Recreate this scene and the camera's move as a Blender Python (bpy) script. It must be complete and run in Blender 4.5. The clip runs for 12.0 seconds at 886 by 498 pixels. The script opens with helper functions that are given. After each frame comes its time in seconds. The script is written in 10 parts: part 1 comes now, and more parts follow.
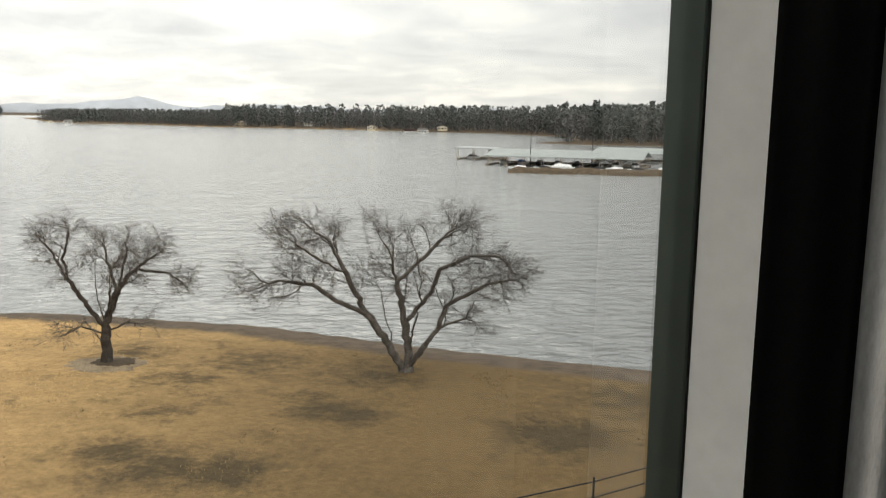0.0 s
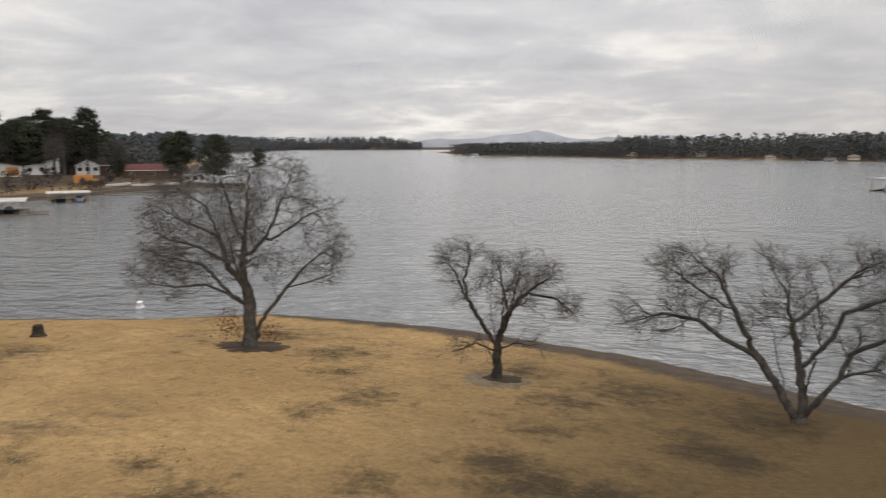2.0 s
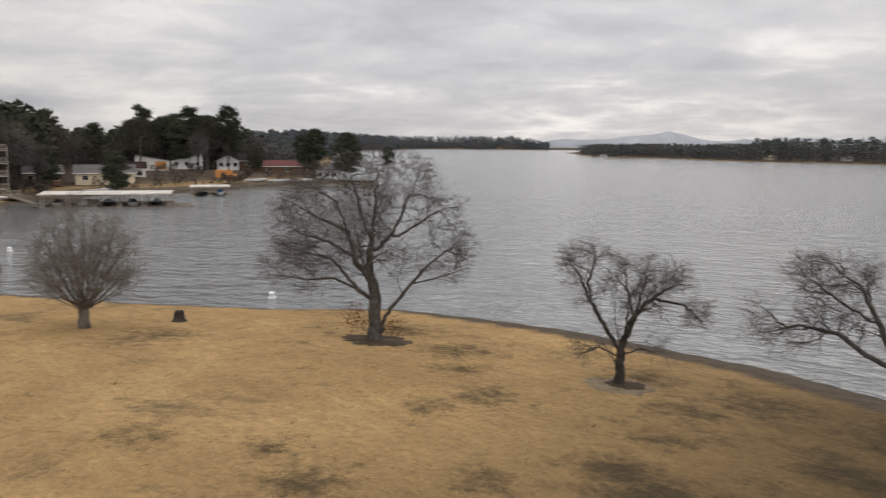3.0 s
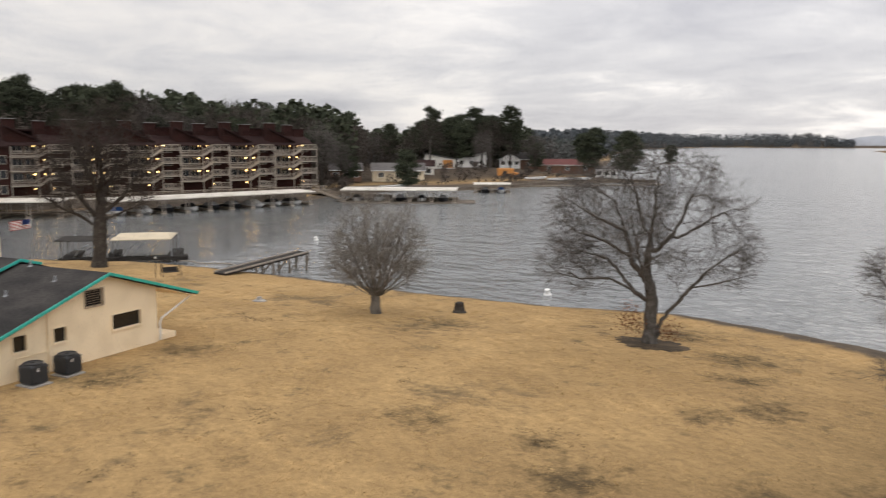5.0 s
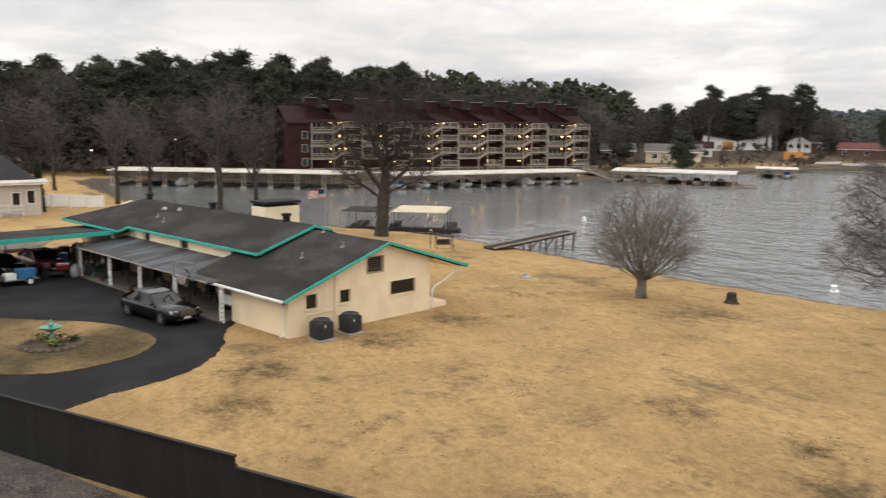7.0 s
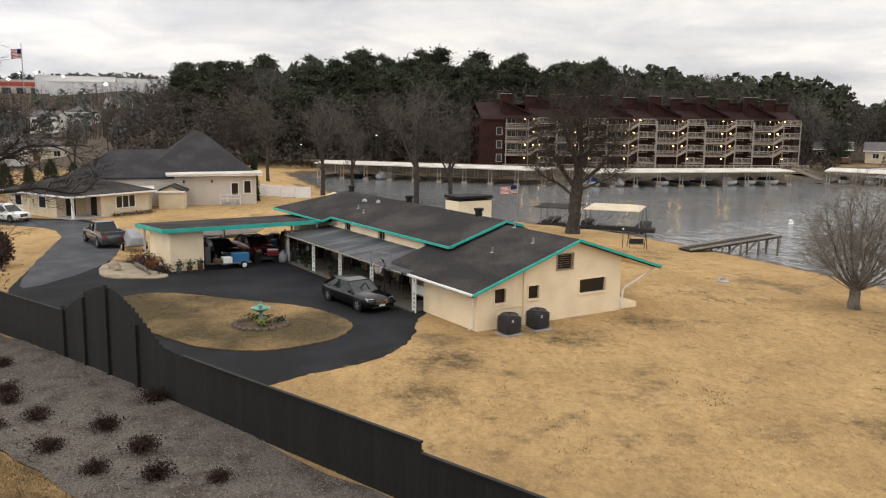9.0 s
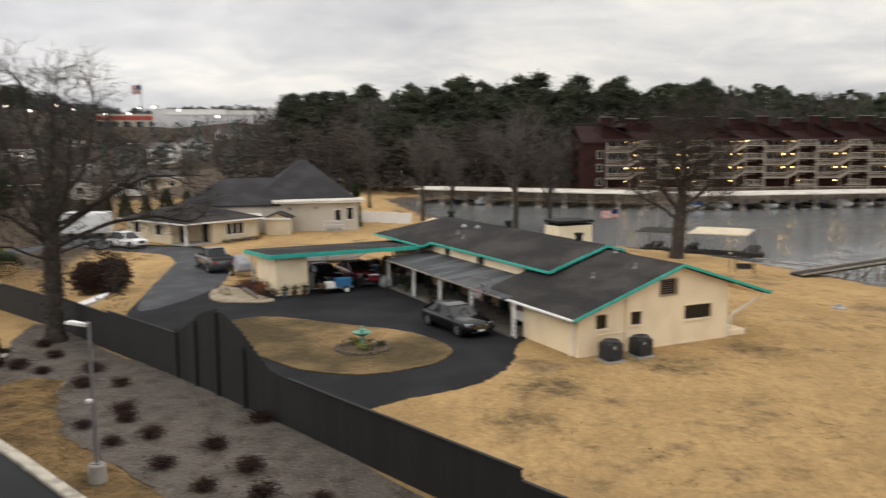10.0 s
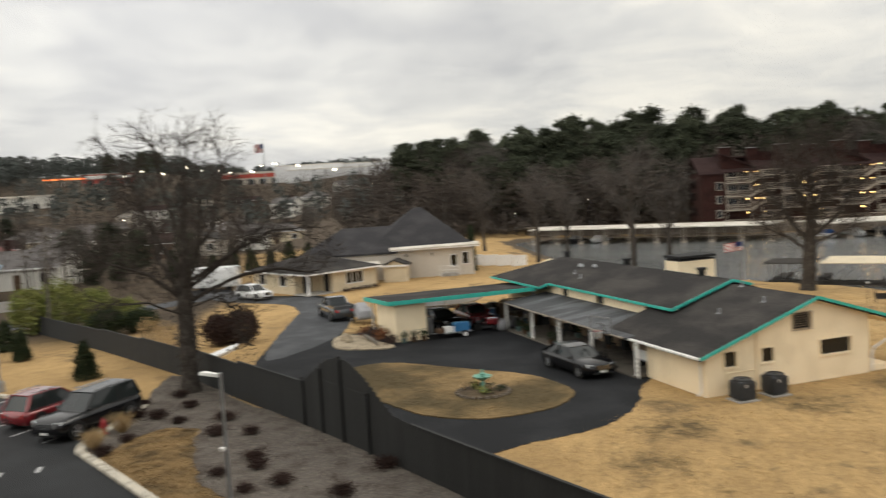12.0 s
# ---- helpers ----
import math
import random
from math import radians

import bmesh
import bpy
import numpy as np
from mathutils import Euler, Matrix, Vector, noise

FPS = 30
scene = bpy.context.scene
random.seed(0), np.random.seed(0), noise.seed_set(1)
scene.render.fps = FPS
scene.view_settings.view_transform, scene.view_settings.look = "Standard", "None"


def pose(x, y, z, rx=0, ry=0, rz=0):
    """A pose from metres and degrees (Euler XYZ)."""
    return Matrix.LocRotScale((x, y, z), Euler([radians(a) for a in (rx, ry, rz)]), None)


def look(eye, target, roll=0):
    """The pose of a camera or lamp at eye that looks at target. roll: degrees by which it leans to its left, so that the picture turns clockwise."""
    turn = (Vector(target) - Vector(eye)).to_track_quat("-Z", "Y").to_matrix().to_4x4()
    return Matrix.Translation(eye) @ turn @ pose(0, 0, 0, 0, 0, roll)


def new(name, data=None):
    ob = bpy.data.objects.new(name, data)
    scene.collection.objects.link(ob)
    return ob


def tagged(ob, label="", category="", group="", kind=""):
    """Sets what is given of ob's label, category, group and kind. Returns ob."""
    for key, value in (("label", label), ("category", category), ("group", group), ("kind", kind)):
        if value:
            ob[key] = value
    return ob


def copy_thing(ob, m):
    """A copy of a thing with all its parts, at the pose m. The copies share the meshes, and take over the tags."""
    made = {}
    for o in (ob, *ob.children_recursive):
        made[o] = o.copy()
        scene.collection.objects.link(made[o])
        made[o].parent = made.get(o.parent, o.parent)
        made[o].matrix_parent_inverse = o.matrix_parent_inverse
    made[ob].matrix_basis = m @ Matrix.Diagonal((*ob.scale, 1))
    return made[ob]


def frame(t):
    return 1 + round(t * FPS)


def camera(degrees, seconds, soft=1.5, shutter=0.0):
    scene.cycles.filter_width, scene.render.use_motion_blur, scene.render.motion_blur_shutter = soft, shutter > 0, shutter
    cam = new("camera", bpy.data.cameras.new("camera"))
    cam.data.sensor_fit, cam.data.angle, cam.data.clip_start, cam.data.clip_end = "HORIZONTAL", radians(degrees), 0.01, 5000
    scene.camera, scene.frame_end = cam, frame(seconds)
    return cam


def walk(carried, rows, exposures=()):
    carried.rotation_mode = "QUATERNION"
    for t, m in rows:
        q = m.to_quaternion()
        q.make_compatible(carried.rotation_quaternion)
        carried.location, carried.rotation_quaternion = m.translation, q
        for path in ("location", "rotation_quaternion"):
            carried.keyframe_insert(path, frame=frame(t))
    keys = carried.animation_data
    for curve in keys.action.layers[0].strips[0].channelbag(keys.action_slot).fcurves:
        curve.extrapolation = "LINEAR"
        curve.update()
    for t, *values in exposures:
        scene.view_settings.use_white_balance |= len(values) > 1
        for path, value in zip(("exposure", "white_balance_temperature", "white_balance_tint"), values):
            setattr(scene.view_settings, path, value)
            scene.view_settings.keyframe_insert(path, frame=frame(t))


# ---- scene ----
EYE = 10.5
cam = camera(55.47, 12.0, soft=1.15, shutter=0.5)
walk(cam, [
    (0.0, pose(0, 0, EYE, 81.02, -0.74, 0.63)),
    (0.5, pose(0, 0, EYE, 82.50, 0.24, 1.86)),
    (1.0, pose(0, 0, EYE, 83.17, 0.99, 9.39)),
    (1.5, pose(0, 0, EYE, 83.29, 0.59, 19.91)),
    (2.0, pose(0, 0, EYE, 82.99, 0.26, 26.53)),
    (2.5, pose(0, 0, EYE, 82.91, -0.30, 30.52)),
    (3.0, pose(0, 0, EYE, 82.96, -0.42, 35.09)),
    (5.0, pose(0, 0, EYE, 82.78, -0.16, 53.84)),
    (5.5, pose(0, 0, EYE, 82.46, -0.36, 58.64)),
    (6.0, pose(0, 0, EYE, 81.88, -0.61, 62.86)),
    (6.5, pose(0, 0, EYE, 81.49, -0.61, 67.73)),
    (7.0, pose(0, 0, EYE, 81.27, -0.69, 72.09)),
    (7.5, pose(0, 0, EYE, 81.40, -0.79, 76.98)),
    (7.7, pose(0, 0, EYE, 81.40, -0.77, 79.13)),
    (9.3, pose(0, 0, EYE, 81.14, -0.72, 85.61)),
    (9.5, pose(0, 0, EYE, 81.56, -0.70, 86.16)),
    (10.0, pose(0, 0, EYE, 82.54, 0.35, 91.79)),
    (10.5, pose(0, 0, EYE, 83.00, 2.06, 99.20)),
    (11.0, pose(0, 0, EYE, 84.60, 3.55, 103.28)),
    (11.5, pose(0, 0, EYE, 86.14, 3.93, 105.11)),
    (12.0, pose(0, 0, EYE, 85.70, 3.48, 99.38)),
], exposures=[(0.0, 0.66, 6800, 5), (1.0, 0.46, 6700, 6), (1.5, 0.18, 6650, 8), (2.2, 0.0, 6550, 12), (3.0, 0.0, 6550, 12), (4.0, 0.18, 6550, 13), (5.5, 0.28, 6550, 11), (6.5, 0.44, 6600, 10), (7.5, 0.48, 6600, 10), (9.5, 0.40, 6600, 11), (10.2, 0.30, 6700, 9), (11.0, 0.44, 6850, 7), (12.0, 0.32, 6850, 7)])


# ---- sky and sun: a high overcast, brighter overhead ----
SUN_AZ, SUN_EL = 18, 38
world = bpy.data.worlds.new("overcast_sky")
scene.world = world
world.use_nodes = True
wn = world.node_tree.nodes
wl = world.node_tree.links
wn.clear()


def wnode(kind, **props):
    n = wn.new(kind)
    for key, value in props.items():
        n.inputs[key].default_value = value
    return n


def wmath(op, a, b=0.0, c=None):
    n = wn.new("ShaderNodeMath")
    n.operation = op
    for i, v in enumerate((a, b) if c is None else (a, b, c)):
        if isinstance(v, (int, float)):
            n.inputs[i].default_value = v
        else:
            wl.new(v, n.inputs[i])
    return n.outputs[0]


sky = wn.new("ShaderNodeTexSky")
sky.sky_type = "NISHITA"
sky.sun_disc = False
sky.sun_elevation = radians(SUN_EL)
sky.sun_rotation = radians(-SUN_AZ)
coord = wn.new("ShaderNodeTexCoord")
split = wn.new("ShaderNodeSeparateXYZ")
wl.new(coord.outputs["Generated"], split.inputs[0])
height = wmath("MAXIMUM", split.outputs[2], 0.0)
# clouds on a flat sheet overhead, so that they draw out into bands near the horizon
flat = wmath("ADD", height, 0.16)
sheet = wn.new("ShaderNodeCombineXYZ")
wl.new(wmath("DIVIDE", split.outputs[0], flat), sheet.inputs[0])
wl.new(wmath("DIVIDE", split.outputs[1], flat), sheet.inputs[1])
big = wnode("ShaderNodeTexNoise", Scale=0.55, Detail=6.0, Roughness=0.55, Distortion=0.5)
wl.new(sheet.outputs[0], big.inputs["Vector"])
small = wnode("ShaderNodeTexNoise", Scale=2.2, Detail=7.0, Roughness=0.6, Distortion=0.4)
wl.new(sheet.outputs[0], small.inputs["Vector"])
cover = wmath("ADD", wmath("MULTIPLY", big.outputs[0], 0.65), wmath("MULTIPLY", small.outputs[0], 0.35))
ramp = wn.new("ShaderNodeValToRGB")
wl.new(cover, ramp.inputs[0])
ramp.color_ramp.elements[0].position, ramp.color_ramp.elements[0].color = 0.38, (0.60, 0.605, 0.64, 1)
ramp.color_ramp.elements[1].position, ramp.color_ramp.elements[1].color = 0.62, (1.02, 0.99, 0.945, 1)
mid = ramp.color_ramp.elements.new(0.5)
mid.color = (0.78, 0.778, 0.788, 1)
# brighter round the veiled sun
BRIGHT_AZ = 30
sunway = Vector((-math.sin(radians(BRIGHT_AZ)) * math.cos(radians(16)), math.cos(radians(BRIGHT_AZ)) * math.cos(radians(16)), math.sin(radians(16))))
dot = wn.new("ShaderNodeVectorMath")
dot.operation = "DOT_PRODUCT"
wl.new(coord.outputs["Generated"], dot.inputs[0])
dot.inputs[1].default_value = sunway
glow = wmath("MULTIPLY", wmath("POWER", wmath("MAXIMUM", dot.outputs["Value"], 0.0), 8.0), 0.20)
# brightness added to the unseen sky behind the hotel, to light the house walls
rear_way = Vector((math.sin(radians(130)) * math.cos(radians(20)), math.cos(radians(130)) * math.cos(radians(20)), math.sin(radians(20))))
thin = wn.new("ShaderNodeVectorMath")
thin.operation = "DOT_PRODUCT"
wl.new(coord.outputs["Generated"], thin.inputs[0])
thin.inputs[1].default_value = rear_way
rear_fill = wmath("MULTIPLY", wmath("POWER", wmath("MAXIMUM", thin.outputs["Value"], 0.0), 1.5), 1.3)
# the sky is brighter low over the town too
town_way = Vector((-math.sin(radians(125)) * math.cos(radians(14)), math.cos(radians(125)) * math.cos(radians(14)), math.sin(radians(14))))
pale = wn.new("ShaderNodeVectorMath")
pale.operation = "DOT_PRODUCT"
wl.new(coord.outputs["Generated"], pale.inputs[0])
pale.inputs[1].default_value = town_way
paler = wmath("MULTIPLY", wmath("POWER", wmath("MAXIMUM", pale.outputs["Value"], 0.0), 12.0), 0.36)
# torn places in the cloud near the sun
torn = wn.new("ShaderNodeMapRange")
torn.interpolation_type = "SMOOTHSTEP"
wl.new(cover, torn.inputs[0])
torn.inputs[1].default_value, torn.inputs[2].default_value = 0.50, 0.60
breaks = wmath("MULTIPLY", wmath("MULTIPLY", torn.outputs[0], wmath("POWER", wmath("MAXIMUM", dot.outputs["Value"], 0.0), 16.0)), 0.30)
level = wmath("ADD", wmath("ADD", wmath("ADD", wmath("MULTIPLY_ADD", height, 0.85, 0.81), glow), rear_fill), wmath("ADD", paler, breaks))
cloud = wn.new("ShaderNodeMix")
cloud.data_type, cloud.blend_type = "RGBA", "MULTIPLY"
cloud.inputs[0].default_value = 1.0
wl.new(ramp.outputs[0], cloud.inputs[6])
grey = wn.new("ShaderNodeCombineXYZ")
for i in range(3):
    wl.new(level, grey.inputs[i])
wl.new(grey.outputs[0], cloud.inputs[7])
clear = wn.new("ShaderNodeBackground")
clear.inputs[1].default_value = 0.08
wl.new(sky.outputs[0], clear.inputs[0])
veil = wn.new("ShaderNodeBackground")
wl.new(cloud.outputs[2], veil.inputs[0])
veil.inputs[1].default_value = 0.80
blend = wn.new("ShaderNodeMixShader")
blend.inputs[0].default_value = 0.96
wl.new(clear.outputs[0], blend.inputs[1])
wl.new(veil.outputs[0], blend.inputs[2])
wout = wn.new("ShaderNodeOutputWorld")
wl.new(blend.outputs[0], wout.inputs[0])

sun_data = bpy.data.lights.new("sun", "SUN")
sun_data.energy, sun_data.angle, sun_data.color = 0.5, radians(25), (1.0, 0.95, 0.88)
sun_lamp = new("sun", sun_data)
sun_lamp.matrix_world = look((0, 0, 60), (60 * math.sin(radians(SUN_AZ)) * math.cos(radians(SUN_EL)), -60 * math.cos(radians(SUN_AZ)) * math.cos(radians(SUN_EL)), 60 - 60 * math.sin(radians(SUN_EL))))


# ---- materials ----
def material(name, base, rough=0.7, metal=0.0, vary=0.25, scale=3.0, fine=40.0, bump=0.15, second=None, amount=0.5, stretch=(1, 1, 1), coat=0.0, per=0.0, depth=0.02):
    """A surface with variation at two scales (patches and grain) and fine relief."""
    m = bpy.data.materials.new(name)
    m.use_nodes = True
    nodes, links = m.node_tree.nodes, m.node_tree.links
    bsdf = nodes["Principled BSDF"]
    bsdf.inputs["Roughness"].default_value = rough
    bsdf.inputs["Metallic"].default_value = metal
    bsdf.inputs["Coat Weight"].default_value = coat
    bsdf.inputs["Specular IOR Level"].default_value = 0.12 if rough > 0.8 else 0.3 if rough > 0.6 else 0.5
    tc = nodes.new("ShaderNodeTexCoord")
    mp = nodes.new("ShaderNodeMapping")
    mp.inputs["Scale"].default_value = stretch
    links.new(tc.outputs["Object"], mp.inputs[0])
    n1 = nodes.new("ShaderNodeTexNoise")
    n1.inputs["Scale"].default_value, n1.inputs["Detail"].default_value = scale, 4
    n2 = nodes.new("ShaderNodeTexNoise")
    n2.inputs["Scale"].default_value, n2.inputs["Detail"].default_value = fine, 3
    links.new(mp.outputs[0], n1.inputs["Vector"])
    links.new(mp.outputs[0], n2.inputs["Vector"])
    other = second or tuple(c * (1 - vary) for c in base)
    r1 = nodes.new("ShaderNodeMapRange")
    r1.inputs[1].default_value, r1.inputs[2].default_value = 0.62 - 0.35 * amount, 0.82 - 0.35 * amount
    links.new(n1.outputs[0], r1.inputs[0])
    mix = nodes.new("ShaderNodeMix")
    mix.data_type = "RGBA"
    mix.inputs[6].default_value, mix.inputs[7].default_value = (*base, 1), (*other, 1)
    links.new(r1.outputs[0], mix.inputs[0])
    gain = nodes.new("ShaderNodeMapRange")
    gain.inputs[1].default_value, gain.inputs[2].default_value = 0.3, 0.7
    gain.inputs[3].default_value, gain.inputs[4].default_value = 1 - vary * 0.7, 1 + vary * 0.7
    links.new(n2.outputs[0], gain.inputs[0])
    out = gain.outputs[0]
    if per:
        info = nodes.new("ShaderNodeObjectInfo")
        span = nodes.new("ShaderNodeMapRange")
        span.inputs[3].default_value, span.inputs[4].default_value = 1 - per, 1 + per
        links.new(info.outputs["Random"], span.inputs[0])
        mul = nodes.new("ShaderNodeMath")
        mul.operation = "MULTIPLY"
        links.new(out, mul.inputs[0])
        links.new(span.outputs[0], mul.inputs[1])
        out = mul.outputs[0]
    scaled = nodes.new("ShaderNodeVectorMath")
    scaled.operation = "SCALE"
    links.new(mix.outputs[2], scaled.inputs[0])
    links.new(out, scaled.inputs["Scale"])
    links.new(scaled.outputs[0], bsdf.inputs["Base Color"])
    if bump:
        b = nodes.new("ShaderNodeBump")
        b.inputs["Strength"].default_value, b.inputs["Distance"].default_value = bump, depth
        links.new(n2.outputs[0], b.inputs["Height"])
        links.new(b.outputs[0], bsdf.inputs["Normal"])
    return m


def glow_material(name, colour, strength):
    m = bpy.data.materials.new(name)
    m.use_nodes = True
    bsdf = m.node_tree.nodes["Principled BSDF"]
    bsdf.inputs["Base Color"].default_value = (*colour, 1)
    bsdf.inputs["Emission Color"].default_value = (*colour, 1)
    bsdf.inputs["Emission Strength"].default_value = strength
    return m


ASPHALT = material("asphalt", (0.014, 0.0145, 0.016), 0.85, vary=0.3, scale=0.35, fine=60, bump=0.3, second=(0.023, 0.024, 0.026))
OLD_ASPHALT = material("worn_asphalt", (0.036, 0.038, 0.042), 0.75, vary=0.3, scale=0.5, fine=50, bump=0.3, second=(0.065, 0.068, 0.074))
KERB = material("concrete_kerb", (0.56, 0.51, 0.42), 0.85, vary=0.25, scale=2, fine=30, second=(0.34, 0.31, 0.26))
CONCRETE = material("concrete", (0.38, 0.36, 0.33), 0.85, vary=0.25, scale=1.5, fine=30)
PAINT_LINE = material("line_paint", (0.55, 0.55, 0.54), 0.7, vary=0.3, scale=3, fine=25, second=(0.30, 0.30, 0.30), amount=0.6)
CREAM = material("cream_stucco", (0.90, 0.755, 0.53), 0.85, vary=0.10, scale=0.8, fine=22, bump=0.25, second=(0.82, 0.68, 0.465))
TAN_WALL = material("tan_siding", (0.62, 0.53, 0.38), 0.85, vary=0.12, scale=0.8, fine=22, bump=0.2)
BEIGE_WALL = material("beige_metal_siding", (0.52, 0.47, 0.40), 0.7, vary=0.12, scale=0.6, fine=15, bump=0.1, stretch=(1, 1, 0.2))
SHINGLE = material("dark_shingles", (0.030, 0.028, 0.027), 0.92, vary=0.4, scale=0.35, fine=9, bump=0.4, second=(0.056, 0.051, 0.047), stretch=(1, 1, 3))
BLACK_SHINGLE = material("black_shingles", (0.035, 0.034, 0.036), 0.9, vary=0.3, scale=0.5, fine=8, bump=0.4, second=(0.05, 0.048, 0.05))
TEAL = material("teal_paint", (0.03, 0.42, 0.34), 0.5, vary=0.12, scale=2, fine=20, bump=0.05)
WHITE = material("white_paint", (0.78, 0.77, 0.74), 0.55, vary=0.08, scale=2, fine=25, bump=0.05)
WHITE_METAL = material("white_metal_roof", (0.60, 0.56, 0.49), 0.5, vary=0.2, scale=0.4, fine=8, bump=0.1, second=(0.46, 0.42, 0.35))
GREY_METAL = material("grey_metal", (0.30, 0.31, 0.32), 0.4, 0.6, vary=0.15, scale=2, fine=20, bump=0.05)
PORCH_ROOF = material("weathered_porch_roofing", (0.045, 0.047, 0.050), 0.75, vary=0.3, scale=0.35, fine=6, bump=0.2, second=(0.125, 0.13, 0.138), stretch=(2.6, 0.5, 1), amount=0.40)
DARK = material("dark_interior", (0.015, 0.015, 0.015), 0.8, vary=0.2, scale=2, fine=20)
GLASS_DARK = material("dark_window_glass", (0.010, 0.011, 0.012), 0.06, vary=0.1, scale=1, fine=5, bump=0.0)
LOUVRE = material("louvre_paint", (0.46, 0.37, 0.27), 0.7, vary=0.15, scale=3, fine=20)
FENCE = material("charcoal_fence_paint", (0.021, 0.0215, 0.021), 0.75, vary=0.25, scale=0.6, fine=18, bump=0.2, second=(0.028, 0.028, 0.027), stretch=(1, 1, 0.25), per=0.14)
BARK = material("grey_bark", (0.075, 0.067, 0.058), 0.95, vary=0.4, scale=3, fine=14, bump=0.7, second=(0.122, 0.111, 0.098), depth=0.05)
BARK_DARK = material("dark_bark", (0.045, 0.038, 0.032), 0.95, vary=0.4, scale=3, fine=14, bump=0.7, second=(0.075, 0.065, 0.055), depth=0.05)
TWIG = material("twigs", (0.098, 0.087, 0.078), 0.95, vary=0.3, scale=1.5, fine=8, bump=0.0, per=0.12)
TWIG_DARK = material("dark_twigs", (0.060, 0.049, 0.041), 0.95, vary=0.3, scale=1.5, fine=8, bump=0.0)
TWIG_PALE = material("pale_twigs", (0.200, 0.180, 0.154), 0.95, vary=0.3, scale=1.5, fine=8, bump=0.0)
PALE_BARK = material("pale_bark", (0.17, 0.152, 0.130), 0.95, vary=0.4, scale=2, fine=12, bump=0.5, second=(0.10, 0.088, 0.075), per=0.2)
NEEDLE = material("pine_needles", (0.040, 0.047, 0.030), 0.9, vary=0.5, scale=0.5, fine=4, bump=0.0, second=(0.056, 0.062, 0.038), per=0.25)
CEDAR = material("cedar_foliage", (0.028, 0.040, 0.020), 0.9, vary=0.5, scale=2, fine=12, bump=0.0, second=(0.045, 0.055, 0.026), per=0.15)
BAMBOO = material("bamboo_leaves", (0.23, 0.24, 0.075), 0.85, vary=0.5, scale=1.2, fine=10, bump=0.0, second=(0.17, 0.20, 0.055), per=0.1)
DEAD_LEAF = material("rusty_dead_leaves", (0.20, 0.085, 0.04), 0.9, vary=0.5, scale=3, fine=15, bump=0.0, second=(0.10, 0.045, 0.025))
SHRUB = material("dark_red_shrub", (0.040, 0.026, 0.022), 0.95, vary=0.5, scale=4, fine=20, bump=0.0, second=(0.06, 0.035, 0.028), per=0.2)
STRAW = material("straw_grass", (0.42, 0.30, 0.16), 0.95, vary=0.4, scale=4, fine=20, bump=0.0, second=(0.30, 0.21, 0.11))
RED_BROWN = material("red_brown_siding", (0.036, 0.0155, 0.013), 0.9, vary=0.25, scale=0.4, fine=5, bump=0.15, second=(0.026, 0.012, 0.010), stretch=(1, 1, 2))
RED_ROOF = material("red_brown_shingles", (0.027, 0.0145, 0.0135), 0.95, vary=0.3, scale=0.3, fine=4, bump=0.3, second=(0.040, 0.023, 0.021))
BALCONY = material("balcony_paint", (0.34, 0.295, 0.245), 0.8, vary=0.2, scale=0.5, fine=6, bump=0.05)
TIMBER = material("weathered_timber", (0.20, 0.165, 0.125), 0.9, vary=0.4, scale=1.5, fine=14, bump=0.3, second=(0.12, 0.10, 0.08), stretch=(0.4, 3, 3))
BULB = glow_material("warm_bulb", (1.0, 0.62, 0.22), 7.0)
STREET_BULB = glow_material("street_bulb", (1.0, 0.86, 0.66), 9.0)


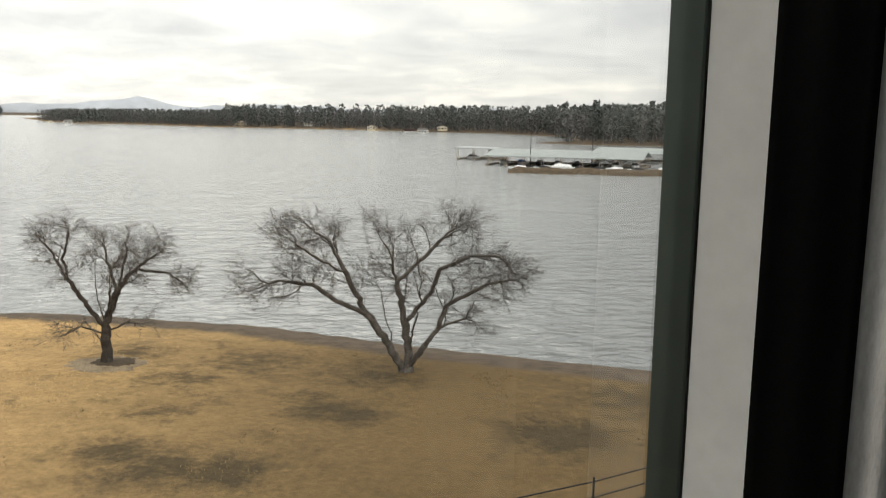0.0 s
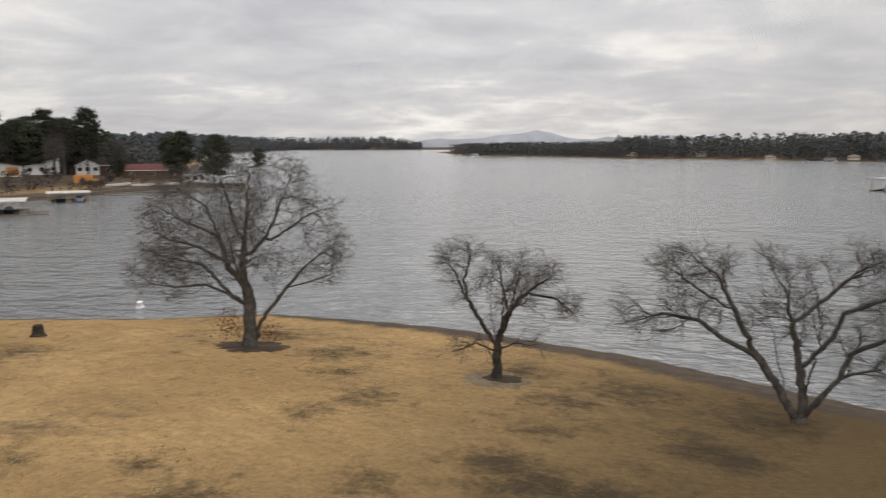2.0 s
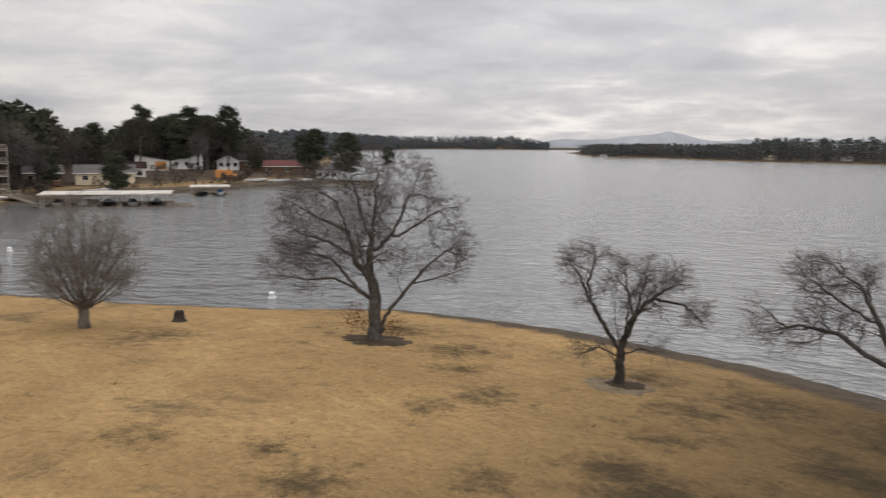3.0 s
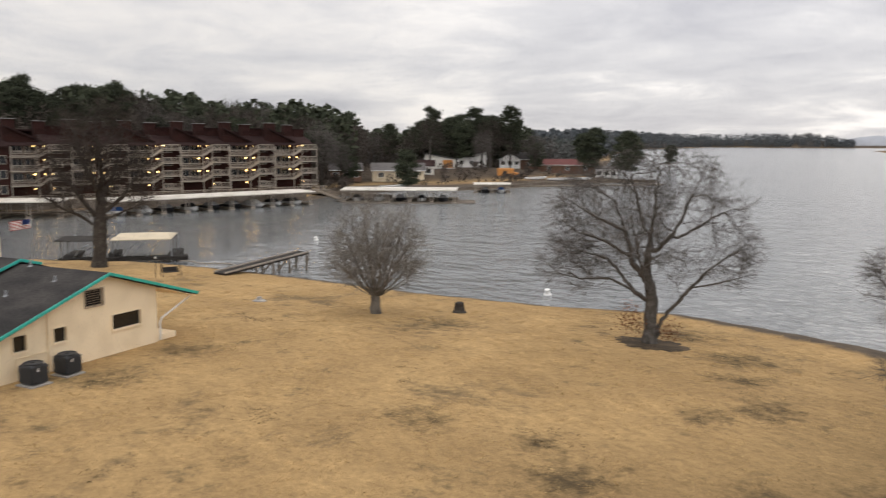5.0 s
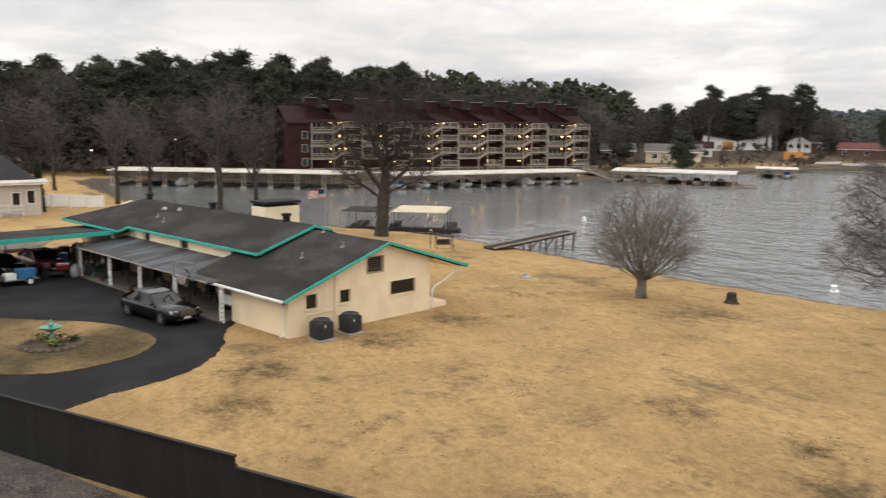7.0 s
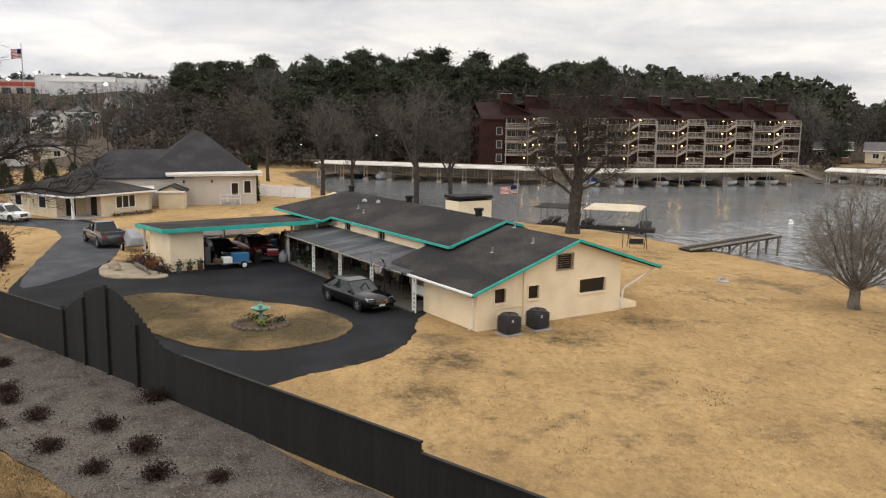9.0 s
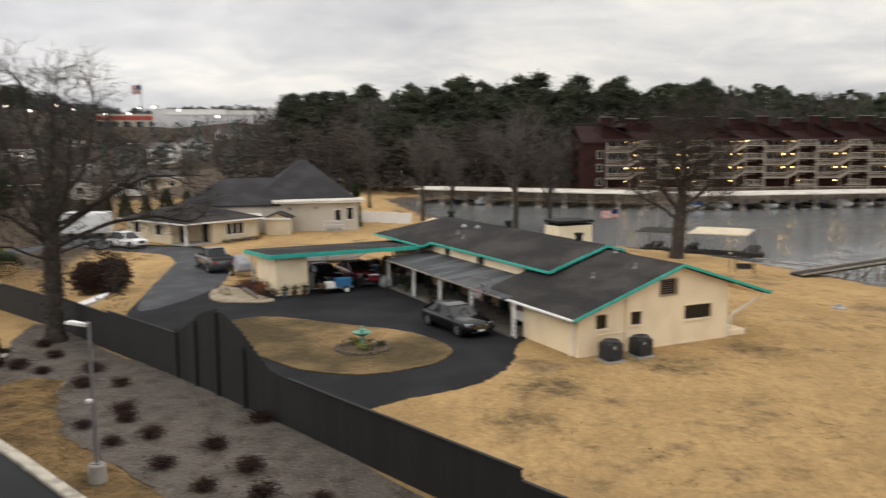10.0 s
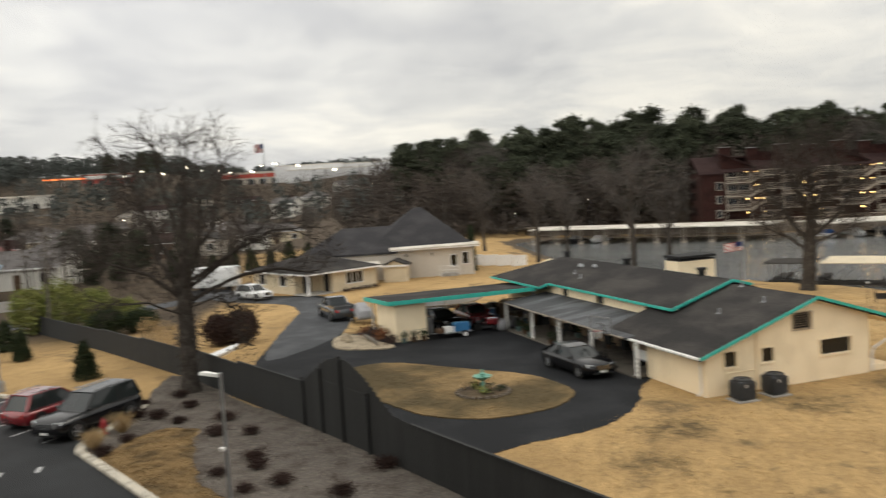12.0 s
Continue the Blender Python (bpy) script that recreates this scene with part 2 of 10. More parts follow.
# ---- mesh helpers ----
class Solid:
    """Collects faces for one mesh."""

    def __init__(self):
        self.v, self.f = [], []

    def add(self, verts, faces):
        n = len(self.v)
        self.v.extend([tuple(p) for p in verts])
        self.f.extend([tuple(i + n for i in q) for q in faces])
        return self

    def hexa(self, p):
        """Eight corners: the lower four counter-clockwise, then the upper four."""
        return self.add(p, [(3, 2, 1, 0), (4, 5, 6, 7), (0, 1, 5, 4), (1, 2, 6, 5), (2, 3, 7, 6), (3, 0, 4, 7)])

    def box(self, x0, y0, z0, x1, y1, z1):
        return self.hexa([(x0, y0, z0), (x1, y0, z0), (x1, y1, z0), (x0, y1, z0), (x0, y0, z1), (x1, y0, z1), (x1, y1, z1), (x0, y1, z1)])

    def bar(self, a, b, w, h=None):
        """A straight square bar from a to b."""
        a, b = Vector(a), Vector(b)
        h = h or w
        d = (b - a).normalized()
        side = d.cross(Vector((0, 0, 1)))
        side = Vector((1, 0, 0)) if side.length < 1e-3 else side.normalized()
        top = side.cross(d).normalized()
        p = []
        for e in (a, b):
            for i, j in ((-1, -1), (1, -1), (1, 1), (-1, 1)):
                p.append(e + side * i * w / 2 + top * j * h / 2)
        return self.add(p, [(0, 1, 2, 3), (7, 6, 5, 4), (0, 4, 5, 1), (1, 5, 6, 2), (2, 6, 7, 3), (3, 7, 4, 0)])

    def tube(self, points, radii, sides=6, cap=True):
        pts = [Vector(p) for p in points]
        n0 = len(self.v)
        ref = None
        for i, p in enumerate(pts):
            d = (pts[min(i + 1, len(pts) - 1)] - pts[max(i - 1, 0)])
            d = d.normalized() if d.length > 1e-9 else Vector((0, 0, 1))
            if ref is None:
                ref = d.orthogonal().normalized()
            ref = (ref - d * ref.dot(d))
            ref = ref.normalized() if ref.length > 1e-6 else d.orthogonal().normalized()
            other = d.cross(ref)
            for k in range(sides):
                a = 2 * math.pi * k / sides
                self.v.append(tuple(p + (ref * math.cos(a) + other * math.sin(a)) * radii[i]))
        for i in range(len(pts) - 1):
            for k in range(sides):
                a, b = n0 + i * sides + k, n0 + i * sides + (k + 1) % sides
                self.f.append((a, b, b + sides, a + sides))
        if cap:
            self.f.append(tuple(n0 + k for k in reversed(range(sides))))
            e = n0 + (len(pts) - 1) * sides
            self.f.append(tuple(e + k for k in range(sides)))
        return self

    def lathe(self, profile, sides=16, at=(0, 0, 0)):
        """Turned round the z axis: rows of radius and height."""
        n0 = len(self.v)
        for r, z in profile:
            for k in range(sides):
                a = 2 * math.pi * k / sides
                self.v.append((at[0] + r * math.cos(a), at[1] + r * math.sin(a), at[2] + z))
        for i in range(len(profile) - 1):
            for k in range(sides):
                a, b = n0 + i * sides + k, n0 + i * sides + (k + 1) % sides
                self.f.append((a, b, b + sides, a + sides))
        self.f.append(tuple(n0 + k for k in reversed(range(sides))))
        e = n0 + (len(profile) - 1) * sides
        self.f.append(tuple(e + k for k in range(sides)))
        return self

    def prism(self, outline, z0, z1):
        n = len(outline)
        self.add([(x, y, z0) for x, y in outline] + [(x, y, z1) for x, y in outline],
                 [tuple(reversed(range(n))), tuple(range(n, 2 * n))] + [(i, (i + 1) % n, n + (i + 1) % n, n + i) for i in range(n)])
        return self

    def slab(self, corners, thick):
        """A sloping sheet: three or four upper corners, with thickness below."""
        n = len(corners)
        low = [(x, y, z - thick) for x, y, z in corners]
        return self.add(low + list(corners), [tuple(reversed(range(n))), tuple(range(n, 2 * n))] + [(i, (i + 1) % n, n + (i + 1) % n, n + i) for i in range(n)])

    def wall(self, u0, u1, top, thick, holes=(), base=0.0, axis="y", at=0.0, knots=()):
        """A standing wall along x or y from u0 to u1, between at and at + thick, up to top(u), with holes (u0, u1, z0, z1)."""
        cuts = sorted({u0, u1, *knots, *[h[0] for h in holes], *[h[1] for h in holes]})

        def piece(a, b, za, zb, ta, tb):
            if axis == "y":
                p = [(at, a, za), (at + thick, a, za), (at + thick, b, za), (at, b, za), (at, a, ta), (at + thick, a, ta), (at + thick, b, tb), (at, b, tb)]
            else:
                p = [(a, at, za), (b, at, za), (b, at + thick, za), (a, at + thick, za), (a, at, ta), (b, at, tb), (b, at + thick, tb), (a, at + thick, ta)]
            self.hexa(p)

        for a, b in zip(cuts, cuts[1:]):
            low = base
            for h in sorted((h for h in holes if h[0] <= a + 1e-6 and h[1] >= b - 1e-6), key=lambda h: h[2]):
                if h[2] > low + 1e-4:
                    piece(a, b, low, low, h[2], h[2])
                low = h[3]
            piece(a, b, low, low, top(a), top(b))
        return self

    def mesh(self, name, mat, bevel=0.0, smooth=False):
        me = bpy.data.meshes.new(name)
        me.from_pydata(self.v, [], self.f)
        if bevel:
            bm = bmesh.new()
            bm.from_mesh(me)
            bmesh.ops.remove_doubles(bm, verts=bm.verts, dist=1e-5)
            edges = [e for e in bm.edges if len(e.link_faces) == 2 and e.calc_face_angle(0) > 0.5]
            bmesh.ops.bevel(bm, geom=edges, offset=bevel, segments=2, affect="EDGES", profile=0.6, clamp_overlap=True)
            bm.to_mesh(me)
            bm.free()
        for m in mat if isinstance(mat, (list, tuple)) else (mat,):
            me.materials.append(m)
        if smooth:
            me.shade_smooth()
        me.update()
        return me


def part(name, solid, mat, parent, label="", bevel=0.0, smooth=False, m=None):
    """One mesh object under a thing or under a part."""
    me = solid.mesh(name, mat, bevel, smooth) if isinstance(solid, Solid) else solid
    ob = new(name, me)
    ob.parent = parent
    if m is not None:
        ob.matrix_basis = m
    if label:
        ob["label"] = label
    return ob


def thing(name, label, category, m=None, group="", kind=""):
    """An Empty at the base of a thing, which parents its parts."""
    ob = new(name)
    ob.empty_display_size = 0.3
    if m is not None:
        ob.matrix_basis = m
    return tagged(ob, label, category, group, kind)


def single(name, solid, mat, label, category, m=None, group="", kind="", bevel=0.0, smooth=False):
    """A thing of one mesh."""
    ob = new(name, solid.mesh(name, mat, bevel, smooth) if isinstance(solid, Solid) else solid)
    if m is not None:
        ob.matrix_basis = m
    return tagged(ob, label, category, group, kind)


def polar(az, r, z=0.0):
    """A place by its bearing in degrees to the left of the y axis and its distance."""
    return (-math.sin(radians(az)) * r, math.cos(radians(az)) * r, z)


# ---- the ground: one sheet with the lake's basin ----
WATER = -1.6
LAKE = np.array([(200, 10), (90, 22), (45, 30), (20, 36.5), (9.2, 39.8), (-1, 43.1), (-11, 47.2), (-24, 49.5), (-30, 49.3), (-37.5, 48.4), (-45, 43), (-55.5, 38), (-65.5, 34.6),
                 (-76, 30.5), (-84, 26.5), (-92, 18), (-104, 6), (-122, -3), (-146, -9.5), (-164, -14), (-171, -8), (-158, 30), (-155, 55), (-155, 78), (-168, 92), (-178.5, 118),
                 (-169.3, 127.6), (-170.3, 145.5), (-175.5, 163.7), (-179.6, 179.6), (-175, 197), (-162, 200.5), (-178, 208), (-215, 216), (-201, 223), (-286, 307), (-608, 664)], float)
LAKE = np.vstack([LAKE, [(-994, 1123), (-1293, 1655), (-1500, 2060), (-900, 2100), (-660, 1300), (-591, 1188), (-430, 905), (-346, 846), (-195, 727), (-100, 694), (-40, 655), (30, 610),
                         (75, 520), (60, 430), (36, 397), (70, 380), (130, 368), (260, 330), (320, 150), (280, 40)]])


def shore_distance(x, y):
    """Distance to the waterline: above 0 on land, below 0 in the lake."""
    x, y = np.asarray(x, float), np.asarray(y, float)
    best = np.full(x.shape, 1e9)
    inside = np.zeros(x.shape, bool)
    for (ax, ay), (bx, by) in zip(LAKE, np.roll(LAKE, -1, axis=0)):
        dx, dy = bx - ax, by - ay
        k = np.clip(((x - ax) * dx + (y - ay) * dy) / (dx * dx + dy * dy), 0, 1)
        best = np.minimum(best, np.hypot(x - ax - k * dx, y - ay - k * dy))
        cross = (ay > y) != (by > y)
        inside ^= cross & (x < dx * (y - ay) / (dy if dy else 1e-9) + ax)
    return np.where(inside, -best, best)


def ease(v):
    v = np.clip(v, 0, 1)
    return v * v * (3 - 2 * v)


def ground_height(x, y):
    x, y = np.asarray(x, float), np.asarray(y, float)
    d = shore_distance(x, y)
    r = np.hypot(x, y)
    az = np.degrees(np.arctan2(-x, y))
    land = WATER + 0.60 * ease(d / 3.2) + 1.0 * ease((d - 2.5) / 20)
    bed = WATER - np.minimum(3.0, -d * 0.12)
    z = np.where(d > 0, land, bed)
    # the wooded hill over the cove, the town's slope, the low far shores
    over = ease((az - 56) / 8) * ease((112 - az) / 10) * ease((r - 150) / 30)
    z = z + np.where(d > 0, over * 6.5 * ease((d - 14) / 55), 0)
    town = ease((az - 99) / 7) * ease((175 - az) / 10)
    past = ease((az - 112) / 7)
    z = z + np.where(d > 0, town * (0.066 + 0.009 * past) * np.maximum(np.minimum(r, 600 + 220 * past) - 300, 0), 0)
    arm = town * ease((r - 150) / 40) * ease((330 - r) / 40) * ease((118 - az) / 8)
    z = z - np.where(d > 0, arm * 1.2, 0)
    point = ease((az - 36) / 3) * ease((58 - az) / 3) * ease((r - 200) / 20) * (r < 420)
    z = z + np.where(d > 0, point * 2.0 * ease((d - 10) / 25), 0)
    far = ease((d - 20) / 150) * (r > 350) * (1 - town) * (az > -120) * np.where(r > 1400, ease((48 - az) / 4) * ease((az - 28) / 2), ease((36 - az) / 4))
    z = z + np.where(d > 0, far * np.where(r > 1400, 20, 3), 0)
    return z


def ground_z(x, y):
    return float(ground_height(np.array([x]), np.array([y]))[0])


def build_ground():
    az = np.concatenate([np.arange(-50, 152, 0.6), np.arange(152, 310, 5.0)])
    r = [3.0]
    while r[-1] < 4800:
        r.append(r[-1] * 1.026)
    r = np.array(r)
    A, Rr = np.meshgrid(np.radians(az), r)
    X, Y = -np.sin(A) * Rr, np.cos(A) * Rr
    Z = ground_height(X, Y)
    na, nr = len(az), len(r)
    verts = np.stack([X.ravel(), Y.ravel(), Z.ravel()], 1)
    i, j = np.meshgrid(np.arange(nr - 1), np.arange(na), indexing="ij")
    k = (j + 1) % na
    faces = np.stack([i * na + j, i * na + k, (i + 1) * na + k, (i + 1) * na + j], -1).reshape(-1, 4)
    faces = np.flip(faces, axis=1)
    hub = len(verts)
    verts = np.vstack([verts, [0, 0, ground_z(0, 0)]])
    tris = [(hub, (n + 1) % na, n) for n in range(na)]
    me = bpy.data.meshes.new("ground")
    me.from_pydata(verts.tolist(), [], faces.tolist() + [tuple(reversed(t)) for t in tris])
    d = shore_distance(verts[:, 0], verts[:, 1])
    rr = np.hypot(verts[:, 0], verts[:, 1])
    aa = np.degrees(np.arctan2(-verts[:, 0], verts[:, 1]))
    mud = me.attributes.new("bank", "FLOAT", "POINT")
    arm = ease((aa - 100) / 5) * ease((rr - 150) / 40) * ease((345 - rr) / 30) * ease((118 - aa) / 8)
    point = ease((aa - 36) / 3) * ease((64 - aa) / 3) * (rr > 190) * (rr < 420)
    arm = np.maximum(arm, point * (1 - ease((d - 7) / 8)))
    mud.data.foreach_set("value", np.maximum(1 - ease((d - 1.9 - 1.4 * ease((verts[:, 0] + 45) / 20)) / 1.5), arm).astype(np.float32))
    wood = me.attributes.new("wood", "FLOAT", "POINT")
    w = ease((rr - 150) / 25) * np.where(rr > 330, ease((d - 1) / 5), ease((d - 8) / 12))
    w = np.maximum(w, ease((aa - 111) / 4) * ease((rr - 66 - 22 * ease((118 - aa) / 6)) / 12))
    wood.data.foreach_set("value", w.astype(np.float32))
    # how far the lawn's colour runs darker and browner towards +x
    darker_right = me.attributes.new("darker_right", "FLOAT", "POINT")
    darker_right.data.foreach_set("value", (ease((verts[:, 0] + 23) / 21) * ease((verts[:, 1] - 6) / 10)).astype(np.float32))
    worn = np.zeros(len(verts))
    for x, y, size in WORN_STRONG + WORN:
        worn = np.maximum(worn, (1.2 if (x, y, size) in WORN_STRONG else 0.82) * np.exp(-((verts[:, 0] - x) ** 2 + (verts[:, 1] - y) ** 2) / (size * size)))
    me.attributes.new("worn", "FLOAT", "POINT").data.foreach_set("value", worn.astype(np.float32))
    me.shade_smooth()
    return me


# bare, trodden and mossy places on the lawn: centre and size
WORN_STRONG = [(-4.6, 30.2, 1.5), (-3.4, 29.6, 1.4), (-6.6, 23.6, 1.6), (-8.6, 23.9, 1.6), (-10.4, 25.0, 1.3), (4.1, 28.2, 2.6)]
WORN = [(-18.6, 29.6, 1.7), (-18.0, 18.2, 1.9), (-21.0, 19.6, 1.1), (-19.4, 26.8, 1.3), (-26.8, 17.2, 0.6), (-25.6, 17.8, 1.4), (-22.2, 33.2, 1.5),
        (-38.4, 9.4, 1.9), (-40.4, 29.4, 2.6), (-11.2, 33.6, 2.2), (-10.5, 29.3, 1.4), (-5.4, 31.6, 1.5), (-30.8, 2.0, 1.6), (-44.6, -9.1, 2.8), (-31.1, 39.7, 3.0), (-24.7, 36.9, 2.6), (-35, 3.4, 2.0), (-31.2, 11.0, 0.5), (-41.5, 14.2, 1.8), (-3.0, 36.0, 3.0),
        (-9.0, 37.5, 2.6), (-15, 38.5, 2.2), (8, 33, 4), (-27.9, 4.1, 0.4), (-25.6, 10.3, 0.5), (-31.0, 11.2, 0.5), (-13.5, 21.5, 1.2)]


def ground_material():
    m = bpy.data.materials.new("dormant_lawn_and_shore")
    m.use_nodes = True
    nodes, links = m.node_tree.nodes, m.node_tree.links
    bsdf = nodes["Principled BSDF"]
    bsdf.inputs["Roughness"].default_value = 0.95
    bsdf.inputs["Specular IOR Level"].default_value = 0.1
    tc = nodes.new("ShaderNodeTexCoord")

    def noise_at(scale, detail=5, rough=0.6, stretch=None, distort=0.0):
        n = nodes.new("ShaderNodeTexNoise")
        n.inputs["Scale"].default_value, n.inputs["Detail"].default_value, n.inputs["Roughness"].default_value = scale, detail, rough
        n.inputs["Distortion"].default_value = distort
        if stretch:
            mp = nodes.new("ShaderNodeMapping")
            mp.inputs["Scale"].default_value = stretch
            mp.inputs["Rotation"].default_value = (0, 0, radians(28))
            links.new(tc.outputs["Object"], mp.inputs[0])
            links.new(mp.outputs[0], n.inputs["Vector"])
        else:
            links.new(tc.outputs["Object"], n.inputs["Vector"])
        return n.outputs[0]

    def span(v, a, b, c=0.0, d=1.0):
        n = nodes.new("ShaderNodeMapRange")
        n.inputs[1].default_value, n.inputs[2].default_value, n.inputs[3].default_value, n.inputs[4].default_value = a, b, c, d
        links.new(v, n.inputs[0])
        return n.outputs[0]

    def mix(f, a, b):
        n = nodes.new("ShaderNodeMix")
        n.data_type = "RGBA"
        for slot, v in ((0, f), (6, a), (7, b)):
            if isinstance(v, tuple):
                n.inputs[slot].default_value = (*v, 1)
            else:
                links.new(v, n.inputs[slot])
        return n.outputs[2]

    def times(a, b):
        n = nodes.new("ShaderNodeMath")
        n.operation = "MULTIPLY"
        for i, v in enumerate((a, b)):
            if isinstance(v, float):
                n.inputs[i].default_value = v
            else:
                links.new(v, n.inputs[i])
        return n.outputs[0]

    def attribute(name):
        n = nodes.new("ShaderNodeAttribute")
        n.attribute_name = name
        return n.outputs["Fac"]

    straw = mix(span(noise_at(0.10, 6, 0.65, (1, 1.6, 1)), 0.40, 0.62), (0.49, 0.325, 0.148), (0.36, 0.236, 0.108))
    straw = mix(times(span(noise_at(0.9, 8, 0.75, (1, 1.8, 1)), 0.44, 0.72), 0.6), straw, (0.225, 0.148, 0.072))
    # bare, mossy patches of their own shapes
    straw = mix(times(span(noise_at(0.16, 8, 0.72, None, 0.2), 0.56, 0.66), 0.8), straw, (0.125, 0.092, 0.055))
    straw = mix(times(span(noise_at(0.42, 8, 0.78), 0.56, 0.67), 0.7), straw, (0.105, 0.085, 0.050))
    # darker, browner lawn colour towards the right
    straw = mix(times(attribute("darker_right"), 0.84), straw, (0.096, 0.066, 0.032))
    spot = nodes.new("ShaderNodeMath")
    spot.operation = "ADD"
    links.new(attribute("worn"), spot.inputs[0])
    links.new(span(noise_at(1.1, 8, 0.82), 0.3, 0.7, -0.75, 0.55), spot.inputs[1])
    straw = mix(times(span(spot.outputs[0], 0.15, 0.85), 0.85), straw, (0.056, 0.044, 0.026))
    tuft = nodes.new("ShaderNodeVectorMath")
    tuft.operation = "SCALE"
    links.new(straw, tuft.inputs[0])
    links.new(span(noise_at(3.2, 8, 0.8), 0.32, 0.68, 0.72, 1.24), tuft.inputs["Scale"])
    leaf = mix(span(noise_at(0.25, 6, 0.7), 0.4, 0.65), (0.088, 0.066, 0.046), (0.052, 0.040, 0.029))
    shore = mix(span(noise_at(1.2, 6, 0.7), 0.4, 0.65), (0.118, 0.092, 0.067), (0.070, 0.055, 0.042))
    colour = mix(attribute("wood"), tuft.outputs[0], leaf)
    colour = mix(span(attribute("bank"), 0.25, 0.75), colour, shore)
    links.new(colour, bsdf.inputs["Base Color"])
    b = nodes.new("ShaderNodeBump")
    b.inputs["Strength"].default_value, b.inputs["Distance"].default_value = 0.8, 0.09
    links.new(noise_at(7.0, 5, 0.75), b.inputs["Height"])
    links.new(b.outputs[0], bsdf.inputs["Normal"])
    return m


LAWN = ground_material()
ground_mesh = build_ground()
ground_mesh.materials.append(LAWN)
tagged(new("ground", ground_mesh), "straw-coloured dormant lawn sloping down to a muddy lake bank", "ground", kind="structure")


def water_material():
    m = bpy.data.materials.new("lake_water")
    m.use_nodes = True
    nodes, links = m.node_tree.nodes, m.node_tree.links
    bsdf = nodes["Principled BSDF"]
    bsdf.inputs["Base Color"].default_value = (0.152, 0.160, 0.161, 1)
    bsdf.inputs["Roughness"].default_value = 0.14
    bsdf.inputs["IOR"].default_value = 1.52
    tc = nodes.new("ShaderNodeTexCoord")
    # the cove lies sheltered from the wind: calmer water there
    along = nodes.new("ShaderNodeVectorMath")
    along.operation = "DOT_PRODUCT"
    links.new(tc.outputs["Object"], along.inputs[0])
    along.inputs[1].default_value = (-1.0, -1.3, 0)
    calm = nodes.new("ShaderNodeMapRange")
    calm.interpolation_type = "SMOOTHSTEP"
    links.new(along.outputs["Value"], calm.inputs[0])
    for i, v in enumerate((4.0, 46.0, 1.0, 0.06)):
        calm.inputs[i + 1].default_value = v
    gust = nodes.new("ShaderNodeTexNoise")
    gust.inputs["Scale"].default_value, gust.inputs["Detail"].default_value = 0.02, 3
    links.new(tc.outputs["Object"], gust.inputs["Vector"])
    wind = nodes.new("ShaderNodeMapRange")
    links.new(gust.outputs[0], wind.inputs[0])
    for i, v in enumerate((0.35, 0.65, 0.75, 1.15)):
        wind.inputs[i + 1].default_value = v
    force = nodes.new("ShaderNodeMath")
    force.operation = "MULTIPLY"
    links.new(calm.outputs[0], force.inputs[0])
    links.new(wind.outputs[0], force.inputs[1])
    last = None
    for scale, turn, stretch, strength, dist in ((0.16, -24, (0.8, 1.5, 1), 1.0, 1.0), (0.55, -14, (0.9, 1.6, 1), 1.0, 0.75), (1.9, -30, (1, 1.4, 1), 1.0, 0.14)):
        mp = nodes.new("ShaderNodeMapping")
        mp.inputs["Scale"].default_value, mp.inputs["Rotation"].default_value = stretch, (0, 0, radians(turn))
        links.new(tc.outputs["Object"], mp.inputs[0])
        n = nodes.new("ShaderNodeTexNoise")
        n.inputs["Scale"].default_value, n.inputs["Detail"].default_value, n.inputs["Distortion"].default_value = scale, 3, 0.35
        links.new(mp.outputs[0], n.inputs["Vector"])
        b = nodes.new("ShaderNodeBump")
        reach = nodes.new("ShaderNodeMath")
        reach.operation = "MULTIPLY"
        links.new(force.outputs[0], reach.inputs[0])
        reach.inputs[1].default_value = dist
        b.inputs["Strength"].default_value = strength
        links.new(reach.outputs[0], b.inputs["Distance"])
        links.new(n.outputs[0], b.inputs["Height"])
        if last:
            links.new(last, b.inputs["Normal"])
        last = b.outputs[0]
    links.new(last, bsdf.inputs["Normal"])
    return m


lake = Solid()
lake.add([(x, y, WATER) for x, y in ((-3300, -120), (900, -120), (900, 3200), (-3300, 3200))], [(0, 1, 2, 3)])
tagged(new("water", lake.mesh("water", water_material())), "grey rippled lake water under an overcast sky", "lake", kind="structure")


# ---- paving, beds and kerbs on the near ground ----
def smooth_outline(points, n=6):
    """A closed curve through the points."""
    out, k = [], len(points)
    for i in range(k):
        p0, p1, p2, p3 = (Vector((*points[(i + j) % k], 0)) for j in (-1, 0, 1, 2))
        for s in range(n):
            t = s / n
            q = 0.5 * ((2 * p1) + (p2 - p0) * t + (2 * p0 - 5 * p1 + 4 * p2 - p3) * t * t + (3 * p1 - p0 - 3 * p2 + p3) * t ** 3)
            out.append((q.x, q.y))
    return out


def ragged(outline, amount, seed, steps=3):
    rnd = random.Random(seed)
    out = []
    for i, (x, y) in enumerate(outline):
        nx, ny = outline[(i + 1) % len(outline)]
        for s in range(steps):
            t = s / steps
            out.append((x + (nx - x) * t + rnd.uniform(-amount, amount), y + (ny - y) * t + rnd.uniform(-amount, amount)))
    return out


def sheet_on_ground(name, outline, z0, z1, mat, label, category):
    s = Solid().prism(outline, z0, z1)
    me = s.mesh(name, mat)
    bm = bmesh.new()
    bm.from_mesh(me)
    bmesh.ops.triangulate(bm, faces=[f for f in bm.faces if len(f.verts) > 4])
    bmesh.ops.recalc_face_normals(bm, faces=bm.faces)
    bm.to_mesh(me)
    bm.free()
    return tagged(new(name, me), label, category, kind="structure")


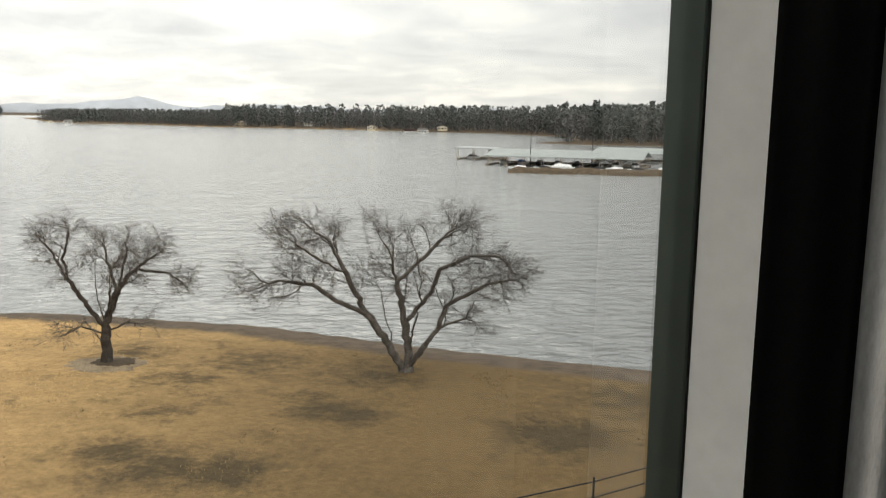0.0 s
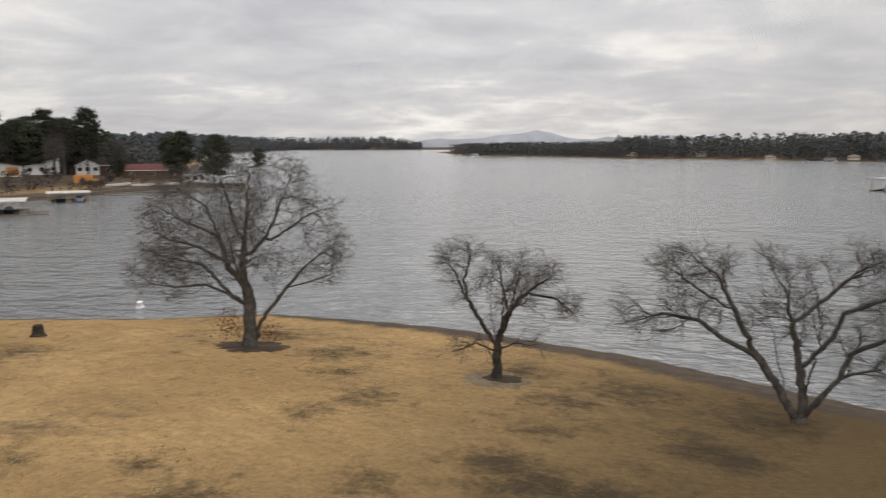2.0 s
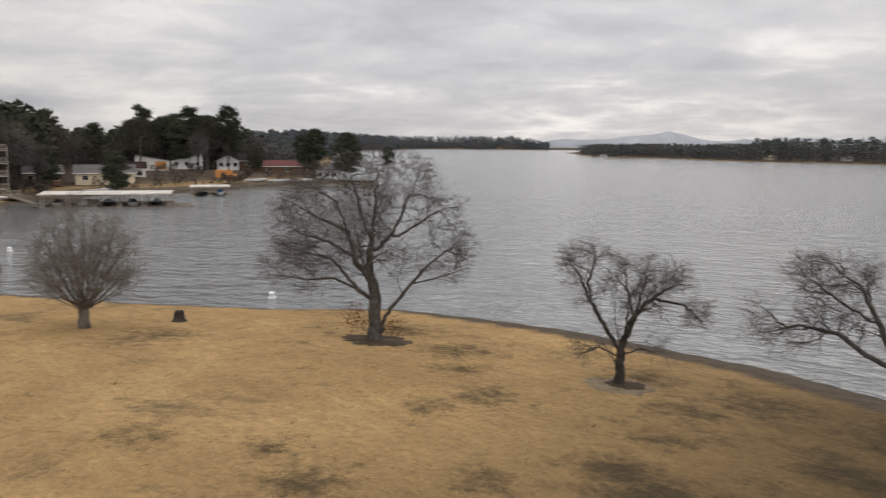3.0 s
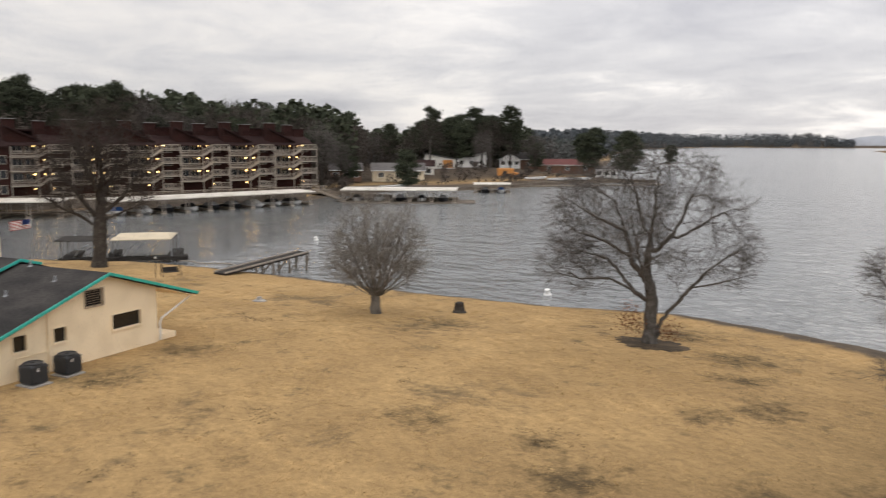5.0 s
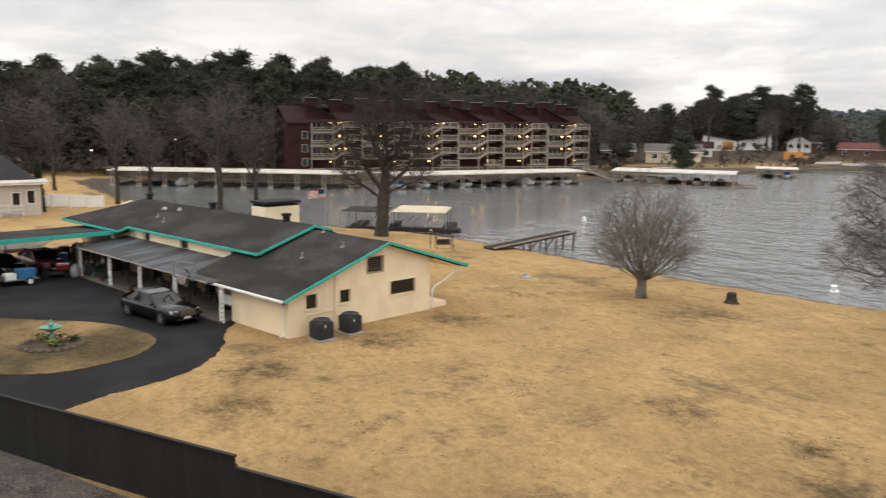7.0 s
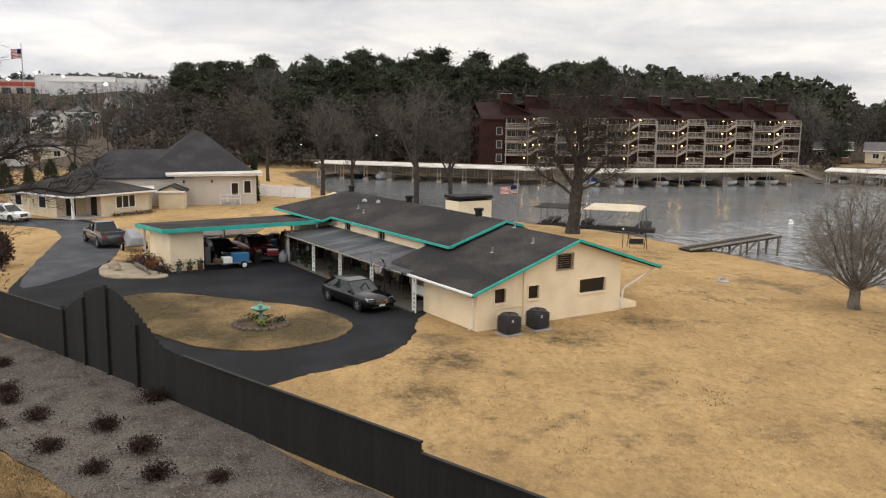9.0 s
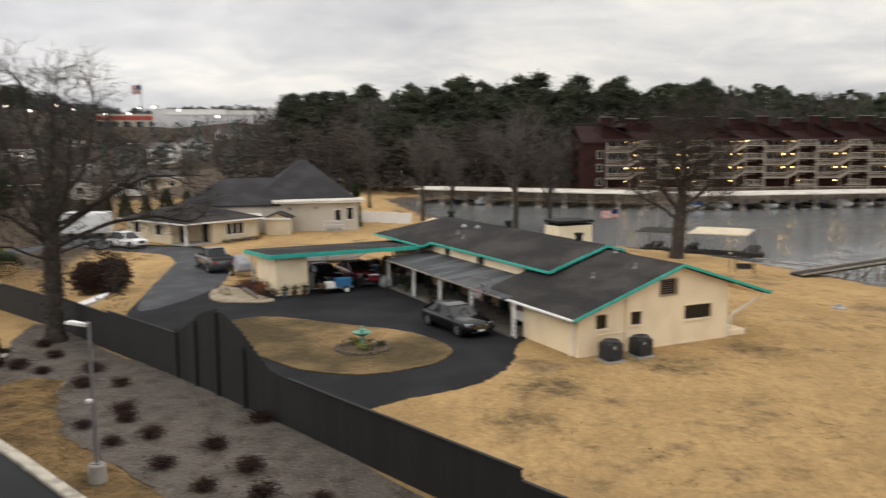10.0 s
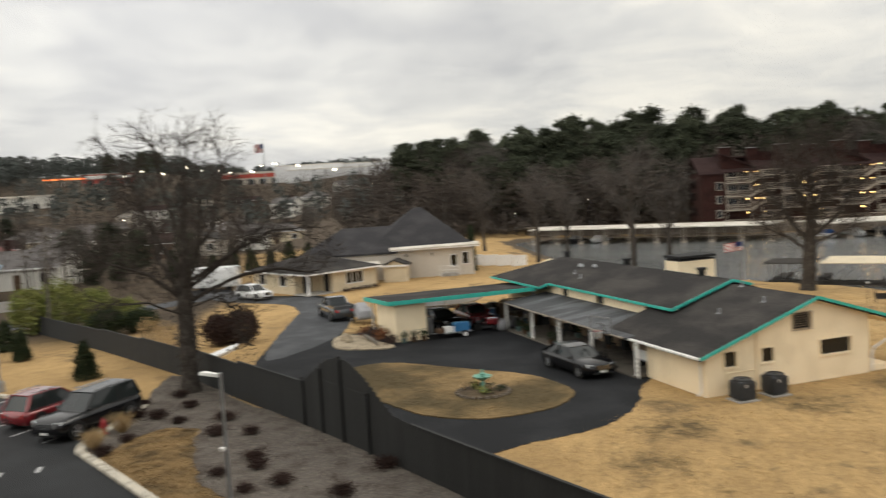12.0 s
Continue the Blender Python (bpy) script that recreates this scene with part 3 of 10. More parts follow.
drive = [(-31.6, -5.4), (-33.3, -2.4), (-35.2, 0.2), (-38.4, 1.9), (-42.2, 2.4), (-44.2, 2.9), (-49, 0.9), (-54, -1.6), (-59.5, -4.4), (-66, -7.5), (-66, -14), (-62, -16.2),
         (-58.8, -17.9), (-68, -19.5), (-76, -22), (-82.6, -27.2), (-84, -33), (-92, -42), (-90, -46), (-81, -37), (-77, -28.5), (-73, -25.6), (-69, -24.6), (-58, -22.6), (-48, -20.3), (-40, -15.2), (-36, -11)]
sheet_on_ground("driveway", ragged(smooth_outline(drive, 4), 0.07, 3), -0.05, 0.02, ASPHALT, "black asphalt driveway looping round a grass island", "driveway")
far_drive = [(-50.5, -20.3), (-58, -18.2), (-66, -19.2), (-75, -22.2), (-81.5, -27.4), (-83, -33), (-89, -40), (-87.5, -43), (-80.4, -36), (-77, -29), (-73, -26.2), (-69, -24.9), (-58, -22.7)]
sheet_on_ground("driveway_2", ragged(smooth_outline(far_drive, 4), 0.07, 4), 0.0, 0.026, OLD_ASPHALT, "worn pale grey asphalt stretch of the driveway", "driveway")

ISLAND = material("worn_island_grass", (0.30, 0.20, 0.095), 0.95, vary=0.26, scale=0.17, fine=5, bump=0.5, second=(0.088, 0.066, 0.034), depth=0.05, amount=0.85)
island = [(-48.2, -13.6), (-48.8, -11.5), (-46.9, -7.3), (-45.2, -3.8), (-43.1, -1.8), (-40.9, -0.9), (-38.6, -1.6), (-37.3, -3.1), (-36.6, -5.0), (-37.0, -7.1), (-38.4, -8.9), (-42.5, -12.6), (-46, -14.3)]
sheet_on_ground("grass_island", ragged(smooth_outline(island, 4), 0.06, 5), 0.0, 0.07, ISLAND, "brown dormant grass island inside the driveway loop", "lawn")

MULCH = material("grey_pine_mulch", (0.135, 0.118, 0.102), 0.95, vary=0.6, scale=0.9, fine=14, bump=0.9, second=(0.078, 0.065, 0.055), depth=0.06)
mulch = [(-47, -25.2), (-45.8, -23.0), (-40.2, -17.6), (-35.9, -12.8), (-30.2, -6.8), (-23.5, -1.2), (-17, 5.2), (-14, 2), (-18.5, -4.5), (-23.5, -9.0), (-26.9, -12.7), (-28.6, -14.6), (-31.9, -16.4),
         (-35.6, -18.0), (-35.9, -19.7), (-33.8, -20.5), (-31.6, -20.5), (-32.6, -21.8), (-34.5, -22.35), (-39.6, -22.9), (-42.5, -24.0)]
sheet_on_ground("mulch_bed", ragged(mulch, 0.16, 6, 5), -0.05, 0.05, MULCH, "grey mulch bed beside the dark fence", "mulch bed")
verge = [(-26.9, -12.7), (-28.6, -14.6), (-31.9, -16.4), (-35.6, -18.0), (-35.9, -19.7), (-33.8, -20.5), (-31.6, -20.5), (-30.4, -19.4), (-26.7, -15.0), (-21, -8.7), (-18.5, -6.2), (-18, -4.5), (-23.5, -9.0)]

LOT = material("dark_parking_asphalt", (0.013, 0.014, 0.015), 0.75, vary=0.3, scale=0.4, fine=45, bump=0.25, second=(0.020, 0.0215, 0.023))
lot = [(-14, -6), (-20.8, -8.9), (-26.5, -15.2), (-30.5, -19.7), (-31.9, -21.4), (-32.6, -22.1), (-34.5, -22.6), (-40.1, -23.1), (-40.6, -27.2), (-42.1, -32.7), (-44.2, -38), (-47.3, -45.2), (-52, -57), (-38, -64), (-10, -45), (-4, -14)]
sheet_on_ground("parking_lot", lot, -0.3, 0.012, LOT, "dark asphalt hotel parking lot", "parking lot")


def kerb_run(name, points, width, high, label):
    """A kerb with rounded top edges along a line."""
    s = Solid()
    n = len(points)
    rows = []
    for i, (x, y) in enumerate(points):
        a, b = points[max(i - 1, 0)], points[min(i + 1, n - 1)]
        d = Vector((b[0] - a[0], b[1] - a[1])).normalized()
        side = Vector((-d.y, d.x))
        row = []
        for off, z in ((-0.5, -0.1), (-0.5, 0.75), (-0.38, 1.0), (0.38, 1.0), (0.5, 0.75), (0.5, -0.1)):
            row.append((x + side.x * off * width, y + side.y * off * width, z * high))
        rows.append(row)
    for i in range(n - 1):
        for k in range(5):
            s.add([rows[i][k], rows[i][k + 1], rows[i + 1][k + 1], rows[i + 1][k]], [(0, 1, 2, 3)])
    s.add(rows[0], [tuple(range(6))])
    s.add(rows[-1], [tuple(reversed(range(6)))])
    return tagged(new(name, s.mesh(name, KERB)), label, "kerb", kind="structure")


kerb_line = [(-17.5, -5.2), (-20.8, -8.9), (-26.6, -15.2), (-30.5, -19.7), (-31.7, -21.1), (-32.3, -21.8), (-33.2, -22.3), (-34.6, -22.45), (-37, -22.7), (-39.9, -23.0)]
kerb_run("kerb", kerb_line, 0.42, 0.14, "cream concrete kerb round the planted verge")
kerb_run("kerb_2", [(-40.2, -23.1), (-40.75, -27.2), (-42.3, -32.6), (-44.4, -37.9), (-47.5, -45.1), (-52.2, -57)], 0.34, 0.14, "cream concrete kerb behind the parking stalls")

for k, (x, y) in enumerate([(-38.9, -23.3), (-39.9, -25.6), (-40.7, -27.7), (-41.4, -29.9), (-42.1, -32.1), (-42.9, -34.4), (-43.8, -36.7), (-44.8, -39.0)]):
    line = Solid().box(0, -0.06, 0.016, 5.3, 0.06, 0.021)
    single("stall_line", line, PAINT_LINE, "worn white painted parking stall line", "road marking", pose(x, y, 0, 0, 0, -14 - k), "stall lines", "structure")
for x, y, turn in ((-30.6, -25.6, 20), (-29.5, -23.6, 20), (-30.2, -22.3, 22)):
    mark = Solid().box(-0.38, -0.1, 0.016, 0.38, 0.1, 0.021)
    single("painted_arrow_mark", mark, PAINT_LINE, "short faded white painted mark on the asphalt", "road marking", pose(x, y, 0, 0, 0, turn), "painted marks", "structure")


# ---- dark panel fence with an arched gate section ----
def fence_boards(thing_ob, a, b, base, tops, board=0.15):
    """Upright boards from a to b; tops(k) gives each one's height for k from 0 to 1."""
    a, b = Vector(a), Vector(b)
    n = max(1, round((b - a).length / board))
    d = (b - a) / n
    turn = math.degrees(math.atan2(d.y, d.x))
    made = {}
    for i in range(n):
        h = round(tops((i + 0.5) / n) * 20) / 20
        if h not in made:
            w = d.length * 0.49
            made[h] = Solid().box(-w, -0.011, base, w, 0.011, h).mesh("board", FENCE)
        p = a + d * (i + 0.5)
        part("board", made[h], FENCE, thing_ob, m=pose(p.x, p.y, 0, 0, 0, turn))


def fence_post(thing_ob, x, y, h, turn, w=0.13):
    s = Solid().box(-w / 2, -w / 2, 0, w / 2, w / 2, h)
    s.hexa([(-w * .62, -w * .62, h), (w * .62, -w * .62, h), (w * .62, w * .62, h), (-w * .62, w * .62, h), (-w * .2, -w * .2, h + .06), (w * .2, -w * .2, h + .06), (w * .2, w * .2, h + .06), (-w * .2, w * .2, h + .06)])
    part("post", s, FENCE, thing_ob, m=pose(x, y, 0, 0, 0, turn))


def rail_bar(thing_ob, a, b, z, h=0.09):
    part("rail", Solid().bar((a[0], a[1], z), (b[0], b[1], z), 0.06, h), FENCE, thing_ob)


def fence_run(points, heights):
    for (a, b), h in zip(zip(points, points[1:]), heights):
        f = thing("panel_fence", "charcoal-painted solid timber fence panel beside the mulch", "fence", pose(0, 0, 0), "fence panels")
        turn = math.degrees(math.atan2(b[1] - a[1], b[0] - a[0]))
        fence_boards(f, a, b, 0.0, lambda k: h, 0.30)
        n = Vector((-(b[1] - a[1]), b[0] - a[0])).normalized() * 0.045
        part("cap_rail", Solid().bar((a[0], a[1], h + 0.03), (b[0], b[1], h + 0.03), 0.12, 0.055), FENCE, f)
        rail_bar(f, (a[0] + n.x, a[1] + n.y), (b[0] + n.x, b[1] + n.y), 0.35)
        rail_bar(f, (a[0] + n.x, a[1] + n.y), (b[0] + n.x, b[1] + n.y), h - 0.25)
        fence_post(f, a[0] + n.x * 1.6, a[1] + n.y * 1.6, h - 0.02, turn, 0.1)


fence_run([(-64.5, -46.4), (-60.2, -40.8), (-55.7, -35.0), (-50.8, -29.1), (-46.0, -23.4), (-41.0, -18.2), (-36.15, -13.0)], [1.5, 1.5, 1.6, 1.7, 1.85, 2.0])
fence_run([(-29.55, -6.6), (-27.0, -4.2), (-24.45, -1.75), (-21.2, 1.35), (-17.9, 4.5), (-14.6, 7.6), (-11.3, 10.7), (-8.0, 13.8), (-4.7, 16.9)],
          [1.86, 1.86, 1.86, 1.55, 1.30, 1.3, 1.2, 1.1])

wire = thing("wire_fence", "thin dark wire fence with a slim end post on the lawn", "fence")
wire_line = [(-4.7, 16.9), (0.1, 19.3), (3.9, 21.2), (5.9, 22.4)]
for a, b in zip(wire_line, wire_line[1:]):
    for z in (0.1, 0.5, 0.95):
        part("rail", Solid().bar((*a, z), (*b, z), 0.03), FENCE, wire)
for x, y in wire_line:
    part("post", Solid().tube([(x, y, -0.2), (x, y, 1.08)], [0.03, 0.03], 6), FENCE, wire)

gate = thing("arched_gate", "charcoal timber gate with a stepped arched top", "gate", pose(0, 0, 0))
g0, g1 = Vector((-36.15, -13.0)), Vector((-29.55, -6.6))


def arch(k):
    """A hump that rises to its peak and sweeps down again."""
    return 2.05 + 1.55 * math.sin(math.pi * min(1, k / 0.84)) ** 1.15 * (1 if k < 0.84 else 0) if k < 0.84 else 2.0 - (k - 0.84) * 1.0


fence_boards(gate, g0, g1, 0.0, arch, 0.27)
gd = (g1 - g0).normalized()
gn = Vector((gd.y, -gd.x)) * 0.06
gturn = math.degrees(math.atan2(gd.y, gd.x))
for k, h in ((0.01, 2.1), (0.21, 2.75), (0.42, 3.55), (0.66, 2.35)):
    p = g0.lerp(g1, k) + gn
    fence_post(gate, p.x, p.y, h, gturn, 0.14)
    knob = Solid().lathe([(0.02, 0), (0.09, 0.03), (0.09, 0.10), (0.03, 0.15)], 8, (0, 0, 0))
    part("finial", knob, FENCE, gate, m=pose(p.x, p.y, h + 0.05))
for z in (0.4, 1.7):
    rail_bar(gate, g0 - gn, g1 - gn, z)
part("rail", Solid().bar((*g0.lerp(g1, 0.2), 2.4), (*g0.lerp(g1, 0.62), 2.4), 0.06, 0.09), FENCE, gate)


# ---- the cream ranch house ----
HOUSE = pose(-39.63, 5.16, 0, 0, 0, 27.7)
house = thing("ranch_house", "cream single-storey ranch house with dark shingles and teal trim", "house", HOUSE)
RIDGE_Y, RIDGE_Z = 6.1, 4.2


def low_roof(y):
    return RIDGE_Z - 0.175 - (RIDGE_Y - y) * 0.3323 if y < RIDGE_Y else RIDGE_Z - 0.175 - (y - RIDGE_Y) * 0.3133


gable_holes = [(1.02, 1.70, 1.28, 2.0), (3.12, 3.80, 1.28, 1.96), (6.53, 8.37, 1.22, 1.97), (4.95, 6.02, 2.62, 3.42)]
part("gable_wall", Solid().wall(0, 9.5, low_roof, 0.2, gable_holes, axis="y", at=-0.2, knots=(RIDGE_Y,)), CREAM, house)
part("front_wall", Solid().wall(-5.0, -0.2, lambda u: low_roof(0.2), 0.2, axis="x", at=0.0), CREAM, house)
part("side_wall", Solid().wall(0.2, 2.6, low_roof, 0.2, axis="y", at=-5.0), CREAM, house)
part("rear_wall", Solid().wall(-29.0, -0.2, lambda u: low_roof(9.5), 0.2, axis="x", at=9.3), CREAM, house)
# tan sheet over the cream wall, the porch's shade painted as its colour
PORCH_SHADE = material("porch_shade_tan", (0.40, 0.30, 0.20), 0.9, vary=0.25, scale=1.5, fine=9, second=(0.28, 0.20, 0.14))
part("porch_backing", Solid().box(-22.2, 2.56, 0.1, -6.3, 2.597, 2.3), PORCH_SHADE, house, "tan sheet on the porch wall, darkened as painted shade")
part("porch_wall", Solid().wall(-29.0, -6.2, lambda u: 3.18 if u > -21.2 else 2.92, 0.2, [(-9.2, -8.25, 2.5, 3.05), (-15.0, -14.1, 2.45, 2.98), (-19.8, -19.0, 2.45, 2.95), (-8.4, -7.2, 0.1, 2.1), (-11.8, -10.9, 0.12, 2.15), (-13.9, -12.6, 0.9, 2.0), (-18.6, -17.7, 0.12, 2.15)],
                                axis="x", at=2.6, knots=(-21.2,)), CREAM, house)
part("end_wall", Solid().wall(2.8, 9.3, lambda u: 3.0 + (1.15 - abs(u - 6.1) * 0.33), 0.2, axis="y", at=-29.0, knots=(6.1,)), CREAM, house)
# porch floor in a darker tone than the other concrete
PORCH_FLOOR = material("dark_porch_concrete", (0.14, 0.125, 0.105), 0.85, vary=0.3, scale=0.8, fine=18, second=(0.09, 0.08, 0.07))
part("floor_slab", Solid().box(-22.3, -0.75, -0.05, -5.0, 2.6, 0.10), PORCH_FLOOR, house, "dark concrete porch floor", bevel=0.02)

# roofs: the lower gable wing, the raised main roof, the porch
lower = Solid()
lower.slab([(0.45, -0.55, 1.99), (0.45, RIDGE_Y, RIDGE_Z), (-8.5, RIDGE_Y, RIDGE_Z), (-8.5, -0.55, 1.99)][::-1], 0.16)
lower.slab([(0.45, RIDGE_Y, RIDGE_Z), (0.45, 12.1, 2.32), (-8.5, 12.1, 2.32), (-8.5, RIDGE_Y, RIDGE_Z)][::-1], 0.16)
part("lower_roof", lower, SHINGLE, house)
upper = Solid()
upper.slab([(-5.9, 2.2, 3.22), (-5.9, RIDGE_Y, 4.46), (-21.2, RIDGE_Y, 4.46), (-21.2, 2.2, 3.22)][::-1], 0.16)
upper.slab([(-21.2, 1.5, 2.995), (-21.2, RIDGE_Y, 4.46), (-26.5, RIDGE_Y, 4.46), (-30.4, 1.5, 2.995)][::-1], 0.16)
upper.slab([(-5.9, RIDGE_Y, 4.46), (-5.9, 7.3, 4.14), (-26.5, 7.3, 4.14), (-26.5, RIDGE_Y, 4.46)][::-1], 0.16)
upper.slab([(-7.5, 7.3, 4.14), (-7.5, 11.6, 2.75), (-30.4, 11.6, 2.75), (-26.5, 7.3, 4.14)][::-1], 0.16)
upper.slab([(-26.5, RIDGE_Y, 4.46), (-26.5, 7.3, 4.14), (-30.4, 11.6, 2.75), (-30.4, 1.5, 2.995)][::-1], 0.16)
part("main_roof", upper, SHINGLE, house)
part("porch_roof", Solid().slab([(-5.6, -0.75, 2.03), (-5.6, 2.62, 2.46), (-22.4, 2.62, 2.46), (-22.4, -0.75, 2.03)][::-1], 0.09), PORCH_ROOF, house, "weathered grey flat porch roofing")


def trim(a, b, mat=TEAL, w=0.05, h=0.14, label="teal painted fascia board"):
    part("fascia", Solid().bar(a, b, w, h), mat, house, label)


trim((0.475, -0.57, 1.93), (0.475, RIDGE_Y, 4.14))
trim((0.475, RIDGE_Y, 4.14), (0.475, 12.12, 2.26))
trim((-5.87, 2.17, 3.15), (-5.87, RIDGE_Y, 4.40))
trim((-5.87, RIDGE_Y, 4.40), (-5.87, 7.35, 4.07))
trim((-5.9, 2.17, 3.15), (-21.2, 2.17, 3.15))
trim((-21.2, 1.47, 2.93), (-30.4, 1.47, 2.93))
trim((-21.17, 1.5, 2.93), (-21.17, 2.2, 3.15))
part("gutter", Solid().bar((0.42, -0.62, 1.95), (-6.0, -0.62, 1.95), 0.12, 0.12), WHITE, house, "white metal gutter", bevel=0.02)
part("gutter", Solid().bar((-6.0, -0.82, 1.98), (-22.4, -0.82, 1.98), 0.07, 0.08), BALCONY, house, "dull grey metal gutter", bevel=0.02)
part("downspout", Solid().tube([(-0.25, -0.55, 1.9), (-0.25, -0.12, 1.7), (-0.25, -0.08, 0.25), (-0.2, -0.35, 0.1)], [0.045] * 4, 6), WHITE, house)
part("downspout", Solid().tube([(0.1, 12.0, 2.15), (0.08, 9.75, 1.25), (0.08, 9.62, 1.05), (0.08, 9.6, 0.1)], [0.05] * 4, 6), WHITE, house)
part("downspout", Solid().bar((0.05, 2.82, 0.05), (0.05, 2.82, 2.75), 0.09), CREAM, house)
part("soffit", Solid().slab([(-3.0, 9.5, 2.93), (0.4, 9.5, 2.93), (0.4, 12.0, 2.13), (-3.0, 12.0, 2.13)], 0.03), CREAM, house)
part("step", Solid().box(-1.4, 9.5, 0.0, -0.1, 10.9, 0.32), CREAM, house, "cream masonry step", bevel=0.02)
part("conduit", Solid().tube([(0.06, 1.5, 0.5), (0.06, 1.1, 0.55), (0.06, 1.1, 1.02), (0.06, 2.75, 1.02)], [0.02] * 4, 5), CREAM, house)


def house_window(x, y0, y1, z0, z1, axis="y", mullions=0, louvred=False):
    w = part("window", Solid().wall(y0 - 0.05, y1 + 0.05, lambda u: z1 + 0.05, 0.05, [(y0, y1, z0, z1)], base=z0 - 0.05, axis=axis, at=x), LOUVRE if louvred else CREAM, house)
    if louvred:
        n = max(4, int((z1 - z0) / 0.11))
        for i in range(n):
            z = z0 + (i + 0.5) * (z1 - z0) / n
            p = [(x - 0.12, y0, z - 0.03), (x - 0.12, y1, z - 0.03), (x + 0.02, y0, z + 0.0), (x + 0.02, y1, z)] if axis == "y" else [(y0, x + 0.10, z + 0.03), (y1, x + 0.10, z + 0.03), (y0, x, z - 0.03), (y1, x, z - 0.03)]
            s = Solid().add(p + [(a, b, c - 0.015) for a, b, c in p], [(0, 1, 3, 2), (4, 6, 7, 5), (0, 2, 6, 4), (1, 5, 7, 3), (0, 4, 5, 1), (2, 3, 7, 6)])
            part("slat", s, LOUVRE, w)
        back = Solid().box(x - 0.16, y0, z0, x - 0.14, y1, z1) if axis == "y" else Solid().box(y0, x + 0.14, z0, y1, x + 0.16, z1)
        part("backing", back, DARK, w)
    else:
        pane = Solid().box(x - 0.13, y0, z0, x - 0.115, y1, z1) if axis == "y" else Solid().box(y0, x + 0.115, z0, y1, x + 0.13, z1)
        part("pane", pane, GLASS_DARK, w)
        for i in range(1, mullions + 1):
            u = y0 + (y1 - y0) * i / (mullions + 1)
            bar = Solid().box(x - 0.12, u - 0.02, z0, x - 0.08, u + 0.02, z1) if axis == "y" else Solid().box(u - 0.02, x + 0.08, z0, u + 0.02, x + 0.12, z1)
            part("mullion", bar, GREY_METAL, w)
        sill = Solid().box(x, y0 - 0.06, z0 - 0.09, x + 0.06, y1 + 0.06, z0 - 0.03) if axis == "y" else Solid().box(y0 - 0.1, x - 0.11, z0 - 0.1, y1 + 0.1, x, z0 - 0.02)
        part("sill", sill, CREAM, w, bevel=0.01)


house_window(0.0, 1.02, 1.70, 1.28, 2.0, mullions=0)
house_window(0.0, 3.12, 3.80, 1.28, 1.96, mullions=0)
house_window(0.0, 6.53, 8.37, 1.22, 1.97)
house_window(0.0, 4.95, 6.02, 2.62, 3.42, louvred=True)
for a, b, z0, z1 in ((-9.2, -8.25, 2.5, 3.05), (-15.0, -14.1, 2.45, 2.98), (-19.8, -19.0, 2.45, 2.95)):
    house_window(2.6, a, b, z0, z1, axis="x", mullions=1)
for a, b, z0, z1 in ((-8.4, -7.2, 0.1, 2.1), (-11.8, -10.9, 0.12, 2.15), (-13.9, -12.6, 0.9, 2.0), (-18.6, -17.7, 0.12, 2.15)):
    part("porch_door" if z0 < 0.5 else "porch_window", Solid().box(a, 2.49, z0, b, 2.555, z1), GLASS_DARK, house)

# lattice porch posts
post = Solid()
for x in (-0.15, 0.15):
    post.box(x - 0.035, -0.03, 0, x + 0.035, 0.03, 2.0)
for i in range(8):
    z = 0.06 + i * 0.24
    post.bar((-0.14, 0, z), (0.14, 0, z + 0.22), 0.04, 0.03)
    post.bar((0.14, 0, z), (-0.14, 0, z + 0.22), 0.04, 0.03)
post_mesh = post.mesh("porch_post", WHITE)
for s in (4.95, 9.75, 13.93, 17.94, 22.3):
    part("porch_post", post_mesh, WHITE, house, "white openwork iron porch post", m=pose(-s, -0.62, 0.02))

# chimney, roof vents
chimney = part("chimney", Solid().box(-15.2, 7.9, 2.6, -13.6, 10.6, 4.72), CREAM, house, "wide cream chimney", bevel=0.01)
part("chimney_cap", Solid().box(-15.3, 7.85, 4.9, -13.5, 10.65, 5.06).box(-15.15, 7.95, 4.72, -13.65, 10.55, 4.82), DARK, chimney, "black metal chimney cap", bevel=0.01)
for x in (-15.2, -13.62):
    for y in (7.95, 10.5):
        part("cap_leg", Solid().box(x - 0.02 + 0.1, y - 0.02, 4.8, x + 0.02 + 0.1, y + 0.02, 4.92), DARK, chimney)
for x, y in ((-8.7, 6.1), (-17.2, 6.2), (-26.0, 6.2)):
    part("roof_vent", Solid().lathe([(0.22, 0), (0.22, 0.36), (0.30, 0.38), (0.30, 0.50), (0.1, 0.52)], 12), DARK, house, "black turbine roof vent", smooth=False, m=pose(x, y, 4.38))
for x, y, r in ((-21.5, 5.0, 0.19), (-19.8, 5.2, 0.16)):
    part("roof_dome", Solid().lathe([(r * 1.1, 0), (r, 0.1), (r * 0.6, 0.2), (0.03, 0.23)], 12), GREY_METAL, house, "grey roof vent dome", m=pose(x, y, 4.46 - (6.1 - y) * 0.318))
for x, y, base in ((-18.9, 3.6, 3.63), (-20.5, 4.0, 3.76), (-1.9, 4.9, 3.76), (-3.2, 3.2, 3.2), (-5.0, 6.0, 4.14)):
    part("vent_pipe", Solid().lathe([(0.16, 0), (0.06, 0.06), (0.05, 0.28), (0.02, 0.29)], 8), GREY_METAL, house, m=pose(x, y, base))

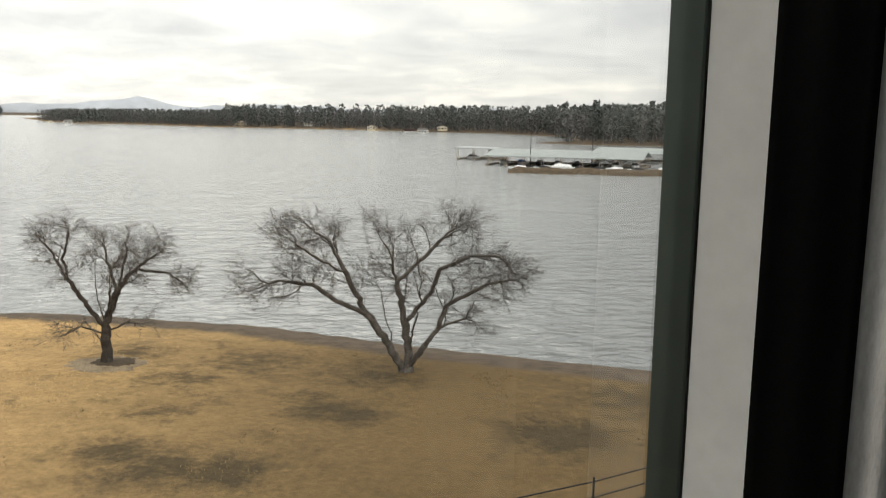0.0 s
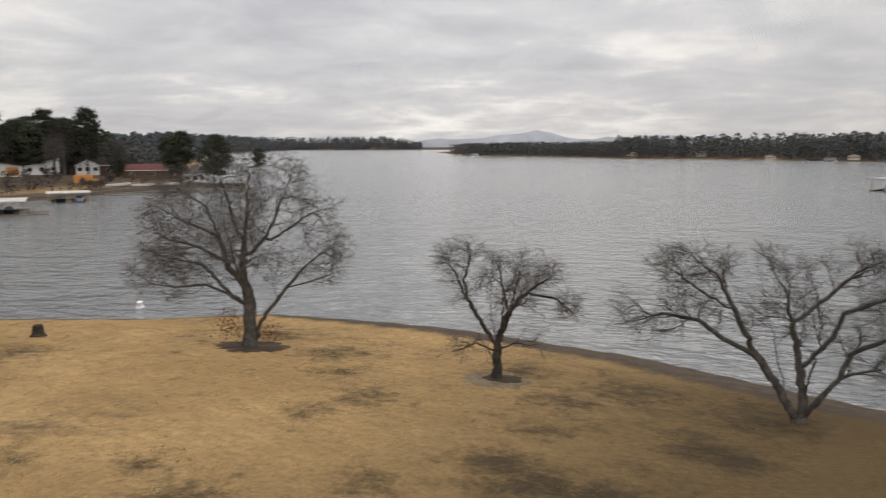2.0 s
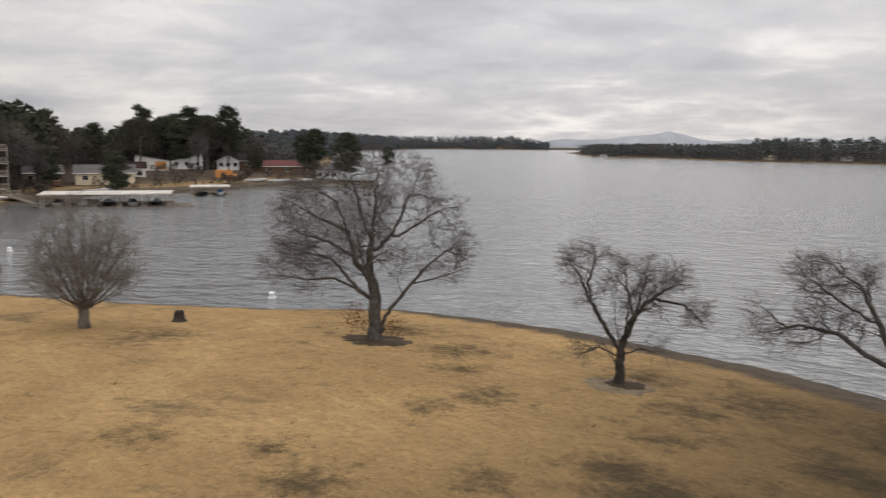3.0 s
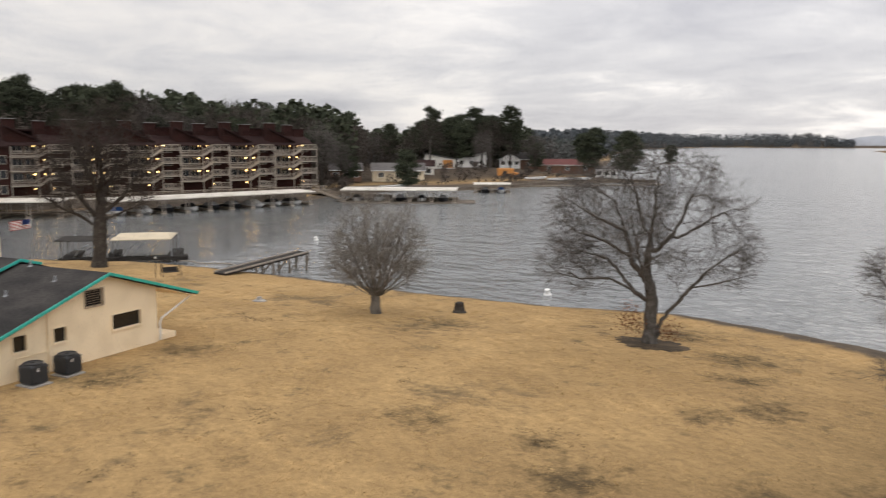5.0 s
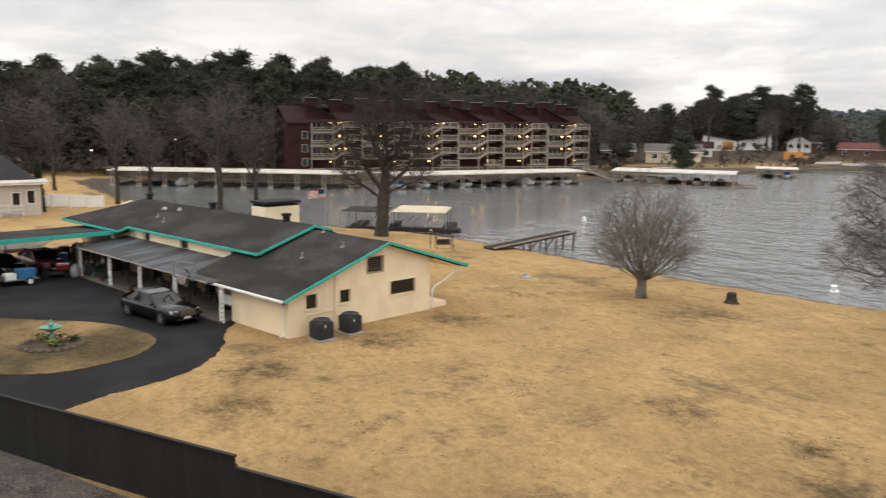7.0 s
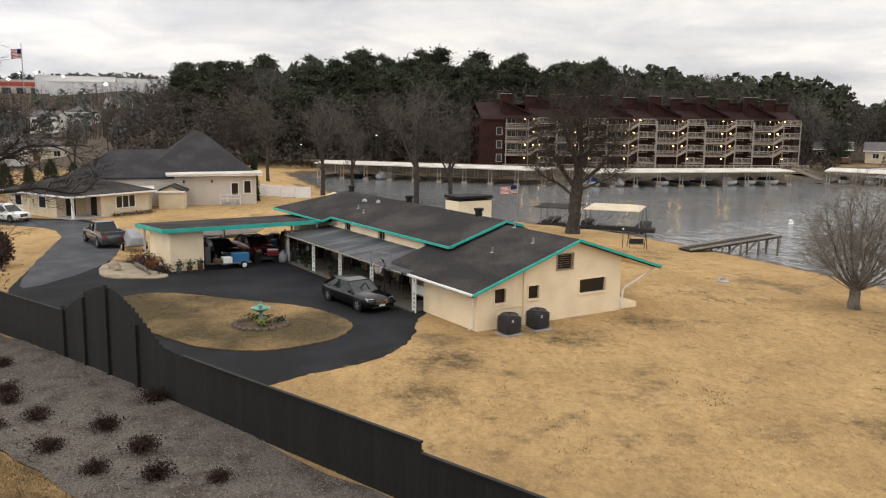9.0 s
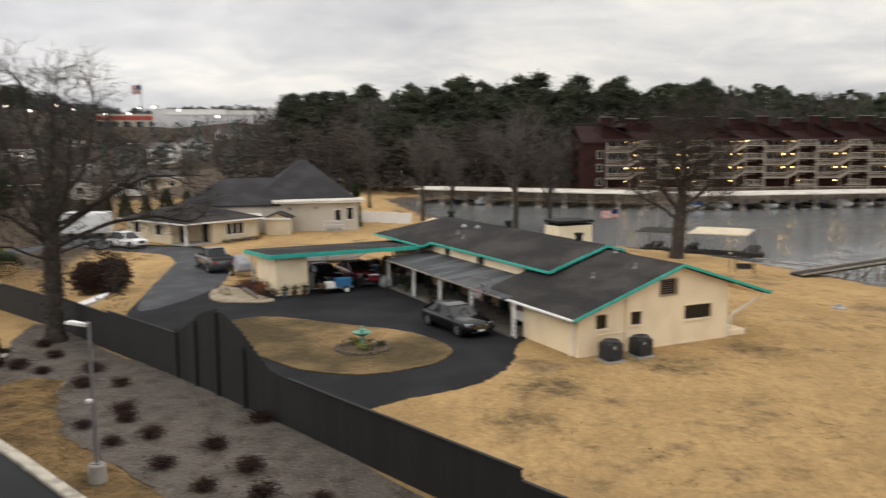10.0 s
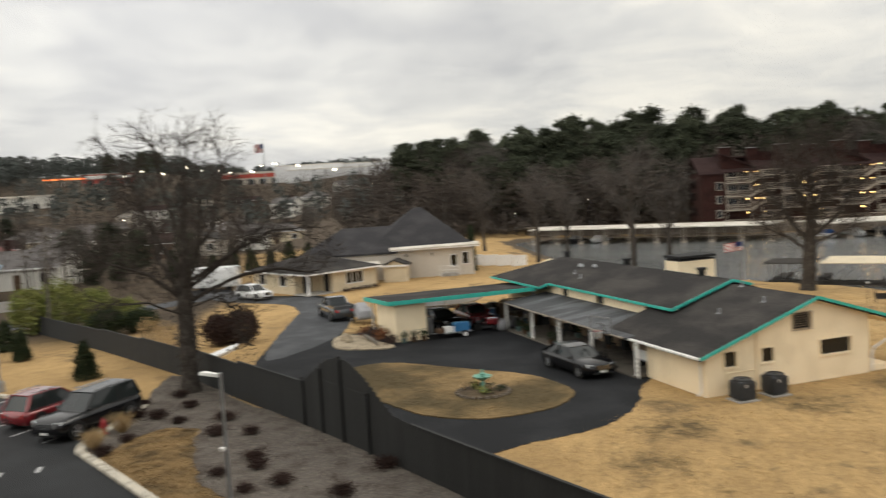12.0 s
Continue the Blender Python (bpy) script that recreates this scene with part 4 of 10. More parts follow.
# carport with its storage room
carport = thing("carport", "flat-roofed carport with teal fascia and cream storage wall", "carport", HOUSE)
part("roof", Solid().slab([(-29.5, -9.2, 2.45), (-22.05, -9.2, 2.93), (-22.05, 3.0, 2.93), (-29.5, 3.0, 2.45)], 0.22), SHINGLE, carport)
for a, b in (((-22.0, -9.25, 2.78), (-22.0, 1.6, 2.78)), ((-22.0, -9.25, 2.78), (-29.5, -9.25, 2.32)), ((-29.55, -9.25, 2.30), (-29.55, 3.0, 2.30))):
    part("fascia", Solid().bar(a, b, 0.06, 0.28), TEAL, carport, "teal painted fascia board")
part("storage_wall", Solid().hexa([(-27.8, -8.7, 0), (-22.5, -8.7, 0), (-22.5, -6.5, 0), (-27.8, -6.5, 0), (-27.8, -8.7, 2.33), (-22.5, -8.7, 2.68), (-22.5, -6.5, 2.68), (-27.8, -6.5, 2.33)]), CREAM, carport, bevel=0.01)
for x, y in ((-28.9, -8.8), (-28.9, 2.4), (-22.4, 1.6), (-28.9, -3)):
    part("post", Solid().box(x - 0.06, y - 0.06, 0, x + 0.06, y + 0.06, 2.3 if x < -25 else 2.68), WHITE, carport)

# condensers on the lawn
for s, y in ((-1.23, 1.13), (-1.16, 2.95)):
    ac = thing("air_conditioner", "dark grey louvred condenser unit on a concrete pad", "air conditioner", HOUSE @ pose(-s - 0.12, y, 0), "condenser units")
    part("pad", Solid().box(-0.52, -0.52, 0, 0.52, 0.52, 0.07), CONCRETE, ac, bevel=0.01)
    AC_DARK = bpy.data.materials.get("condenser_paint") or material("condenser_paint", (0.035, 0.037, 0.04), 0.5, vary=0.2, scale=3, fine=20)
    body = part("cabinet", Solid().box(-0.42, -0.42, 0.1, 0.42, 0.42, 0.94), AC_DARK, ac, bevel=0.11)
    for i in range(14):
        z = 0.18 + i * 0.052
        part("louvre", bpy.data.meshes.get("ac_louvre") or Solid().box(-0.44, -0.44, -0.008, 0.44, 0.44, 0.008).mesh("ac_louvre", AC_DARK, bevel=0.12), AC_DARK, body, m=pose(0, 0, z))
    part("top_grille", Solid().lathe([(0.43, 0), (0.43, 0.06), (0.36, 0.09), (0.36, 0.05), (0.06, 0.05), (0.06, 0.1), (0.02, 0.1)], 20), AC_DARK, ac, m=pose(0, 0, 0.93))
    part("rating_label", Solid().box(0.425, -0.16, 0.66, 0.43, -0.04, 0.80), WHITE, ac, "small white label")


# ---- trees ----
def grow(stems, lobes, count, seed, reach=2.2, kill=0.42, step=0.28, rounds=160, droop=0.0, flat=0.8, out=0.35):
    """A crown that grows from its stems towards points scattered in the lobes (centre and radii). Returns nodes and their parents."""
    rnd = np.random.RandomState(seed)
    pts = []
    share = np.array([l[3] * l[4] * l[5] for l in lobes]) ** 0.8
    share = share / share.sum()
    for l, f in zip(lobes, share):
        n = int(count * f)
        q = rnd.normal(size=(n, 3))
        q /= np.linalg.norm(q, axis=1, keepdims=True)
        q *= rnd.uniform(0.15, 1.0, (n, 1)) ** 0.5
        pts.append(np.array(l[:3]) + q * np.array(l[3:6]))
    pts = np.vstack(pts)
    pos, par = [], []
    for stem in stems:
        prev = -1
        if pos:
            gap = np.linalg.norm(np.array(pos) - np.array(stem[0]), axis=1)
            prev = int(gap.argmin())
            if gap[prev] > 0.4:
                prev = -1
        for a, b in zip(stem, stem[1:]):
            a, b = np.array(a, float), np.array(b, float)
            n = max(1, int(np.linalg.norm(b - a) / step))
            for i in range(n):
                k = (i + (1 if prev >= 0 else 0)) / n
                wob = rnd.normal(size=3) * 0.03
                pos.append(a + (b - a) * min(k, 1) + wob)
                par.append(prev)
                prev = len(pos) - 1
    near = np.full(len(pts), 1e9)
    who = np.zeros(len(pts), int)
    done = 0
    alive = np.ones(len(pts), bool)
    for _ in range(rounds):
        fresh = np.array(pos[done:])
        if len(fresh):
            for c in range(0, len(fresh), 400):
                dist = np.linalg.norm(pts[:, None] - fresh[None, c:c + 400], axis=2)
                k = dist.argmin(1)
                best = dist[np.arange(len(pts)), k]
                take = best < near
                near[take], who[take] = best[take], k[take] + done + c
        done = len(pos)
        alive &= near > kill
        use = alive & (near < reach)
        if not use.any():
            reach *= 1.5
            if reach > 12 or not alive.any():
                break
            continue
        pull = {}
        P = np.array(pos)
        for i in np.nonzero(use)[0]:
            d = pts[i] - P[who[i]]
            pull.setdefault(who[i], []).append(d / (np.linalg.norm(d) + 1e-9))
        grown = 0
        for n, ds in pull.items():
            v = np.sum(ds, axis=0) + rnd.normal(size=3) * 0.25
            v[2] = v[2] * flat - droop
            h = math.hypot(P[n][0], P[n][1]) + 0.3
            v[0] += out * P[n][0] / h
            v[1] += out * P[n][1] / h
            ln = np.linalg.norm(v)
            if ln < 1e-3:
                continue
            q = P[n] + v / ln * step
            pos.append(q)
            par.append(int(n))
            grown += 1
        if not grown or len(pos) > 9000:
            break
    return np.array(pos), np.array(par)


def sprout(stems, lobes, seed, first=2.0, gap=0.4, step=0.22, up=0.05, shrink=0.5, start=0.25, wander=0.22, spread=(32, 68), tail=10):
    """A crown that forks from its stems: side branches along each limb, smaller ones along those, kept within the lobes (centre and radii)."""
    rnd = random.Random(seed)
    centres = [(Vector(l[:3]), l[3:6]) for l in lobes]
    middle = sum((c for c, _ in centres), Vector()) / len(centres)

    def leaving(p, d):
        if any(sum(((p[i] - c[i]) / (r[i] * 1.06)) ** 2 for i in range(3)) < 1 for c, r in centres):
            return False
        return d.dot(p - middle) > 0

    pos, par, lines = [], [], []

    def push(p, parent):
        pos.append(tuple(p))
        par.append(parent)
        return len(pos) - 1

    def run(p, d, prev, count, lift):
        line = [prev]
        for k in range(count):
            d = (d + Vector((rnd.gauss(0, wander), rnd.gauss(0, wander), rnd.gauss(0, wander) + lift))).normalized()
            p = p + d * step
            if k > 1 and leaving(p, d):
                break
            prev = push(p, prev)
            line.append(prev)
        return line

    for stem in stems:
        prev = -1
        if pos:
            near = min(range(len(pos)), key=lambda i: (Vector(pos[i]) - Vector(stem[0])).length)
            if (Vector(pos[near]) - Vector(stem[0])).length < 0.5:
                prev = near
        line = []
        for a, b in zip(stem, stem[1:]):
            a, b = Vector(a), Vector(b)
            n = max(1, int((b - a).length / step))
            for i in range(n):
                p = a.lerp(b, (i + (1 if prev >= 0 else 0)) / n) + Vector((rnd.gauss(0, 0.035), rnd.gauss(0, 0.035), 0))
                prev = push(p, prev)
                line.append(prev)
        d = (Vector(stem[-1]) - Vector(stem[-2])).normalized()
        line += run(Vector(pos[prev]), d, prev, tail, up * 0.5)[1:]
        lines.append((line, 0, first))
    while lines:
        line, level, reach = lines.pop()
        n = len(line)
        every = gap * (1.0, 0.72, 0.6)[level] / step
        k = (start if level == 0 else 0.12) * n + rnd.uniform(0, every)
        flip = rnd.uniform(0, 6.28)
        while k < n:
            i = line[int(k)]
            p = Vector(pos[i])
            before = Vector(pos[line[max(int(k) - 2, 0)]])
            d = (p - before)
            d = d.normalized() if d.length > 1e-4 else Vector((0, 0, 1))
            flip += 2.4 + rnd.uniform(-0.5, 0.5)
            side = d.orthogonal().normalized()
            side = Matrix.Rotation(flip, 3, d) @ side
            a = radians(rnd.uniform(*spread))
            way = d * math.cos(a) + side * math.sin(a)
            far = p - Vector((0, 0, p.z * 0.7 + 0.6))
            way = (way + far.normalized() * 0.25 + Vector((0, 0, up))).normalized()
            length = reach * rnd.uniform(0.55, 1.25) * (1 - 0.5 * k / n)
            child = run(p, way, i, max(2, int(length / step)), up)
            if level < 2 and len(child) > 3:
                lines.append((child, level + 1, reach * shrink))
            k += every * rnd.uniform(0.7, 1.3)
    return np.array(pos), np.array(par)


def branch_meshes(pos, par, tip, root=0.2, base_flare=1.35, twigs=2, twig_len=0.55, seed=0, limit=0.035, twig_r=0.006, droop=0.1, taper=1.8):
    """Tubes along the grown nodes: thick wood in one solid, thin branches and twigs in another."""
    rnd = random.Random(seed)
    n = len(pos)
    kids = [[] for _ in range(n)]
    for i, p in enumerate(par):
        if p >= 0:
            kids[p].append(i)
    load = np.zeros(n)
    for i in range(n - 1, -1, -1):
        if not kids[i]:
            load[i] = 1
        if par[i] >= 0:
            load[par[i]] += load[i]
    rad = np.maximum(tip, root * (load / load.max()) ** (1 / taper))
    wood, thin = Solid(), Solid()
    starts = [i for i in range(n) if par[i] < 0]
    stack = [(i, -1) for i in starts]
    while stack:
        i, origin = stack.pop()
        line = [origin] if origin >= 0 else []
        while True:
            line.append(i)
            if not kids[i]:
                break
            order = sorted(kids[i], key=lambda k: -rad[k])
            stack.extend((k, i) for k in order[1:])
            i = order[0]
        if len(line) < 2:
            continue
        r = [rad[k] for k in line]
        if origin >= 0:
            r[0] = min(r[0], r[1] * 1.25)
        pts = [Vector(pos[k]) for k in line]
        if origin < 0 and pts[0].z < 0.4:
            pts[0].z = -0.25
            r[0] *= base_flare
            if len(r) > 2:
                r[1] *= 1.12
        # thick run and thin run
        cut = next((k for k, v in enumerate(r) if v < limit), len(r))
        if cut >= 2:
            end = min(cut + 1, len(pts))
            wood.tube(pts[:end], r[:end], 8 if r[0] > 0.12 else 5, cap=False)
        k0 = max(0, cut - 1)
        if len(pts) - k0 >= 2:
            sub = pts[k0::2] if len(pts) - k0 > 3 else pts[k0:]
            rs = r[k0::2] if len(pts) - k0 > 3 else r[k0:]
            if sub[-1] != pts[-1]:
                sub, rs = sub + [pts[-1]], rs + [r[-1]]
            thin.tube(sub, rs, 3, cap=False)
        for k, p in zip(line, pts):
            if rad[k] < limit * 0.9 and twigs:
                for _ in range(twigs + 1 if not kids[k] else (twigs if rnd.random() < 0.55 else 0)):
                    d = Vector((rnd.gauss(0, 1), rnd.gauss(0, 1), rnd.gauss(-droop, 0.8))).normalized() * 0.75
                    if par[k] >= 0:
                        d += (p - Vector(pos[par[k]])).normalized() * 0.8
                    d += Vector((p.x, p.y, 0)).normalized() * 0.3
                    d = d.normalized() * twig_len * rnd.uniform(0.5, 1.3)
                    mid = p + d * 0.5 + Vector((rnd.gauss(0, 1), rnd.gauss(0, 1), rnd.gauss(0, 1))) * twig_len * 0.12
                    thin.tube([p, mid, p + d], [twig_r, twig_r * 0.8, twig_r * 0.5], 3, cap=False)
                    for _ in range(2):
                        q = p + d * rnd.uniform(0.3, 0.9)
                        e = d * 0.5 + Vector((rnd.gauss(0, 1), rnd.gauss(0, 1), rnd.gauss(0, 1))) * twig_len * 0.3
                        thin.tube([q, q + e], [twig_r * 0.75, twig_r * 0.45], 3, cap=False)
    return wood, thin


def bare_tree(label, m, pos, par, tip=0.010, mats=(BARK, TWIG), **kw):
    t = thing("bare_tree", label, "tree", m)
    wood, thin = branch_meshes(pos, par, tip, **kw)
    part("trunk", wood, mats[0], t, smooth=True)
    part("twig_crown", thin, mats[1], t)
    return t


def stand(az, r, sink=0.0, turn=None):
    """A pose on the ground at a bearing and distance, its x axis to the right as seen from the window."""
    x, y, _ = polar(az, r)
    return pose(x, y, ground_z(x, y) - sink, 0, 0, az if turn is None else turn)


wide = sprout([[(0, 0, 0), (-1.0, 0.1, 1.6), (-2.0, 0.2, 3.1), (-2.7, 0, 4.6), (-3.4, -0.1, 6.0), (-4.4, 0.2, 6.6)], [(0.15, 0, 0), (0.15, 0.1, 1.2), (-0.15, 0.2, 2.9), (-0.4, 0.2, 4.1), (-0.65, 0, 5.4), (-1.5, 0.2, 6.8)],
             [(0.2, 0, 0.1), (0.65, -0.2, 0.9), (1.5, -0.3, 2.1), (1.8, -0.3, 3.1), (3.6, -0.4, 4.1), (4.8, -0.3, 4.3)], [(-1.7, 0.1, 2.6), (-3.0, 0.1, 3.2), (-4.1, 0.3, 3.9), (-5.6, 0.2, 4.1), (-7.0, 0.1, 3.6)],
             [(-0.4, 0.2, 4.0), (0.65, 0.3, 5.0), (2.0, 0.2, 6.4), (3.2, 0.3, 6.9)], [(0.0, 0.1, 2.2), (1.2, 0.4, 3.6), (1.5, 0.4, 4.6), (3.0, 0.5, 5.2), (4.0, 0.5, 5.2)], [(0.7, -0.2, 1.1), (1.7, 0.2, 2.1), (3.0, 0.4, 2.4), (3.5, 0.5, 1.9)],
             [(-0.5, 0.2, 0.9), (-0.9, 1.3, 2.4), (-1.4, 2.2, 4.0), (-1.8, 2.8, 5.6)], [(0.2, 0, 1.2), (0.5, -1.3, 2.8), (0.7, -2.1, 4.2), (0.5, -2.7, 5.8)], [(-2.7, 0, 4.5), (-3.9, -0.6, 5.3), (-5.2, -0.5, 6.2)]],
            [(-3.9, 0, 6.3, 2.2, 2.6, 0.8), (0.9, 0, 6.5, 2.8, 2.8, 0.85), (-5.2, 0, 4.2, 2.6, 2.6, 1.0), (3.7, 0, 4.5, 2.0, 2.6, 1.1), (-0.8, 0, 4.9, 1.6, 3.0, 0.8), (3.1, 0.2, 2.3, 1.0, 1.4, 0.7)], 11, first=2.8, gap=0.36, step=0.2, up=0.0, spread=(32, 78), shrink=0.5, wander=0.22, tail=5, start=0.34)
bare_tree("wide spreading leafless tree with several stems on the lawn", stand(3.1, 36.7), *wide, tip=0.0065, root=0.31, twigs=1, twig_len=0.40, twig_r=0.0062, seed=1, droop=0.0)

low = sprout([[(0, 0, 0), (0.0, 0, 0.9), (-0.05, 0, 1.7)], [(-0.05, 0, 1.6), (-1.0, 0.1, 3.1), (-1.6, 0, 4.15), (-2.1, 0.1, 5.3), (-2.3, 0, 5.9)], [(-0.05, 0, 1.6), (0.25, -0.1, 2.4), (0.6, 0, 3.3), (1.3, 0.1, 4.1), (2.5, 0, 5.0)], [(0.55, 0, 3.2), (0.2, 0.3, 4.5), (0.1, 0.3, 5.5)], [(0.6, 0, 3.4), (1.0, -0.3, 4.9), (1.05, -0.3, 5.6)],
             [(-1.4, 0, 3.7), (-1.6, 0.2, 4.7), (-1.3, 0.2, 5.9)], [(1.5, 0.1, 4.1), (2.8, 0, 3.9), (3.4, 0.1, 3.3)], [(-0.1, 0, 2.0), (-0.3, 1.0, 3.2), (-0.4, 1.7, 4.4)], [(0.1, 0, 2.0), (0.2, -1.0, 3.2), (0.3, -1.7, 4.5)], [(0, 0, 1.3), (-1.0, 0.2, 1.7), (-1.7, -0.3, 1.5)], [(0, 0, 1.4), (0.9, 0.3, 1.7), (1.6, 0.5, 1.5)]],
           [(-1.7, 0, 5.2, 1.4, 1.7, 1.4), (1.4, 0, 4.7, 1.7, 1.9, 1.4), (0.0, 0, 4.7, 1.4, 1.8, 1.2), (3.0, 0, 3.7, 0.9, 1.2, 0.8), (-1.5, 0, 1.6, 0.8, 1.0, 0.4), (1.3, 0.4, 1.5, 0.8, 1.0, 0.35)], 12, first=2.1, gap=0.32, step=0.16, up=0.0, spread=(34, 82), wander=0.24, shrink=0.5, start=0.3, tail=4)
bare_tree("small leafless tree standing in a ring of pale mulch", stand(22.82, 39.3), *low, tip=0.0066, root=0.22, twigs=1, twig_len=0.36, twig_r=0.0062, seed=2, mats=(BARK_DARK, TWIG))

tall = sprout([[(0, 0, 0), (0, 0, 2.4), (-0.3, 0.1, 4.5), (0, 0, 7.2), (0.2, 0, 9.6)], [(0.2, 0, 0.1), (0.5, -0.1, 1.2), (1.5, -0.2, 2.6), (2.8, -0.2, 4.1), (3.9, 0, 5.0)], [(-0.2, 0.1, 3.4), (-1.0, 0.2, 4.4), (-1.5, 0.1, 6.2), (-2.1, 0, 7.8), (-3.2, 0, 8.5)], [(-0.1, 0, 2.3), (-1.0, -0.3, 3.0), (-2.3, -0.4, 3.6), (-3.9, -0.3, 3.5), (-5.2, -0.3, 3.8)],
             [(-1.1, 0.1, 4.7), (-2.6, 0.3, 5.6), (-4.0, 0.2, 6.0)], [(0.0, 0, 5.0), (1.1, -0.4, 6.2), (1.9, -0.2, 8.1), (2.5, 0, 9.4)], [(1.1, -0.3, 5.8), (2.2, 0.2, 6.4), (3.4, 0.2, 7.2), (4.4, 0.1, 7.6)], [(-0.2, 0, 2.8), (-0.6, -1.6, 4.4), (-0.8, -2.6, 6.0)], [(-0.2, 0, 3.0), (-0.2, 1.6, 4.8), (0, 2.6, 6.6)], [(2.0, -0.2, 3.2), (3.4, -0.6, 3.6), (4.4, -0.5, 3.9)], [(-0.4, 0.1, 6.0), (-1.0, 0.4, 8.2), (-1.4, 0.4, 9.6)], [(-1.5, 0.1, 6.2), (-3.0, -0.4, 6.9), (-4.2, -0.3, 7.6)], [(-1.0, -0.3, 3.0), (-2.4, 0.4, 4.6), (-4.2, 0.5, 5.0), (-5.2, 0.4, 5.4)]],
            [(0.2, 0, 8.9, 2.9, 2.8, 1.9), (-2.2, 0, 7.2, 3.3, 3.4, 2.5), (-3.9, 0, 4.6, 2.2, 2.6, 1.6), (3.6, 0, 5.0, 1.9, 2.6, 1.6), (2.9, 0, 7.4, 2.0, 2.4, 1.7), (0, 0, 5.0, 2.5, 2.8, 1.6)], 13, first=3.3, gap=0.47, step=0.22, up=0.0, spread=(34, 80), shrink=0.5, wander=0.23, start=0.25, tail=6)
big_tree = bare_tree("tall leafless tree with two stems and rusty dead leaves low down", stand(39.72, 46.7), *tall, tip=0.0070, root=0.37, twigs=1, twig_len=0.44, twig_r=0.0072, seed=3)


def leaf_cards(centres, count, spread, size, seed):
    """Many small leaves scattered round the centres."""
    rnd = np.random.RandomState(seed)
    c = np.repeat(np.array(centres, float), count, axis=0)
    n = len(c)
    p = c + rnd.normal(size=(n, 3)) * np.array(spread)
    a, b = rnd.normal(size=(n, 3)), rnd.normal(size=(n, 3))
    a /= np.linalg.norm(a, axis=1, keepdims=True)
    b -= a * (a * b).sum(1, keepdims=True)
    b /= np.linalg.norm(b, axis=1, keepdims=True)
    s = rnd.uniform(0.6, 1.4, (n, 1)) * size
    v = np.stack([p - a * s, p + b * s * 0.5, p + a * s, p - b * s * 0.5], 1).reshape(-1, 3)
    f = np.arange(n * 4).reshape(-1, 4)
    out = Solid()
    out.v, out.f = v.tolist(), f.tolist()
    return out


part("dead_foliage", leaf_cards([(-1.0, -0.3, 1.5), (-1.4, 0, 1.1), (-0.7, 0.3, 0.8), (-1.2, 0.4, 1.8), (0.9, 0.2, 0.9), (1.1, 0, 0.6)], 120, (0.35, 0.35, 0.25), 0.06, 5), DEAD_LEAF, big_tree, "rusty brown dead leaves")

vase = [[(0, 0, 0), (0, 0, 1.3)]]
for i in range(34):
    a, lift = i * 2.39996, math.asin(0.02 + 0.95 * ((i + 0.5) / 34) ** 1.3)
    c, u = math.cos(lift), math.sin(lift)
    vase.append([(0, 0, 1.0 + 0.4 * u), (1.0 * c * math.cos(a), 1.0 * c * math.sin(a), 1.5 + 0.9 * u), (2.4 * c * math.cos(a), 2.4 * c * math.sin(a), 2.05 + 3.8 * u)])
oval = sprout(vase, [(0, 0, 4.8, 3.1, 3.1, 3.0), (0, 0, 3.3, 3.25, 3.25, 1.6)], 14, first=1.8, gap=0.47, step=0.2, up=-0.01, spread=(30, 76), shrink=0.52, wander=0.17, start=0.3, tail=8)
bare_tree("dense rounded leafless tree with many upswept stems", stand(58.45, 53.5), *oval, tip=0.0085, root=0.30, twigs=1, twig_len=0.42, twig_r=0.0075, seed=4, droop=-0.3, taper=2.1, mats=(PALE_BARK, TWIG_PALE))

dock_oak = sprout([[(0, 0, 0), (0.2, 0, 3.6), (0.6, 0, 7), (0.4, 0, 11), (0.2, 0, 13.4)], [(0.2, 0, 4.2), (-1.2, 0.2, 6.2), (-3, 0.2, 8.6), (-3.8, 0, 10.6)], [(0.3, 0, 4.6), (2.2, -0.2, 6.3), (3.6, 0, 8.4), (4.4, 0, 9.4)], [(0.1, 0, 3.6), (-1.6, 0.3, 4.8), (-3.2, 0.2, 5.6), (-3.9, 0, 6.4)], [(0.2, 0, 4), (2, -0.2, 4.9), (3.8, 0, 5.6)],
                   [(0.5, 0, 6), (1.8, 0.2, 9), (2.4, 0, 11.8)], [(0.5, 0, 6.2), (-0.9, -0.2, 9.2), (-1.6, 0, 12.2)], [(0.3, 0, 5.2), (-0.2, -1.9, 8), (-0.3, -2.8, 10)], [(0.4, 0, 5.4), (0.6, 2.0, 8.4), (0.5, 2.8, 10)]],
                [(0.2, 0, 11.6, 3.4, 3.4, 2.9), (-2.6, 0, 8.4, 2.6, 3.2, 2.8), (3, 0, 8.2, 2.4, 3.2, 2.7), (0, 0, 6.2, 4.2, 4.2, 1.9)], 15, first=3.2, gap=0.50, step=0.34, up=0.02, spread=(32, 76), shrink=0.5, wander=0.26)
bare_tree("tall dark leafless oak on the bank by the boat dock", stand(76.22, 81.6), *dock_oak, tip=0.011, root=0.58, twigs=1, twig_len=0.8, seed=5, twig_r=0.012, mats=(BARK_DARK, TWIG_DARK), limit=0.05)

